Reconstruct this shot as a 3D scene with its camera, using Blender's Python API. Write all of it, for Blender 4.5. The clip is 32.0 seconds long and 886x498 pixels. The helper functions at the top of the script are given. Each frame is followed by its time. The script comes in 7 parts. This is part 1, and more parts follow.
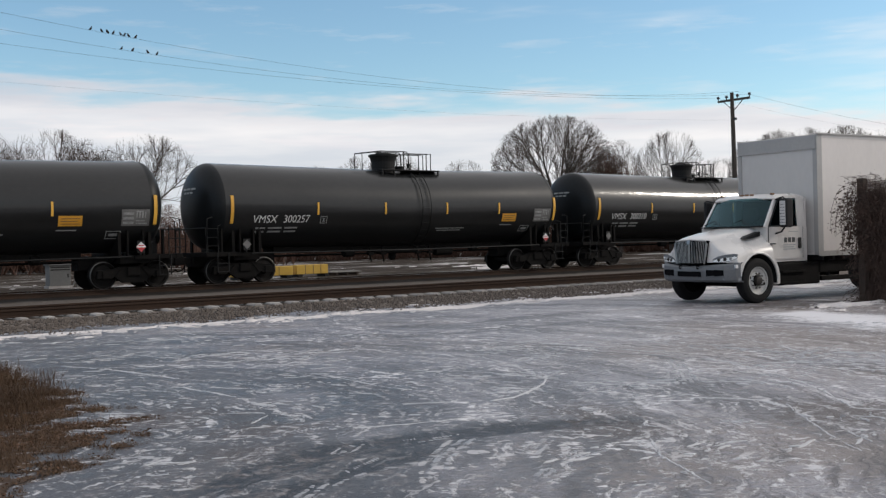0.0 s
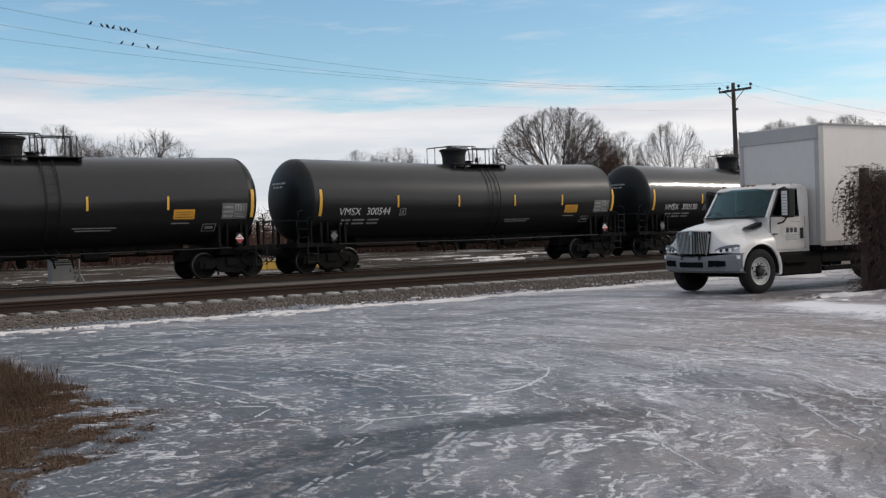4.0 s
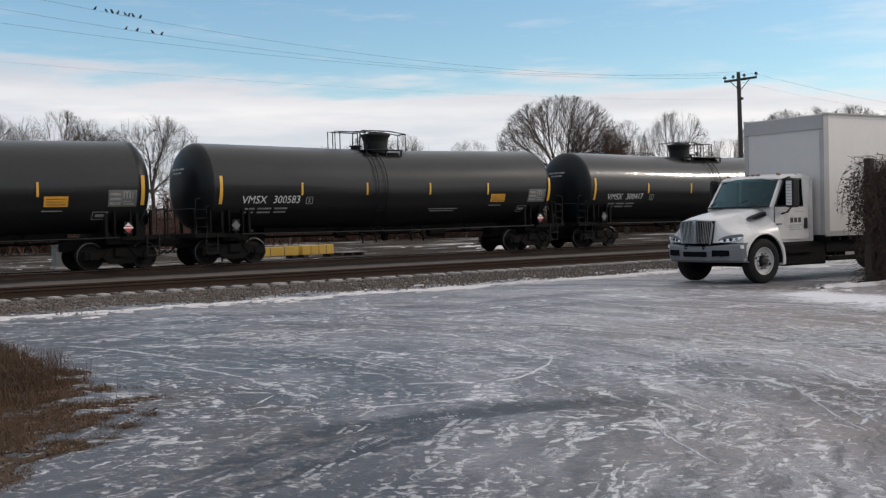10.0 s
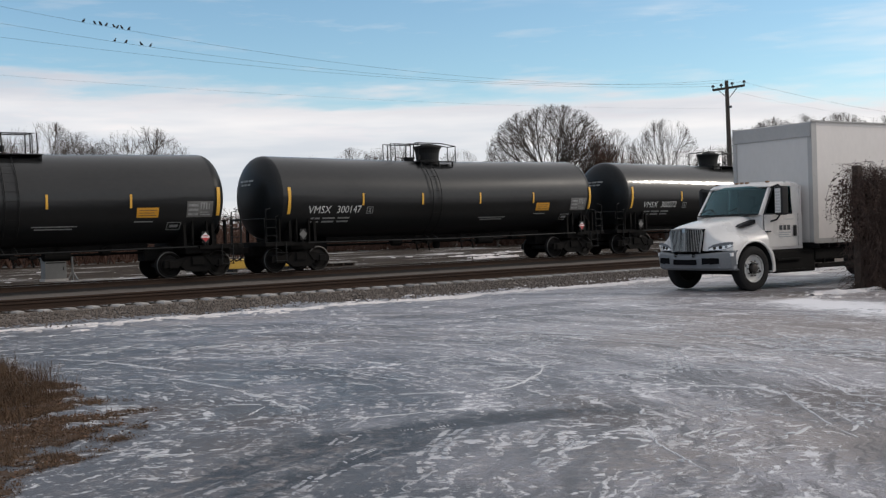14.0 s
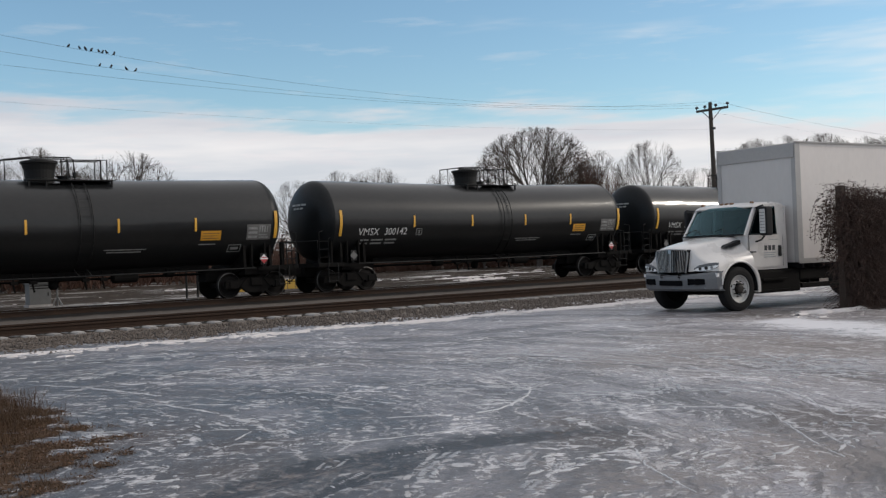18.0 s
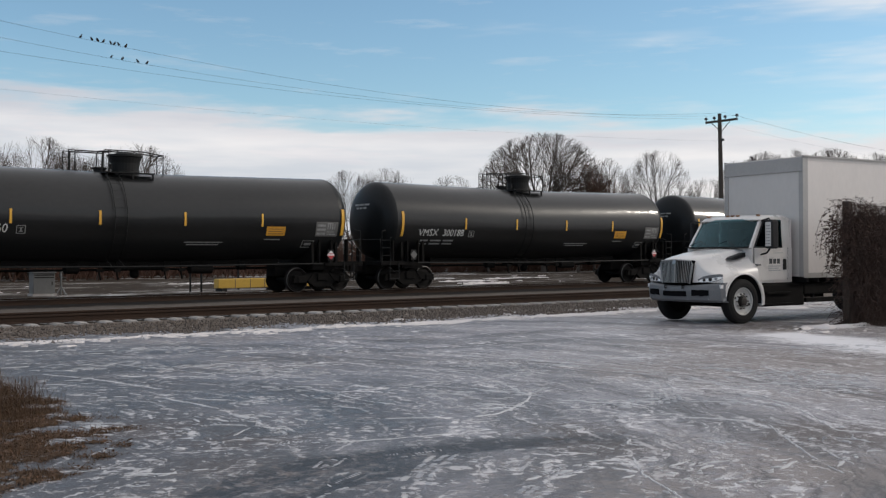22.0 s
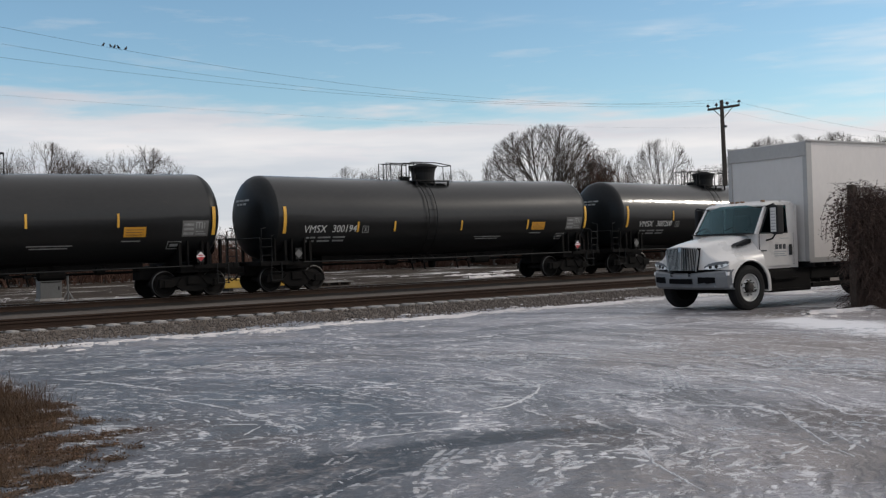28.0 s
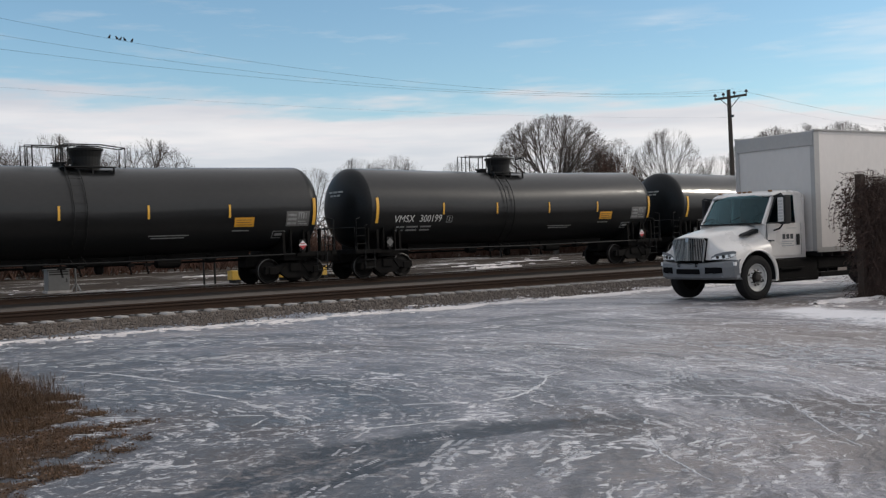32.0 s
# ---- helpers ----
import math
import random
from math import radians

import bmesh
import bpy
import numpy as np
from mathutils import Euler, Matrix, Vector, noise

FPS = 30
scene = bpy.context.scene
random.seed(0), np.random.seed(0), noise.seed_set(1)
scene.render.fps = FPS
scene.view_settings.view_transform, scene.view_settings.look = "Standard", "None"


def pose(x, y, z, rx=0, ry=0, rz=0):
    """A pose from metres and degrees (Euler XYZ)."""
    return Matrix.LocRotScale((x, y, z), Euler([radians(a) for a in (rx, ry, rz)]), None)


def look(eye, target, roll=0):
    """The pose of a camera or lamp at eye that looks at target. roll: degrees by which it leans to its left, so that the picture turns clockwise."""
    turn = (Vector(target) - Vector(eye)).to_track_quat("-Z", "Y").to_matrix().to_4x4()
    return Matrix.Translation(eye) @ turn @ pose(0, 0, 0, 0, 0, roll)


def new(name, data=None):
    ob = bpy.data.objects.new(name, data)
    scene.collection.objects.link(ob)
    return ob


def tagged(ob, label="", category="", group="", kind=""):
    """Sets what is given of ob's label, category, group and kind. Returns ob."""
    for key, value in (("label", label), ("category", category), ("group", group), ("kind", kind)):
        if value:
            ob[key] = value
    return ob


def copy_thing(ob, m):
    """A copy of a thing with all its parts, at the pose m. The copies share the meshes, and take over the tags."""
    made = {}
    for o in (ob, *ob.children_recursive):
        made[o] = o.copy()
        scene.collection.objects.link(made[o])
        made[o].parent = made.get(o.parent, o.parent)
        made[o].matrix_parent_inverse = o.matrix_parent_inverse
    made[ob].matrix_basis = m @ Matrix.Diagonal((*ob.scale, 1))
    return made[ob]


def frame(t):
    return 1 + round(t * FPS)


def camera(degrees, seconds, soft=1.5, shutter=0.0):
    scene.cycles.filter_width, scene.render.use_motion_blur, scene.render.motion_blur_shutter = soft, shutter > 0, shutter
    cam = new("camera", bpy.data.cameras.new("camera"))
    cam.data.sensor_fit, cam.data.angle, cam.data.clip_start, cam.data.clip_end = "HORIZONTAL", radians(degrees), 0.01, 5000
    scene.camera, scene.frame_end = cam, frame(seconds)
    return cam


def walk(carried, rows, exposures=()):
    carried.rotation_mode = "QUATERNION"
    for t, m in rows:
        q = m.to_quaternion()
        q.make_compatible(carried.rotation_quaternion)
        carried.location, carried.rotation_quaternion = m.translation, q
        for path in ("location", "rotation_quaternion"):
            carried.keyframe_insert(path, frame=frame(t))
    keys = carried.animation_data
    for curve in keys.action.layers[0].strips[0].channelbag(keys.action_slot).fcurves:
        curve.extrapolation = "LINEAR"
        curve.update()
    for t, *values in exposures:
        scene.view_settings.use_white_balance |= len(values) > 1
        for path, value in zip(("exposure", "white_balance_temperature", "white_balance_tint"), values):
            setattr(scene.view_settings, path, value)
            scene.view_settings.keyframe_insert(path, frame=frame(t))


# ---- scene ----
EYE = 1.6
cam = camera(44.86, 32.0, soft=1.3)
ROWS = [
    (0.0, 89.57, 1.41, -37.08),
    (0.5, 89.52, 1.56, -36.98),
    (1.0, 89.33, 1.50, -36.97),
    (1.5, 89.15, 1.58, -36.96),
    (2.0, 88.96, 1.72, -37.03),
    (2.5, 89.13, 1.66, -36.99),
    (3.0, 89.11, 1.47, -36.95),
    (3.5, 89.16, 1.66, -36.95),
    (5.5, 89.19, 1.89, -37.01),
    (6.0, 89.22, 1.80, -36.92),
    (6.5, 89.19, 1.82, -37.00),
    (7.0, 89.12, 1.85, -36.94),
    (7.5, 89.14, 1.74, -36.89),
    (8.0, 89.17, 1.39, -36.79),
    (8.5, 89.18, 1.32, -36.72),
    (9.0, 89.15, 1.24, -36.73),
    (9.5, 89.18, 1.48, -36.79),
    (10.0, 88.53, 1.43, -36.79),
    (10.5, 88.78, 1.65, -36.78),
    (11.0, 89.04, 1.85, -36.81),
    (11.5, 89.17, 1.78, -37.08),
    (12.0, 89.18, 1.65, -37.16),
    (12.5, 89.12, 1.57, -37.14),
    (13.0, 88.91, 1.59, -37.23),
    (13.5, 88.87, 1.73, -37.26),
    (14.0, 89.04, 1.83, -37.31),
    (14.5, 89.48, 2.03, -37.37),
    (16.5, 90.32, 2.64, -37.78),
    (17.0, 90.29, 2.48, -37.95),
    (17.5, 90.06, 2.16, -38.02),
    (18.0, 90.22, 2.23, -38.04),
    (18.5, 90.47, 2.27, -37.66),
    (19.0, 90.35, 2.29, -37.15),
    (19.5, 89.86, 2.04, -36.01),
    (20.0, 89.62, 1.67, -36.38),
    (20.5, 89.20, 1.17, -37.22),
    (21.0, 89.43, 0.47, -37.45),
    (21.5, 90.19, 0.50, -38.22),
    (22.0, 90.36, 0.33, -37.80),
    (22.5, 90.69, 0.47, -37.85),
    (23.0, 91.05, 0.68, -37.88),
    (23.5, 91.07, 0.82, -37.80),
    (24.0, 91.12, 1.33, -37.73),
    (24.5, 91.36, 1.52, -37.28),
    (26.5, 90.78, 1.60, -37.16),
    (27.0, 90.35, 1.72, -37.17),
    (27.5, 90.20, 1.82, -37.38),
    (28.0, 90.06, 1.85, -37.52),
    (28.5, 90.02, 1.92, -37.57),
    (29.0, 89.84, 1.83, -37.68),
    (29.5, 89.85, 1.66, -37.68),
    (30.0, 89.82, 1.67, -37.62),
    (30.5, 89.80, 1.79, -37.52),
    (31.0, 89.78, 1.74, -37.28),
    (31.5, 89.66, 1.82, -37.29),
    (32.0, 89.59, 2.04, -37.16),
]
# the picture darkens a little in the second half
EXPOSURES = [(0.0, 0.0), (14.0, 0.0), (17.0, -0.10), (19.0, -0.10), (21.0, 0.0), (22.0, -0.10), (24.0, -0.19), (27.0, -0.16), (28.0, -0.12), (32.0, -0.08)]
walk(cam, [(t, pose(0, 0, EYE, rx, ry, rz)) for t, rx, ry, rz in ROWS], EXPOSURES)

# ---------------------------------------------------------------- world and sun
SUN_AZ, SUN_EL = 118.0, 28.0
world = bpy.data.worlds.new("winter_sky")
scene.world = world
world.use_nodes = True
wn, wl = world.node_tree.nodes, world.node_tree.links
wn.clear()
w_out = wn.new("ShaderNodeOutputWorld")
w_mix = wn.new("ShaderNodeMixShader")
w_sky = wn.new("ShaderNodeTexSky")
w_sky.sky_type = "NISHITA"
w_sky.sun_disc = False
w_sky.sun_elevation = radians(SUN_EL)
w_sky.sun_rotation = radians(SUN_AZ)
w_sky.air_density, w_sky.dust_density, w_sky.ozone_density = 1.0, 0.3, 3.0
w_bg = wn.new("ShaderNodeBackground")
w_bg.inputs["Strength"].default_value = 0.150
w_cl = wn.new("ShaderNodeBackground")
w_cl.inputs["Strength"].default_value = 1.0
w_tc = wn.new("ShaderNodeTexCoord")
w_sep = wn.new("ShaderNodeSeparateXYZ")
wl.new(w_tc.outputs["Generated"], w_sep.inputs[0])


def wmath(op, a, b=None, c=None):
    n = wn.new("ShaderNodeMath")
    n.operation = op
    for i, v in enumerate((a, b, c)):
        if v is None:
            continue
        if isinstance(v, (int, float)):
            n.inputs[i].default_value = v
        else:
            wl.new(v, n.inputs[i])
    return n.outputs[0]


def wnoise(scale, detail, stretch):
    mp = wn.new("ShaderNodeMapping")
    mp.inputs["Scale"].default_value = (scale, scale, scale * stretch)
    wl.new(w_tc.outputs["Generated"], mp.inputs[0])
    n = wn.new("ShaderNodeTexNoise")
    n.inputs["Scale"].default_value = 1.0
    n.inputs["Detail"].default_value = detail
    n.inputs["Roughness"].default_value = 0.6
    wl.new(mp.outputs[0], n.inputs["Vector"])
    return n.outputs["Fac"]


# a bank of low cloud along the horizon, thinning into wisps above
w_big = wnoise(2.6, 4.0, 9.0)
w_fine = wnoise(9.0, 6.0, 7.0)
w_edge = wmath("ADD", wmath("MULTIPLY", wmath("SUBTRACT", w_big, 0.5), 0.10), wmath("MULTIPLY", wmath("SUBTRACT", w_fine, 0.5), 0.05))
w_side = wmath("SUBTRACT", wmath("MULTIPLY", w_sep.outputs["X"], 0.048), wmath("MULTIPLY", w_sep.outputs["Y"], 0.036))
w_h = wmath("ADD", wmath("ADD", w_sep.outputs["Z"], w_edge), w_side)
w_bank = wn.new("ShaderNodeMapRange")
w_bank.interpolation_type = "SMOOTHSTEP"
wl.new(w_h, w_bank.inputs["Value"])
for k, v in (("From Min", 0.142), ("From Max", 0.116), ("To Min", 0.0), ("To Max", 0.93)):
    w_bank.inputs[k].default_value = v
w_wisp = wn.new("ShaderNodeMapRange")
wl.new(w_fine, w_wisp.inputs["Value"])
for k, v in (("From Min", 0.56), ("From Max", 0.80), ("To Min", 0.0), ("To Max", 0.35)):
    w_wisp.inputs[k].default_value = v
# thin broken overcast higher up
w_high = wn.new("ShaderNodeMapRange")
w_high.interpolation_type = "SMOOTHSTEP"
w_south = wmath("SUBTRACT", wmath("MULTIPLY", w_sep.outputs["X"], 0.72), wmath("MULTIPLY", w_sep.outputs["Y"], 0.46))
w_south = wmath("MULTIPLY", wmath("MAXIMUM", w_south, 0.0), 0.46)
wl.new(wmath("ADD", wmath("ADD", w_sep.outputs["Z"], w_south), wmath("MULTIPLY", wmath("SUBTRACT", w_big, 0.5), 0.6)), w_high.inputs["Value"])
for k, v in (("From Min", 0.27), ("From Max", 0.48), ("To Min", 0.0), ("To Max", 0.85)):
    w_high.inputs[k].default_value = v
w_fac = wmath("MINIMUM", wmath("ADD", wmath("ADD", w_bank.outputs[0], w_high.outputs[0]), w_wisp.outputs[0]), 1.0)
w_ramp = wn.new("ShaderNodeValToRGB")
w_ramp.color_ramp.elements[0].position, w_ramp.color_ramp.elements[0].color = 0.36, (0.73, 0.75, 0.79, 1)
w_ramp.color_ramp.elements[1].position, w_ramp.color_ramp.elements[1].color = 0.62, (0.99, 0.955, 0.94, 1)
wl.new(wmath("ADD", w_big, wmath("MULTIPLY", w_side, 6.0)), w_ramp.inputs[0])
# the bank lies in layers: a grey veil on top, a bright layer under it, pale grey below
w_lay = wn.new("ShaderNodeValToRGB")
w_lay.color_ramp.interpolation = "EASE"
for k, v in enumerate(((0.22, (0.93, 0.94, 0.97, 1)), (0.385, (1.06, 1.04, 1.04, 1)), (0.465, (0.86, 0.86, 0.895, 1)), (0.60, (1.0, 1.0, 1.0, 1)))):
    e = w_lay.color_ramp.elements[k] if k < 2 else w_lay.color_ramp.elements.new(v[0])
    e.position, e.color = v
wl.new(wmath("MULTIPLY", wmath("ADD", wmath("ADD", w_sep.outputs["Z"], w_side), wmath("MULTIPLY", w_edge, 0.45)), 4.0), w_lay.inputs[0])
w_cloud = wn.new("ShaderNodeMix")
w_cloud.data_type, w_cloud.blend_type = "RGBA", "MULTIPLY"
w_cloud.inputs[0].default_value = 1.0
wl.new(w_ramp.outputs[0], w_cloud.inputs[6])
wl.new(w_lay.outputs[0], w_cloud.inputs[7])
wl.new(w_cloud.outputs[2], w_cl.inputs["Color"])
w_tint = wn.new("ShaderNodeMix")
w_tint.data_type, w_tint.blend_type = "RGBA", "MULTIPLY"
w_tint.inputs[0].default_value = 1.0
w_tint.inputs[7].default_value = (0.96, 1.03, 0.97, 1)
wl.new(w_sky.outputs[0], w_tint.inputs[6])
wl.new(w_tint.outputs[2], w_bg.inputs["Color"])
wl.new(w_fac, w_mix.inputs[0])
wl.new(w_bg.outputs[0], w_mix.inputs[1])
wl.new(w_cl.outputs[0], w_mix.inputs[2])
wl.new(w_mix.outputs[0], w_out.inputs[0])

sun = new("sun", bpy.data.lights.new("sun", "SUN"))
sun.data.energy, sun.data.angle, sun.data.color = 1.25, radians(6.0), (1.0, 0.92, 0.82)
sa, se = radians(SUN_AZ), radians(SUN_EL)
sun.matrix_world = look((60 * math.sin(sa) * math.cos(se), 60 * math.cos(sa) * math.cos(se), 60 * math.sin(se)), (0, 0, 0))


# ---------------------------------------------------------------- materials
def node_group(m):
    m.use_nodes = True
    nt = m.node_tree
    return nt, nt.nodes["Principled BSDF"]


def noise_of(nt, scale, detail=4.0, rough=0.55, vec=None, stretch=None):
    n = nt.nodes.new("ShaderNodeTexNoise")
    n.inputs["Scale"].default_value = scale
    n.inputs["Detail"].default_value = detail
    n.inputs["Roughness"].default_value = rough
    if vec is None:
        tc = nt.nodes.new("ShaderNodeTexCoord")
        vec = tc.outputs["Object"]
    if stretch:
        mp = nt.nodes.new("ShaderNodeMapping")
        mp.inputs["Scale"].default_value = stretch
        nt.links.new(vec, mp.inputs[0])
        vec = mp.outputs[0]
    nt.links.new(vec, n.inputs["Vector"])
    return n.outputs["Fac"]


def remap(nt, value, a, b, c=0.0, d=1.0):
    n = nt.nodes.new("ShaderNodeMapRange")
    n.inputs["From Min"].default_value, n.inputs["From Max"].default_value = a, b
    n.inputs["To Min"].default_value, n.inputs["To Max"].default_value = c, d
    nt.links.new(value, n.inputs["Value"])
    return n.outputs[0]


def mixed(nt, fac, a, b):
    n = nt.nodes.new("ShaderNodeMix")
    n.data_type = "RGBA"
    nt.links.new(fac, n.inputs[0])
    for sock, v in ((n.inputs[6], a), (n.inputs[7], b)):
        if isinstance(v, tuple):
            sock.default_value = (*v, 1)
        else:
            nt.links.new(v, sock)
    return n.outputs[2]


def calc(nt, op, a, b):
    n = nt.nodes.new("ShaderNodeMath")
    n.operation = op
    for i, v in enumerate((a, b)):
        if isinstance(v, (int, float)):
            n.inputs[i].default_value = v
        else:
            nt.links.new(v, n.inputs[i])
    return n.outputs[0]


def bumped(nt, bsdf, height, strength, distance):
    b = nt.nodes.new("ShaderNodeBump")
    b.inputs["Strength"].default_value, b.inputs["Distance"].default_value = strength, distance
    nt.links.new(height, b.inputs["Height"])
    nt.links.new(b.outputs[0], bsdf.inputs["Normal"])


def surface(name, light, dark, rough=0.6, metal=0.0, coarse=1.2, fine=25.0, dirt=None, bump=0.1, spread=0.5, per_object=0.0, coat=0.0, stretch=None, spec=0.5):
    """A painted, worn or natural surface: two colours mixed at two scales, with an optional dirt colour in patches."""
    m = bpy.data.materials.new(name)
    nt, bsdf = node_group(m)
    big = noise_of(nt, coarse, 5.0, stretch=stretch)
    small = noise_of(nt, fine, 3.0, stretch=stretch)
    blend = calc(nt, "ADD", calc(nt, "MULTIPLY", big, 0.6), calc(nt, "MULTIPLY", small, 0.4))
    if per_object:
        oi = nt.nodes.new("ShaderNodeObjectInfo")
        blend = calc(nt, "ADD", blend, calc(nt, "MULTIPLY", calc(nt, "SUBTRACT", oi.outputs["Random"], 0.5), per_object))
    colour = mixed(nt, remap(nt, blend, 0.5 - spread * 0.4, 0.5 + spread * 0.4), dark, light)
    if dirt:
        patch = noise_of(nt, coarse * 2.3, 6.0, 0.65, stretch=stretch)
        colour = mixed(nt, remap(nt, patch, dirt[1], dirt[1] + 0.14), colour, dirt[0])
    nt.links.new(colour, bsdf.inputs["Base Color"])
    nt.links.new(remap(nt, big, 0.3, 0.7, max(0.03, rough - 0.1), min(1.0, rough + 0.1)), bsdf.inputs["Roughness"])
    bsdf.inputs["Metallic"].default_value = metal
    bsdf.inputs["Specular IOR Level"].default_value = spec
    if coat:
        bsdf.inputs["Coat Weight"].default_value = coat
        bsdf.inputs["Coat Roughness"].default_value = 0.09
    if bump:
        bumped(nt, bsdf, small, bump, 0.02)
    return m


# the barrel's black, darker and duller: the ends' shade is set in the colour
HEAD_SHADED_BLACK = surface("matt_black_tank_end", (0.013, 0.015, 0.017), (0.008, 0.009, 0.010), 0.42, 0.0, 0.8, 9.0, ((0.020, 0.020, 0.020), 0.64), 0.02, spec=0.16)
BLACK = surface("tank_black_paint", (0.0165, 0.0170, 0.0175), (0.0100, 0.0103, 0.0108), 0.38, 0.0, 0.5, 9.0, ((0.023, 0.021, 0.019), 0.64), 0.012, stretch=(0.5, 1, 1), spec=0.20, coat=0.47)
# the shell is faintly dented and wavy, so its gloss breaks up along the car
nt = BLACK.node_tree
bsdf = next(n for n in nt.nodes if n.type == "BSDF_PRINCIPLED")
dents = nt.nodes.new("ShaderNodeBump")
dents.inputs["Strength"].default_value, dents.inputs["Distance"].default_value = 0.55, 0.03
nt.links.new(calc(nt, "ADD", noise_of(nt, 1.3, 3.0, stretch=(0.7, 1, 1)), calc(nt, "MULTIPLY", noise_of(nt, 5.0, 2.0, stretch=(0.6, 1, 1)), 0.22)), dents.inputs["Height"])
nt.links.new(dents.outputs[0], bsdf.inputs["Coat Normal"])
bsdf.inputs["Coat Roughness"].default_value = 0.11
# grime, with the base darkened further for the shade underneath
UNDER = surface("underframe_grime_shade", (0.010, 0.009, 0.0085), (0.006, 0.0055, 0.0052), 0.8, 0.0, 2.0, 30.0, ((0.019, 0.015, 0.012), 0.60), 0.3, spec=0.10)
STEEL_BLACK = surface("railing_black_steel", (0.013, 0.013, 0.013), (0.006, 0.006, 0.006), 0.6, 0.0, 2.0, 40.0, None, 0.1, spec=0.25)
WHEEL = surface("wheel_steel", (0.014, 0.012, 0.011), (0.007, 0.006, 0.0055), 0.7, 0.1, 3.0, 30.0, ((0.035, 0.024, 0.017), 0.6), 0.2, spec=0.2)
TREAD = surface("polished_wheel_rim", (0.16, 0.155, 0.15), (0.08, 0.078, 0.075), 0.45, 0.8, 3.0, 30.0, None, 0.05)
AMBER = surface("amber_reflective_tape", (0.80, 0.44, 0.06), (0.64, 0.33, 0.04), 0.45, 0.0, 3.0, 30.0, ((0.30, 0.17, 0.05), 0.66), 0.05, per_object=0.3)
YELLOW_SIGN = surface("yellow_warning_panel", (0.68, 0.33, 0.03), (0.52, 0.24, 0.02), 0.5, 0.0, 3.0, 30.0, ((0.22, 0.13, 0.05), 0.64), 0.05, per_object=0.3)
STENCIL = surface("white_stencil_paint", (0.70, 0.70, 0.69), (0.52, 0.52, 0.51), 0.6, 0.0, 4.0, 40.0, None, 0.05)
STENCIL_DIM = surface("faded_stencil_paint", (0.36, 0.36, 0.35), (0.14, 0.14, 0.14), 0.6, 0.0, 6.0, 60.0, None, 0.05)
PANEL_GREY = surface("grey_data_panel", (0.16, 0.155, 0.15), (0.09, 0.088, 0.085), 0.6, 0.0, 3.0, 40.0, None, 0.05)
PLACARD_WHITE = surface("placard_white", (0.78, 0.76, 0.76), (0.62, 0.60, 0.60), 0.5, 0.0, 6.0, 40.0, None, 0.02)
PLACARD_RED = surface("placard_red", (0.55, 0.05, 0.05), (0.36, 0.03, 0.04), 0.5, 0.0, 6.0, 40.0, None, 0.02)
RUST_RAIL = surface("rusty_rail", (0.050, 0.031, 0.022), (0.026, 0.017, 0.013), 0.85, 0.0, 1.5, 30.0, ((0.075, 0.042, 0.027), 0.62), 0.2, spec=0.15)
RAIL_HEAD = surface("worn_rail_head", (0.30, 0.28, 0.26), (0.17, 0.15, 0.13), 0.4, 0.9, 1.5, 30.0, None, 0.05)
CONCRETE_TIE = surface("frosted_grey_tie", (0.36, 0.34, 0.325), (0.24, 0.225, 0.21), 0.9, 0.0, 3.0, 30.0, ((0.60, 0.60, 0.63), 0.56), 0.4, per_object=0.5, spec=0.12)
WOOD_TIE = surface("creosoted_tie", (0.075, 0.058, 0.046), (0.035, 0.028, 0.024), 0.9, 0.0, 3.0, 30.0, None, 0.4, per_object=0.5, spec=0.12)
WHITE_PAINT = surface("white_truck_paint", (0.70, 0.665, 0.64), (0.62, 0.59, 0.565), 0.32, 0.0, 1.0, 12.0, ((0.56, 0.54, 0.50), 0.68), 0.015, coat=0.4)
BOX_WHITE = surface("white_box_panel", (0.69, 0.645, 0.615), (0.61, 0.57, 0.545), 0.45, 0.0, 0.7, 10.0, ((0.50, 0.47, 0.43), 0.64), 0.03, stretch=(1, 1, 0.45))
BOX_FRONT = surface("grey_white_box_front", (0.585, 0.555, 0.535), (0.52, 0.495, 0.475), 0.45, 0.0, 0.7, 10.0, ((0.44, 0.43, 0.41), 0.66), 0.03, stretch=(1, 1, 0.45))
ALUMINIUM = surface("dull_aluminium_trim", (0.50, 0.49, 0.48), (0.36, 0.35, 0.34), 0.42, 0.85, 2.0, 30.0, ((0.22, 0.19, 0.17), 0.62), 0.1)
BUMPER_GREY = surface("grey_plastic_bumper", (0.16, 0.163, 0.17), (0.105, 0.108, 0.115), 0.55, 0.0, 2.0, 30.0, ((0.42, 0.42, 0.42), 0.64), 0.08)
CHROME = surface("chrome_grille", (0.42, 0.42, 0.41), (0.28, 0.28, 0.28), 0.36, 1.0, 3.0, 30.0, None, 0.02)
DARK_PLASTIC = surface("black_plastic", (0.022, 0.022, 0.024), (0.010, 0.010, 0.011), 0.7, 0.0, 3.0, 40.0, None, 0.1, spec=0.25)
# near-black fill: the shade inside grille and bumper openings, as a colour
OPENING = surface("shadowed_black_opening", (0.008, 0.008, 0.009), (0.004, 0.004, 0.005), 0.9, 0.0, 3.0, 40.0, None, 0.1, spec=0.04)
RUBBER = surface("black_tyre_rubber", (0.020, 0.019, 0.019), (0.011, 0.0105, 0.0105), 0.85, 0.0, 3.0, 40.0, ((0.060, 0.055, 0.052), 0.66), 0.2, spec=0.2)
RIM_WHITE = surface("white_steel_rim", (0.58, 0.57, 0.55), (0.42, 0.41, 0.40), 0.45, 0.2, 4.0, 30.0, ((0.20, 0.14, 0.10), 0.60), 0.1)
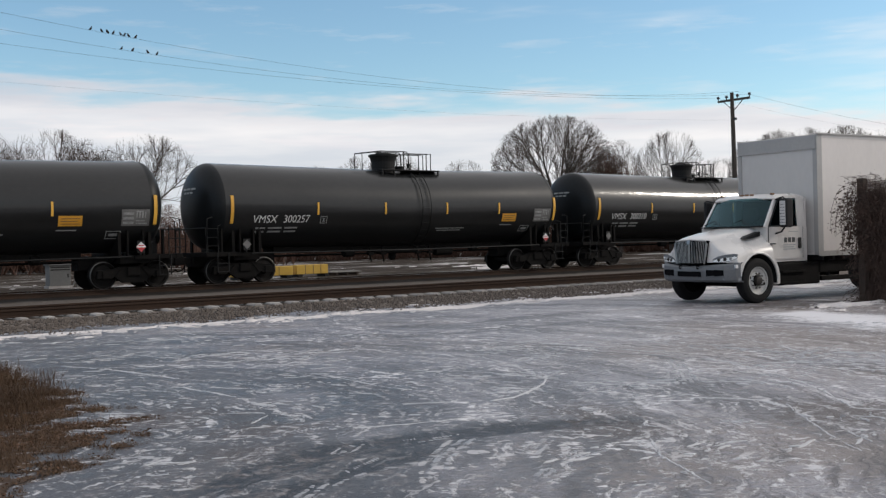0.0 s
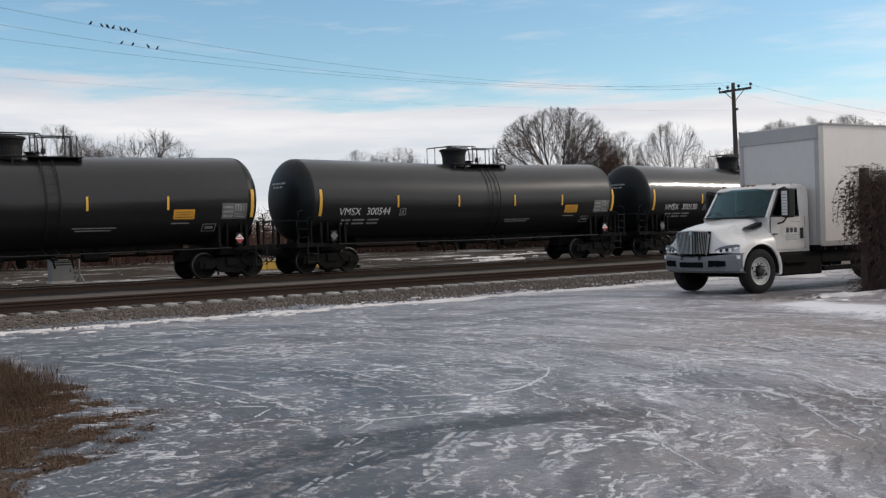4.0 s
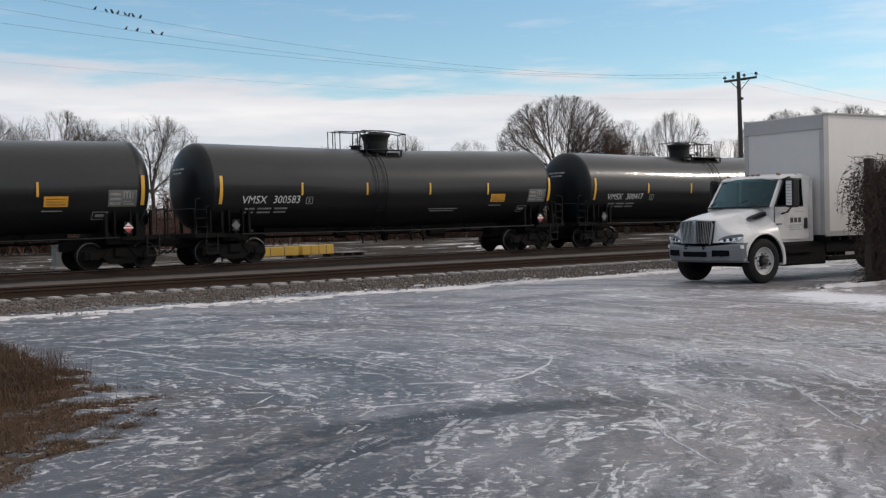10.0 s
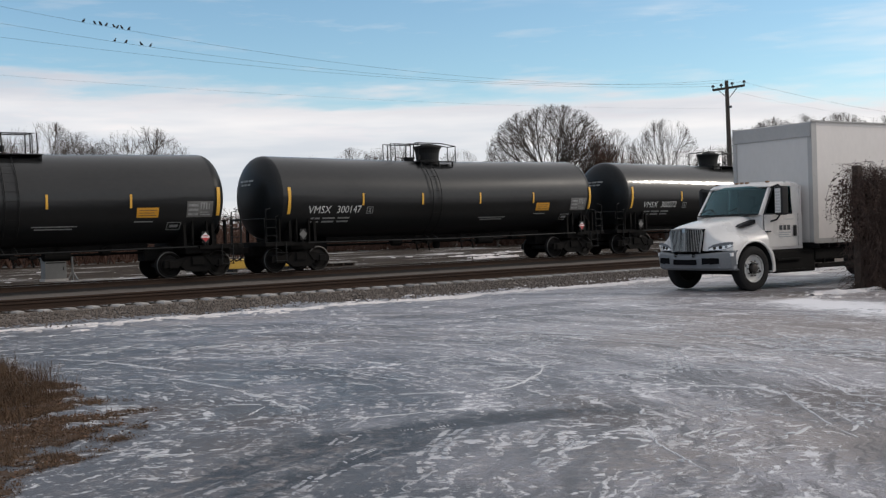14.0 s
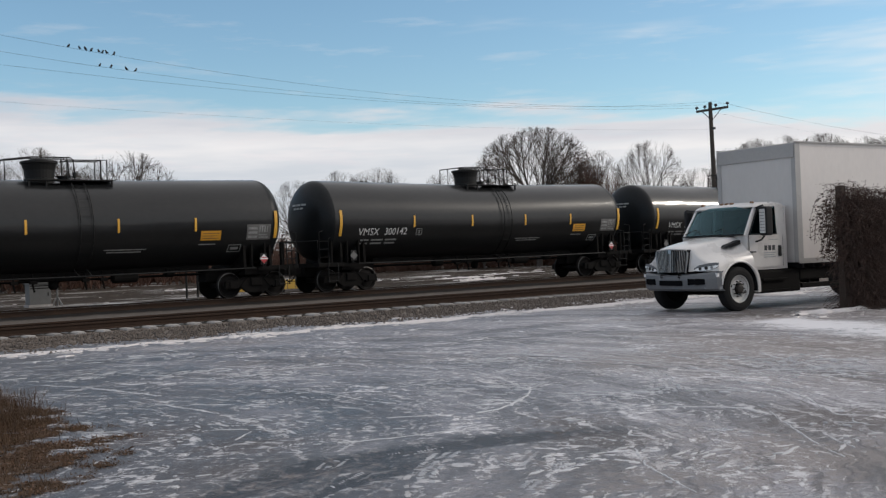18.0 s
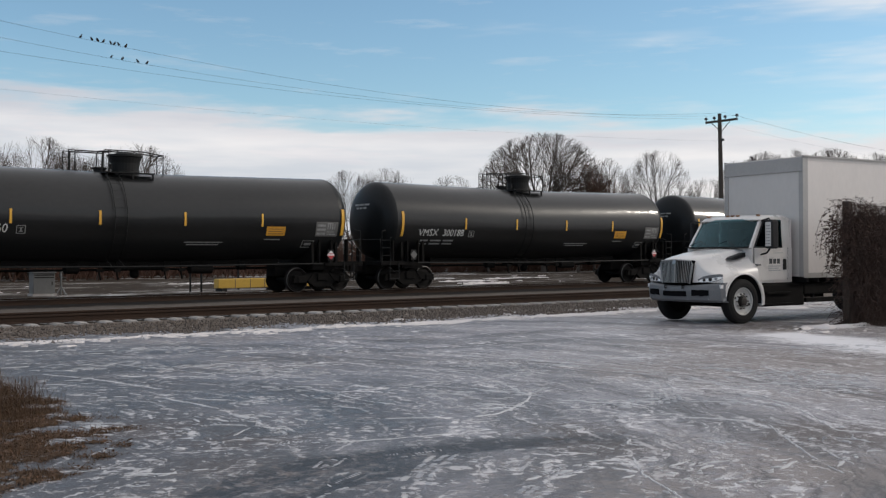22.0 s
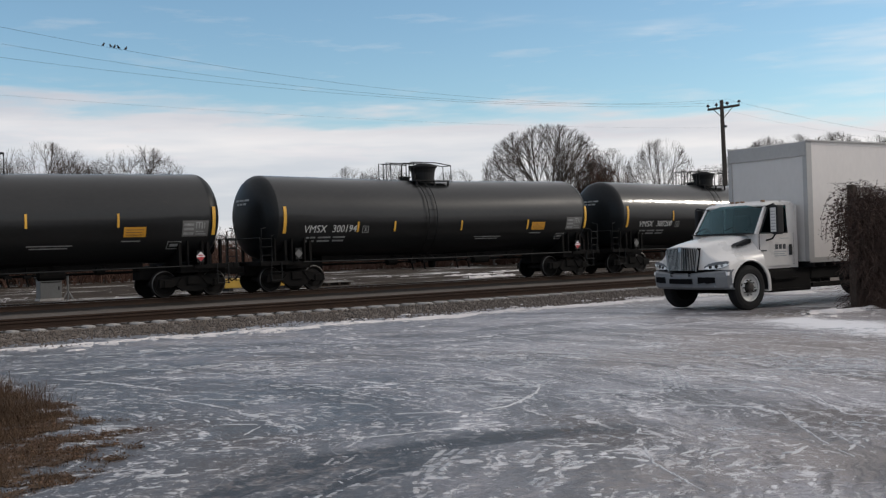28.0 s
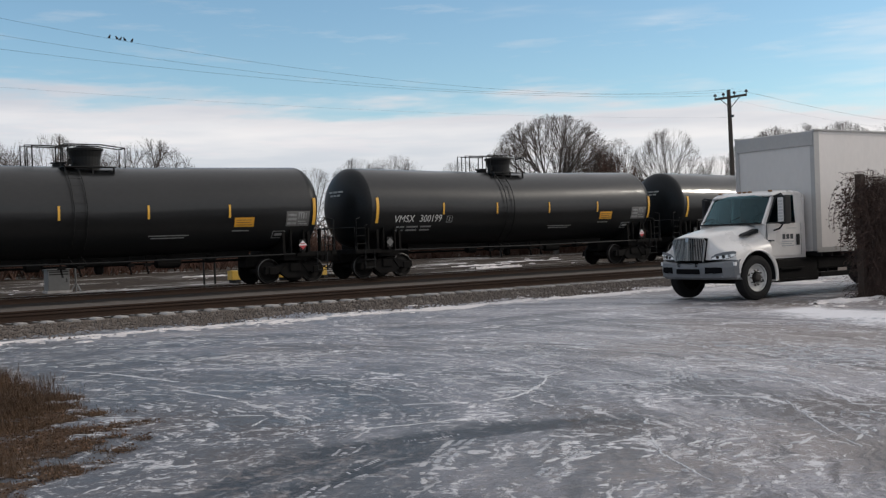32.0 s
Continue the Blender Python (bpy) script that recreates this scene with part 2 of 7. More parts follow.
HUB_DARK = surface("dark_wheel_hub", (0.05, 0.042, 0.038), (0.025, 0.022, 0.02), 0.6, 0.4, 6.0, 40.0, None, 0.2)
SEAT_GREY = surface("grey_cab_interior", (0.06, 0.065, 0.07), (0.035, 0.038, 0.04), 0.8, 0.0, 3.0, 20.0, None, 0.1)
LETTER_GREY = surface("dark_grey_lettering", (0.05, 0.055, 0.06), (0.035, 0.038, 0.04), 0.6, 0.0, 4.0, 30.0, None, 0.0)
LETTER_PALE = surface("pale_grey_lettering", (0.40, 0.41, 0.42), (0.32, 0.33, 0.34), 0.6, 0.0, 4.0, 30.0, None, 0.0)
MARKER = surface("amber_marker_lens", (0.30, 0.17, 0.10), (0.20, 0.11, 0.06), 0.25, 0.0, 4.0, 30.0, None, 0.0)
POLE_WOOD = surface("weathered_pole_wood", (0.085, 0.068, 0.056), (0.04, 0.032, 0.027), 0.9, 0.0, 1.0, 20.0, None, 0.4, stretch=(4, 4, 0.4))
INSULATOR = surface("dark_glazed_insulator", (0.03, 0.03, 0.04), (0.02, 0.02, 0.03), 0.25, 0.0, 6.0, 30.0, None, 0.0)
WIRE = surface("dull_wire", (0.09, 0.10, 0.11), (0.06, 0.065, 0.07), 0.6, 0.5, 2.0, 20.0, None, 0.0)
FEATHER = surface("black_feathers", (0.014, 0.014, 0.017), (0.007, 0.007, 0.009), 0.5, 0.0, 20.0, 90.0, None, 0.2)
BARK = surface("grey_brown_bark", (0.105, 0.086, 0.074), (0.052, 0.042, 0.036), 0.9, 0.0, 2.0, 20.0, None, 0.4, stretch=(1, 1, 0.3))
TWIG = surface("winter_twigs", (0.105, 0.084, 0.072), (0.050, 0.040, 0.034), 0.9, 0.0, 0.4, 8.0, None, 0.0)
TWIG_RED = surface("reddish_brush_twigs", (0.130, 0.074, 0.055), (0.064, 0.037, 0.029), 0.9, 0.0, 0.6, 8.0, None, 0.0, spec=0.12)
VINE = surface("dead_vine_stems", (0.070, 0.041, 0.032), (0.030, 0.018, 0.014), 0.9, 0.0, 3.0, 30.0, None, 0.1)
DEAD_LEAF = surface("dead_brown_leaves", (0.085, 0.050, 0.037), (0.034, 0.021, 0.017), 0.85, 0.0, 3.0, 30.0, None, 0.1)
RED_LEAF = surface("russet_dead_leaves", (0.165, 0.092, 0.054), (0.070, 0.041, 0.028), 0.85, 0.0, 3.0, 30.0, None, 0.1)
DRY_GRASS = surface("dry_grass", (0.175, 0.110, 0.064), (0.062, 0.039, 0.026), 0.85, 0.0, 2.2, 12.0, None, 0.0, spec=0.12)
GRASS_DARK = surface("dry_brown_weeds", (0.120, 0.074, 0.045), (0.054, 0.035, 0.024), 0.85, 0.0, 1.0, 12.0, None, 0.0, spec=0.12)
MAT_EARTH = surface("matted_dead_grass_bed", (0.105, 0.070, 0.048), (0.046, 0.032, 0.025), 0.95, 0.0, 3.2, 30.0, ((0.46, 0.44, 0.45), 0.58), 0.6, spec=0.12)
STONE = surface("ballast_stone", (0.165, 0.140, 0.124), (0.048, 0.040, 0.035), 0.9, 0.0, 5.0, 30.0, None, 0.3, spread=0.6, spec=0.12)
YELLOW_STEEL = surface("yellow_painted_steel", (0.60, 0.38, 0.06), (0.44, 0.27, 0.04), 0.55, 0.0, 1.0, 15.0, ((0.30, 0.20, 0.08), 0.62), 0.1)
SNOW = surface("trodden_snow", (0.70, 0.655, 0.645), (0.52, 0.485, 0.48), 0.8, 0.0, 1.6, 20.0, ((0.36, 0.31, 0.28), 0.62), 0.5)
FROST = surface("thin_frozen_snow", (0.60, 0.595, 0.61), (0.42, 0.42, 0.44), 0.75, 0.0, 1.6, 26.0, ((0.27, 0.26, 0.265), 0.62), 0.3)
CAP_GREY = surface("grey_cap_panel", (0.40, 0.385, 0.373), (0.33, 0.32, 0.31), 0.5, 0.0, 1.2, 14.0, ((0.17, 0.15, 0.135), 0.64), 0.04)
CABINET_GREY = surface("pale_grey_cabinet_paint", (0.150, 0.152, 0.15), (0.105, 0.106, 0.105), 0.6, 0.0, 2.0, 25.0, ((0.16, 0.12, 0.09), 0.66), 0.05)
GREY_BOARD = surface("weathered_grey_board", (0.28, 0.27, 0.25), (0.16, 0.15, 0.14), 0.85, 0.0, 2.0, 20.0, None, 0.2)
POST_WOOD = surface("old_fence_post", (0.075, 0.055, 0.043), (0.032, 0.024, 0.019), 0.9, 0.0, 2.0, 25.0, None, 0.4, stretch=(3, 3, 0.4))

GLASS = bpy.data.materials.new("cab_glass")
nt, bsdf = node_group(GLASS)
clear = nt.nodes.new("ShaderNodeBsdfTransparent")
clear.inputs["Color"].default_value = (0.22, 0.38, 0.41, 1)
shine = nt.nodes.new("ShaderNodeBsdfGlossy")
shine.inputs["Roughness"].default_value = 0.03
shine.inputs["Color"].default_value = (0.50, 0.80, 0.88, 1)
fres = nt.nodes.new("ShaderNodeLayerWeight")
fres.inputs["Blend"].default_value = 0.5
pane_mix = nt.nodes.new("ShaderNodeMixShader")
nt.links.new(calc(nt, "ADD", calc(nt, "MULTIPLY", calc(nt, "POWER", fres.outputs["Facing"], 3.0), 0.6), 0.05), pane_mix.inputs[0])
nt.links.new(clear.outputs[0], pane_mix.inputs[1])
nt.links.new(shine.outputs[0], pane_mix.inputs[2])
nt.links.new(pane_mix.outputs[0], nt.nodes["Material Output"].inputs[0])
LENS = bpy.data.materials.new("clear_lamp_lens")
nt, bsdf = node_group(LENS)
bsdf.inputs["Base Color"].default_value = (0.84, 0.84, 0.83, 1)
bsdf.inputs["Roughness"].default_value = 0.12
nt.links.new(remap(nt, noise_of(nt, 18.0), 0.35, 0.65, 0.05, 0.3), bsdf.inputs["Roughness"])
MIRROR = bpy.data.materials.new("mirror_glass")
nt, bsdf = node_group(MIRROR)
bsdf.inputs["Base Color"].default_value = (0.8, 0.8, 0.8, 1)
bsdf.inputs["Metallic"].default_value, bsdf.inputs["Roughness"].default_value = 1.0, 0.03

# packed snow and ice on gravel in the yard; brown winter field beyond the tracks
GROUND = bpy.data.materials.new("ice_and_packed_snow")
nt, bsdf = node_group(GROUND)
gp = nt.nodes.new("ShaderNodeNewGeometry").outputs["Position"]
gs = nt.nodes.new("ShaderNodeSeparateXYZ")
nt.links.new(gp, gs.inputs[0])
g_big = noise_of(nt, 0.16, 4.0, 0.55, gp)
g_mid = noise_of(nt, 0.75, 6.0, 0.62, gp)
# traffic turns round a point by the weeds: streaks follow its arcs
dx = calc(nt, "SUBTRACT", gs.outputs["X"], 0.5)
dy = calc(nt, "SUBTRACT", gs.outputs["Y"], 10.5)
ring = calc(nt, "SQRT", calc(nt, "ADD", calc(nt, "MULTIPLY", dx, dx), calc(nt, "MULTIPLY", dy, dy)), 0.0)
ang = calc(nt, "ARCTAN2", dy, dx)
g_pol = nt.nodes.new("ShaderNodeCombineXYZ")
nt.links.new(calc(nt, "ADD", ring, calc(nt, "MULTIPLY", g_mid, 0.9)), g_pol.inputs[0])
nt.links.new(calc(nt, "MULTIPLY", ang, 11.0), g_pol.inputs[1])
g_str = noise_of(nt, 1.0, 8.0, 0.76, g_pol.outputs[0], stretch=(6.2, 1.5, 1.0))
g_lane = noise_of(nt, 1.0, 4.0, 0.6, g_pol.outputs[0], stretch=(1.0, 0.14, 1.0))
g_fine = noise_of(nt, 6.2, 9.0, 0.80, gp)
g_grain = noise_of(nt, 30.0, 5.0, 0.7, gp)
ice = mixed(nt, remap(nt, calc(nt, "ADD", calc(nt, "MULTIPLY", g_lane, 0.7), calc(nt, "MULTIPLY", g_mid, 0.3)), 0.42, 0.62), (0.040, 0.047, 0.062), (0.150, 0.158, 0.190))
ice = mixed(nt, remap(nt, g_fine, 0.46, 0.60, 0.0, 0.8), ice, (0.235, 0.238, 0.268))
ice = mixed(nt, remap(nt, g_grain, 0.50, 0.66, 0.0, 0.35), ice, (0.060, 0.060, 0.066))
# rough frosted crust over the trafficked part, dark clear ice by the weeds
frost = calc(nt, "ADD", calc(nt, "MULTIPLY", calc(nt, "SUBTRACT", gs.outputs["X"], calc(nt, "MULTIPLY", gs.outputs["Y"], 0.75)), 0.012), calc(nt, "ADD", calc(nt, "MULTIPLY", calc(nt, "SUBTRACT", g_mid, 0.5), 0.16), calc(nt, "MULTIPLY", calc(nt, "SUBTRACT", g_big, 0.5), 0.22)))
frost = remap(nt, frost, -0.055, 0.040)
g_pit = noise_of(nt, 19.0, 6.0, 0.75, gp)
ice = mixed(nt, calc(nt, "MULTIPLY", frost, remap(nt, g_pit, 0.40, 0.58, 0.38, 0.74)), ice, (0.430, 0.408, 0.440))
ice = mixed(nt, calc(nt, "MULTIPLY", frost, remap(nt, g_pit, 0.44, 0.36, 0.0, 0.5)), ice, (0.105, 0.088, 0.080))
ice = mixed(nt, remap(nt, g_lane, 0.50, 0.40, 0.0, 0.55), ice, (0.040, 0.047, 0.058))
# a pool of clear dark ice in the near lane
px_ = calc(nt, "MULTIPLY", calc(nt, "SUBTRACT", gs.outputs["X"], 4.3), 0.42)
py_ = calc(nt, "MULTIPLY", calc(nt, "SUBTRACT", gs.outputs["Y"], calc(nt, "ADD", calc(nt, "MULTIPLY", gs.outputs["X"], 0.16), 6.0)), 0.95)
pool = calc(nt, "SQRT", calc(nt, "ADD", calc(nt, "MULTIPLY", px_, px_), calc(nt, "MULTIPLY", py_, py_)), 0.0)
pool = remap(nt, calc(nt, "ADD", pool, calc(nt, "MULTIPLY", calc(nt, "SUBTRACT", g_mid, 0.5), 2.4)), 1.30, 0.60)
pool = calc(nt, "MULTIPLY", pool, 0.35)
ice = mixed(nt, pool, ice, (0.034, 0.043, 0.053))
# thin wet ice beside the weeds
wet = calc(nt, "ADD", calc(nt, "SUBTRACT", gs.outputs["X"], calc(nt, "MULTIPLY", gs.outputs["Y"], 0.18)), calc(nt, "MULTIPLY", calc(nt, "SUBTRACT", g_mid, 0.5), 3.0))
wet = remap(nt, wet, 4.3, 2.6)
ice = mixed(nt, calc(nt, "MULTIPLY", wet, 0.75), ice, (0.050, 0.049, 0.055))
# wheel ruts worn down to dark ice
for a, b, c, w, xa, xb in ((7.08, 0.0, 0.14, 0.27, 2.3, 7.9), (6.65, 0.31, 0.0, 0.20, 2.2, 5.9), (15.5, -0.10, 0.0, 0.20, 7.0, 19.0), (17.4, -0.10, 0.0, 0.20, 6.5, 17.0)):
    deep = 1.0 if a < 10 else 0.55
    along = calc(nt, "SUBTRACT", gs.outputs["X"], 4.95)
    off = calc(nt, "ABSOLUTE", calc(nt, "SUBTRACT", gs.outputs["Y"], calc(nt, "ADD", calc(nt, "MULTIPLY", along, calc(nt, "SUBTRACT", b, calc(nt, "MULTIPLY", along, c))), a)), 0.0)
    off = calc(nt, "ADD", off, calc(nt, "ADD", calc(nt, "MULTIPLY", calc(nt, "SUBTRACT", g_mid, 0.5), 0.55 / deep ** 2), calc(nt, "MULTIPLY", calc(nt, "SUBTRACT", g_fine, 0.5), 0.35 / deep)))
    ends_ = calc(nt, "MULTIPLY", remap(nt, gs.outputs["X"], xa, xa + 0.8), remap(nt, gs.outputs["X"], xb, xb - 1.2))
    rut = calc(nt, "MULTIPLY", remap(nt, off, w + 0.14, w - 0.08), ends_)
    ice = mixed(nt, calc(nt, "MULTIPLY", rut, 0.85 * deep), ice, (0.029, 0.035, 0.045))
    pool = calc(nt, "MAXIMUM", pool, calc(nt, "MULTIPLY", rut, deep))
# lanes round the weeds polished by turning wheels
for r0, w, amount in ((5.8, 0.34, 0.55), (7.7, 0.22, 0.40), (9.3, 0.20, 0.35)):
    off = calc(nt, "ABSOLUTE", calc(nt, "SUBTRACT", ring, r0), 0.0)
    off = calc(nt, "ADD", off, calc(nt, "ADD", calc(nt, "MULTIPLY", calc(nt, "SUBTRACT", g_mid, 0.5), 1.3), calc(nt, "MULTIPLY", calc(nt, "SUBTRACT", g_fine, 0.5), 0.5)))
    lane = calc(nt, "MULTIPLY", remap(nt, off, w + 0.25, w - 0.10), remap(nt, ang, 1.15, 0.75))
    ice = mixed(nt, calc(nt, "MULTIPLY", lane, amount), ice, (0.044, 0.052, 0.066))
    pool = calc(nt, "MAXIMUM", pool, calc(nt, "MULTIPLY", lane, amount))
# gravel showing through, more of it towards the truck
side = calc(nt, "MULTIPLY", calc(nt, "SUBTRACT", gs.outputs["X"], calc(nt, "MULTIPLY", gs.outputs["Y"], 0.75)), 0.012)
bare = calc(nt, "ADD", calc(nt, "ADD", calc(nt, "MULTIPLY", g_fine, 0.8), calc(nt, "MULTIPLY", g_big, 0.9)), side)
ice = mixed(nt, remap(nt, bare, 0.87, 0.99, 0.0, 0.8), ice, (0.215, 0.182, 0.170))
crust = calc(nt, "ADD", calc(nt, "ADD", calc(nt, "ADD", calc(nt, "MULTIPLY", g_str, 0.44), calc(nt, "MULTIPLY", g_fine, 0.44)), calc(nt, "MULTIPLY", g_mid, 0.10)), calc(nt, "MULTIPLY", side, 0.25))
crust = calc(nt, "ADD", crust, calc(nt, "MULTIPLY", calc(nt, "SUBTRACT", g_lane, 0.5), 0.10))
g_speck = noise_of(nt, 15.0, 5.0, 0.7, g_pol.outputs[0], stretch=(1.0, 0.45, 1.0))
crust = calc(nt, "ADD", crust, calc(nt, "MULTIPLY", calc(nt, "SUBTRACT", g_speck, 0.5), 0.26))
white = calc(nt, "MULTIPLY", remap(nt, crust, 0.526, 0.556), calc(nt, "MULTIPLY", remap(nt, frost, 0.0, 1.0, 0.90, 0.78), calc(nt, "MULTIPLY", remap(nt, pool, 0.0, 1.0, 1.0, 0.35), calc(nt, "MULTIPLY", remap(nt, g_lane, 0.40, 0.56, 0.30, 1.15), remap(nt, noise_of(nt, 0.55, 4.0, 0.6, gp), 0.38, 0.60, 0.22, 1.1)))))
g_arc = noise_of(nt, 1.0, 6.0, 0.7, g_pol.outputs[0], stretch=(8.5, 0.42, 1.0))
white = calc(nt, "MAXIMUM", white, calc(nt, "MULTIPLY", remap(nt, calc(nt, "ADD", calc(nt, "MULTIPLY", g_arc, 0.62), calc(nt, "MULTIPLY", g_speck, 0.38)), 0.540, 0.580, 0.0, 0.75), remap(nt, pool, 0.0, 1.0, 1.0, 0.3)))
ice = mixed(nt, calc(nt, "MULTIPLY", remap(nt, g_arc, 0.470, 0.40, 0.0, 0.75), remap(nt, ring, 6.0, 8.0, 0.35, 1.0)), ice, (0.062, 0.060, 0.066))
# a swath of trodden snow that sweeps from the post into the yard, and bare earth at its head
bandx = calc(nt, "SUBTRACT", gs.outputs["X"], calc(nt, "ADD", calc(nt, "MULTIPLY", gs.outputs["Y"], 0.42), 13.1))
swath = calc(nt, "ADD", calc(nt, "ABSOLUTE", bandx, 0.0), calc(nt, "ADD", calc(nt, "MULTIPLY", calc(nt, "SUBTRACT", g_mid, 0.5), 3.0), calc(nt, "ADD", calc(nt, "MULTIPLY", calc(nt, "SUBTRACT", g_fine, 0.5), 3.0), calc(nt, "MULTIPLY", calc(nt, "SUBTRACT", g_str, 0.5), 3.0))))
swath = calc(nt, "MULTIPLY", remap(nt, swath, 1.15, 0.55, 0.0, 0.88), remap(nt, gs.outputs["Y"], 13.4, 12.9))
ex = calc(nt, "SUBTRACT", gs.outputs["X"], 19.9)
ey = calc(nt, "MULTIPLY", calc(nt, "SUBTRACT", gs.outputs["Y"], 14.2), 1.3)
earth = calc(nt, "SQRT", calc(nt, "ADD", calc(nt, "MULTIPLY", ex, ex), calc(nt, "MULTIPLY", ey, ey)), 0.0)
earth = remap(nt, calc(nt, "ADD", earth, calc(nt, "MULTIPLY", calc(nt, "SUBTRACT", g_fine, 0.5), 3.0)), 1.3, 0.7, 0.0, 0.8)
ice = mixed(nt, earth, ice, (0.105, 0.080, 0.064))
white = calc(nt, "MAXIMUM", white, swath)
# trampled dirt frozen into the ice
for sx, sy, sr in ((3.9, 9.7, 0.75), (4.4, 8.5, 0.55), (3.7, 7.6, 0.45), (7.0, 7.1, 0.50), (6.5, 6.3, 0.55), (8.6, 5.4, 0.8)):
    ux = calc(nt, "SUBTRACT", gs.outputs["X"], sx)
    uy = calc(nt, "SUBTRACT", gs.outputs["Y"], sy)
    spot = calc(nt, "SQRT", calc(nt, "ADD", calc(nt, "MULTIPLY", ux, ux), calc(nt, "MULTIPLY", uy, uy)), 0.0)
    spot = calc(nt, "ADD", spot, calc(nt, "MULTIPLY", calc(nt, "SUBTRACT", g_fine, 0.5), 3.2))
    ice = mixed(nt, remap(nt, spot, sr, sr - 0.35, 0.0, 0.7), ice, (0.070, 0.052, 0.046))
# short dashes of frozen snow that lie across the yard
g_uv = nt.nodes.new("ShaderNodeCombineXYZ")
nt.links.new(calc(nt, "SUBTRACT", calc(nt, "MULTIPLY", gs.outputs["X"], 0.8), calc(nt, "MULTIPLY", gs.outputs["Y"], 0.6)), g_uv.inputs[0])
nt.links.new(calc(nt, "ADD", calc(nt, "MULTIPLY", gs.outputs["X"], 0.6), calc(nt, "MULTIPLY", gs.outputs["Y"], 0.8)), g_uv.inputs[1])
g_dash = noise_of(nt, 1.0, 3.0, 0.6, g_uv.outputs[0], stretch=(6.5, 9.5, 1.0))
g_drift = noise_of(nt, 0.9, 4.0, 0.6, gp)
dashes = remap(nt, calc(nt, "ADD", g_dash, calc(nt, "MULTIPLY", calc(nt, "SUBTRACT", g_drift, 0.5), 0.90)), 0.650, 0.690, 0.0, 0.85)
white = calc(nt, "MAXIMUM", white, calc(nt, "MULTIPLY", dashes, remap(nt, calc(nt, "MAXIMUM", pool, calc(nt, "MULTIPLY", wet, 0.45)), 0.0, 1.0, 1.0, 0.15)))
yard = mixed(nt, white, ice, (0.72, 0.71, 0.735))
field = mixed(nt, remap(nt, g_mid, 0.35, 0.65), (0.026, 0.020, 0.016), (0.060, 0.047, 0.037))
field = mixed(nt, remap(nt, calc(nt, "ADD", calc(nt, "MULTIPLY", g_big, 0.5), calc(nt, "MULTIPLY", g_str, 0.5)), 0.535, 0.59, 0.0, 0.8), field, (0.55, 0.53, 0.52))
far_side = remap(nt, calc(nt, "ADD", gs.outputs["Y"], calc(nt, "MULTIPLY", g_mid, 4.0)), 39.5, 41.0)
nt.links.new(mixed(nt, far_side, yard, field), bsdf.inputs["Base Color"])
nt.links.new(calc(nt, "MAXIMUM", calc(nt, "MULTIPLY", remap(nt, white, 0.0, 1.0, 0.45, 0.85), calc(nt, "MULTIPLY", remap(nt, calc(nt, "ADD", g_mid, frost), 0.44, 0.60, 0.65, 1.0), remap(nt, pool, 0.0, 1.0, 1.0, 0.95))), far_side), bsdf.inputs["Roughness"])
nt.links.new(calc(nt, "MULTIPLY", remap(nt, far_side, 0.0, 1.0, 0.4, 0.05), remap(nt, pool, 0.3, 1.0, 1.0, 0.3)), bsdf.inputs["Specular IOR Level"])
bumped(nt, bsdf, calc(nt, "ADD", calc(nt, "MULTIPLY", white, 0.7), calc(nt, "ADD", calc(nt, "MULTIPLY", g_grain, 0.25), calc(nt, "MULTIPLY", g_fine, 0.6))), 0.7, 0.03)

BALLAST = bpy.data.materials.new("crushed_stone_ballast")
nt, bsdf = node_group(BALLAST)
gp = nt.nodes.new("ShaderNodeNewGeometry").outputs["Position"]
v = nt.nodes.new("ShaderNodeTexVoronoi")
v.inputs["Scale"].default_value = 20.0
nt.links.new(gp, v.inputs["Vector"])
vs = nt.nodes.new("ShaderNodeSeparateColor")
nt.links.new(v.outputs["Color"], vs.inputs[0])
b_big = noise_of(nt, 0.5, 4.0, 0.6, gp)
stone = mixed(nt, vs.outputs[0], (0.046, 0.039, 0.035), (0.215, 0.185, 0.165))
stone = mixed(nt, remap(nt, b_big, 0.4, 0.7, 0.0, 0.5), stone, (0.15, 0.125, 0.108))
b_snow = calc(nt, "ADD", calc(nt, "MULTIPLY", noise_of(nt, 1.6, 5.0, 0.7, gp), 0.7), calc(nt, "MULTIPLY", noise_of(nt, 14.0, 3.0, 0.6, gp), 0.3))
stone = mixed(nt, remap(nt, b_snow, 0.62, 0.68, 0.0, 0.9), stone, (0.68, 0.68, 0.70))
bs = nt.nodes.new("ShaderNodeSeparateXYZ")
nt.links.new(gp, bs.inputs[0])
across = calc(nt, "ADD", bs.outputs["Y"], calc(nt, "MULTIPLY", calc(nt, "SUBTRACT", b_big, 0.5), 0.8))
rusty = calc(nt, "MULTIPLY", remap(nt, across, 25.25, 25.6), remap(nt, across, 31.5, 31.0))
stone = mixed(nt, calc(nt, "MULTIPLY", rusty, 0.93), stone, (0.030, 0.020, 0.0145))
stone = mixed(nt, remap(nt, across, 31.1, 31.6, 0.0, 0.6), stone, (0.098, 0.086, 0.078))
# near-black towards the train: shade under the cars painted into the stone
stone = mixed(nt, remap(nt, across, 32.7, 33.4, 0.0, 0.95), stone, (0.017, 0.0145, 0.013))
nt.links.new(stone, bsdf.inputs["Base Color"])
bsdf.inputs["Roughness"].default_value = 0.95
bsdf.inputs["Specular IOR Level"].default_value = 0.08
bumped(nt, bsdf, v.outputs["Distance"], 0.35, 0.03)


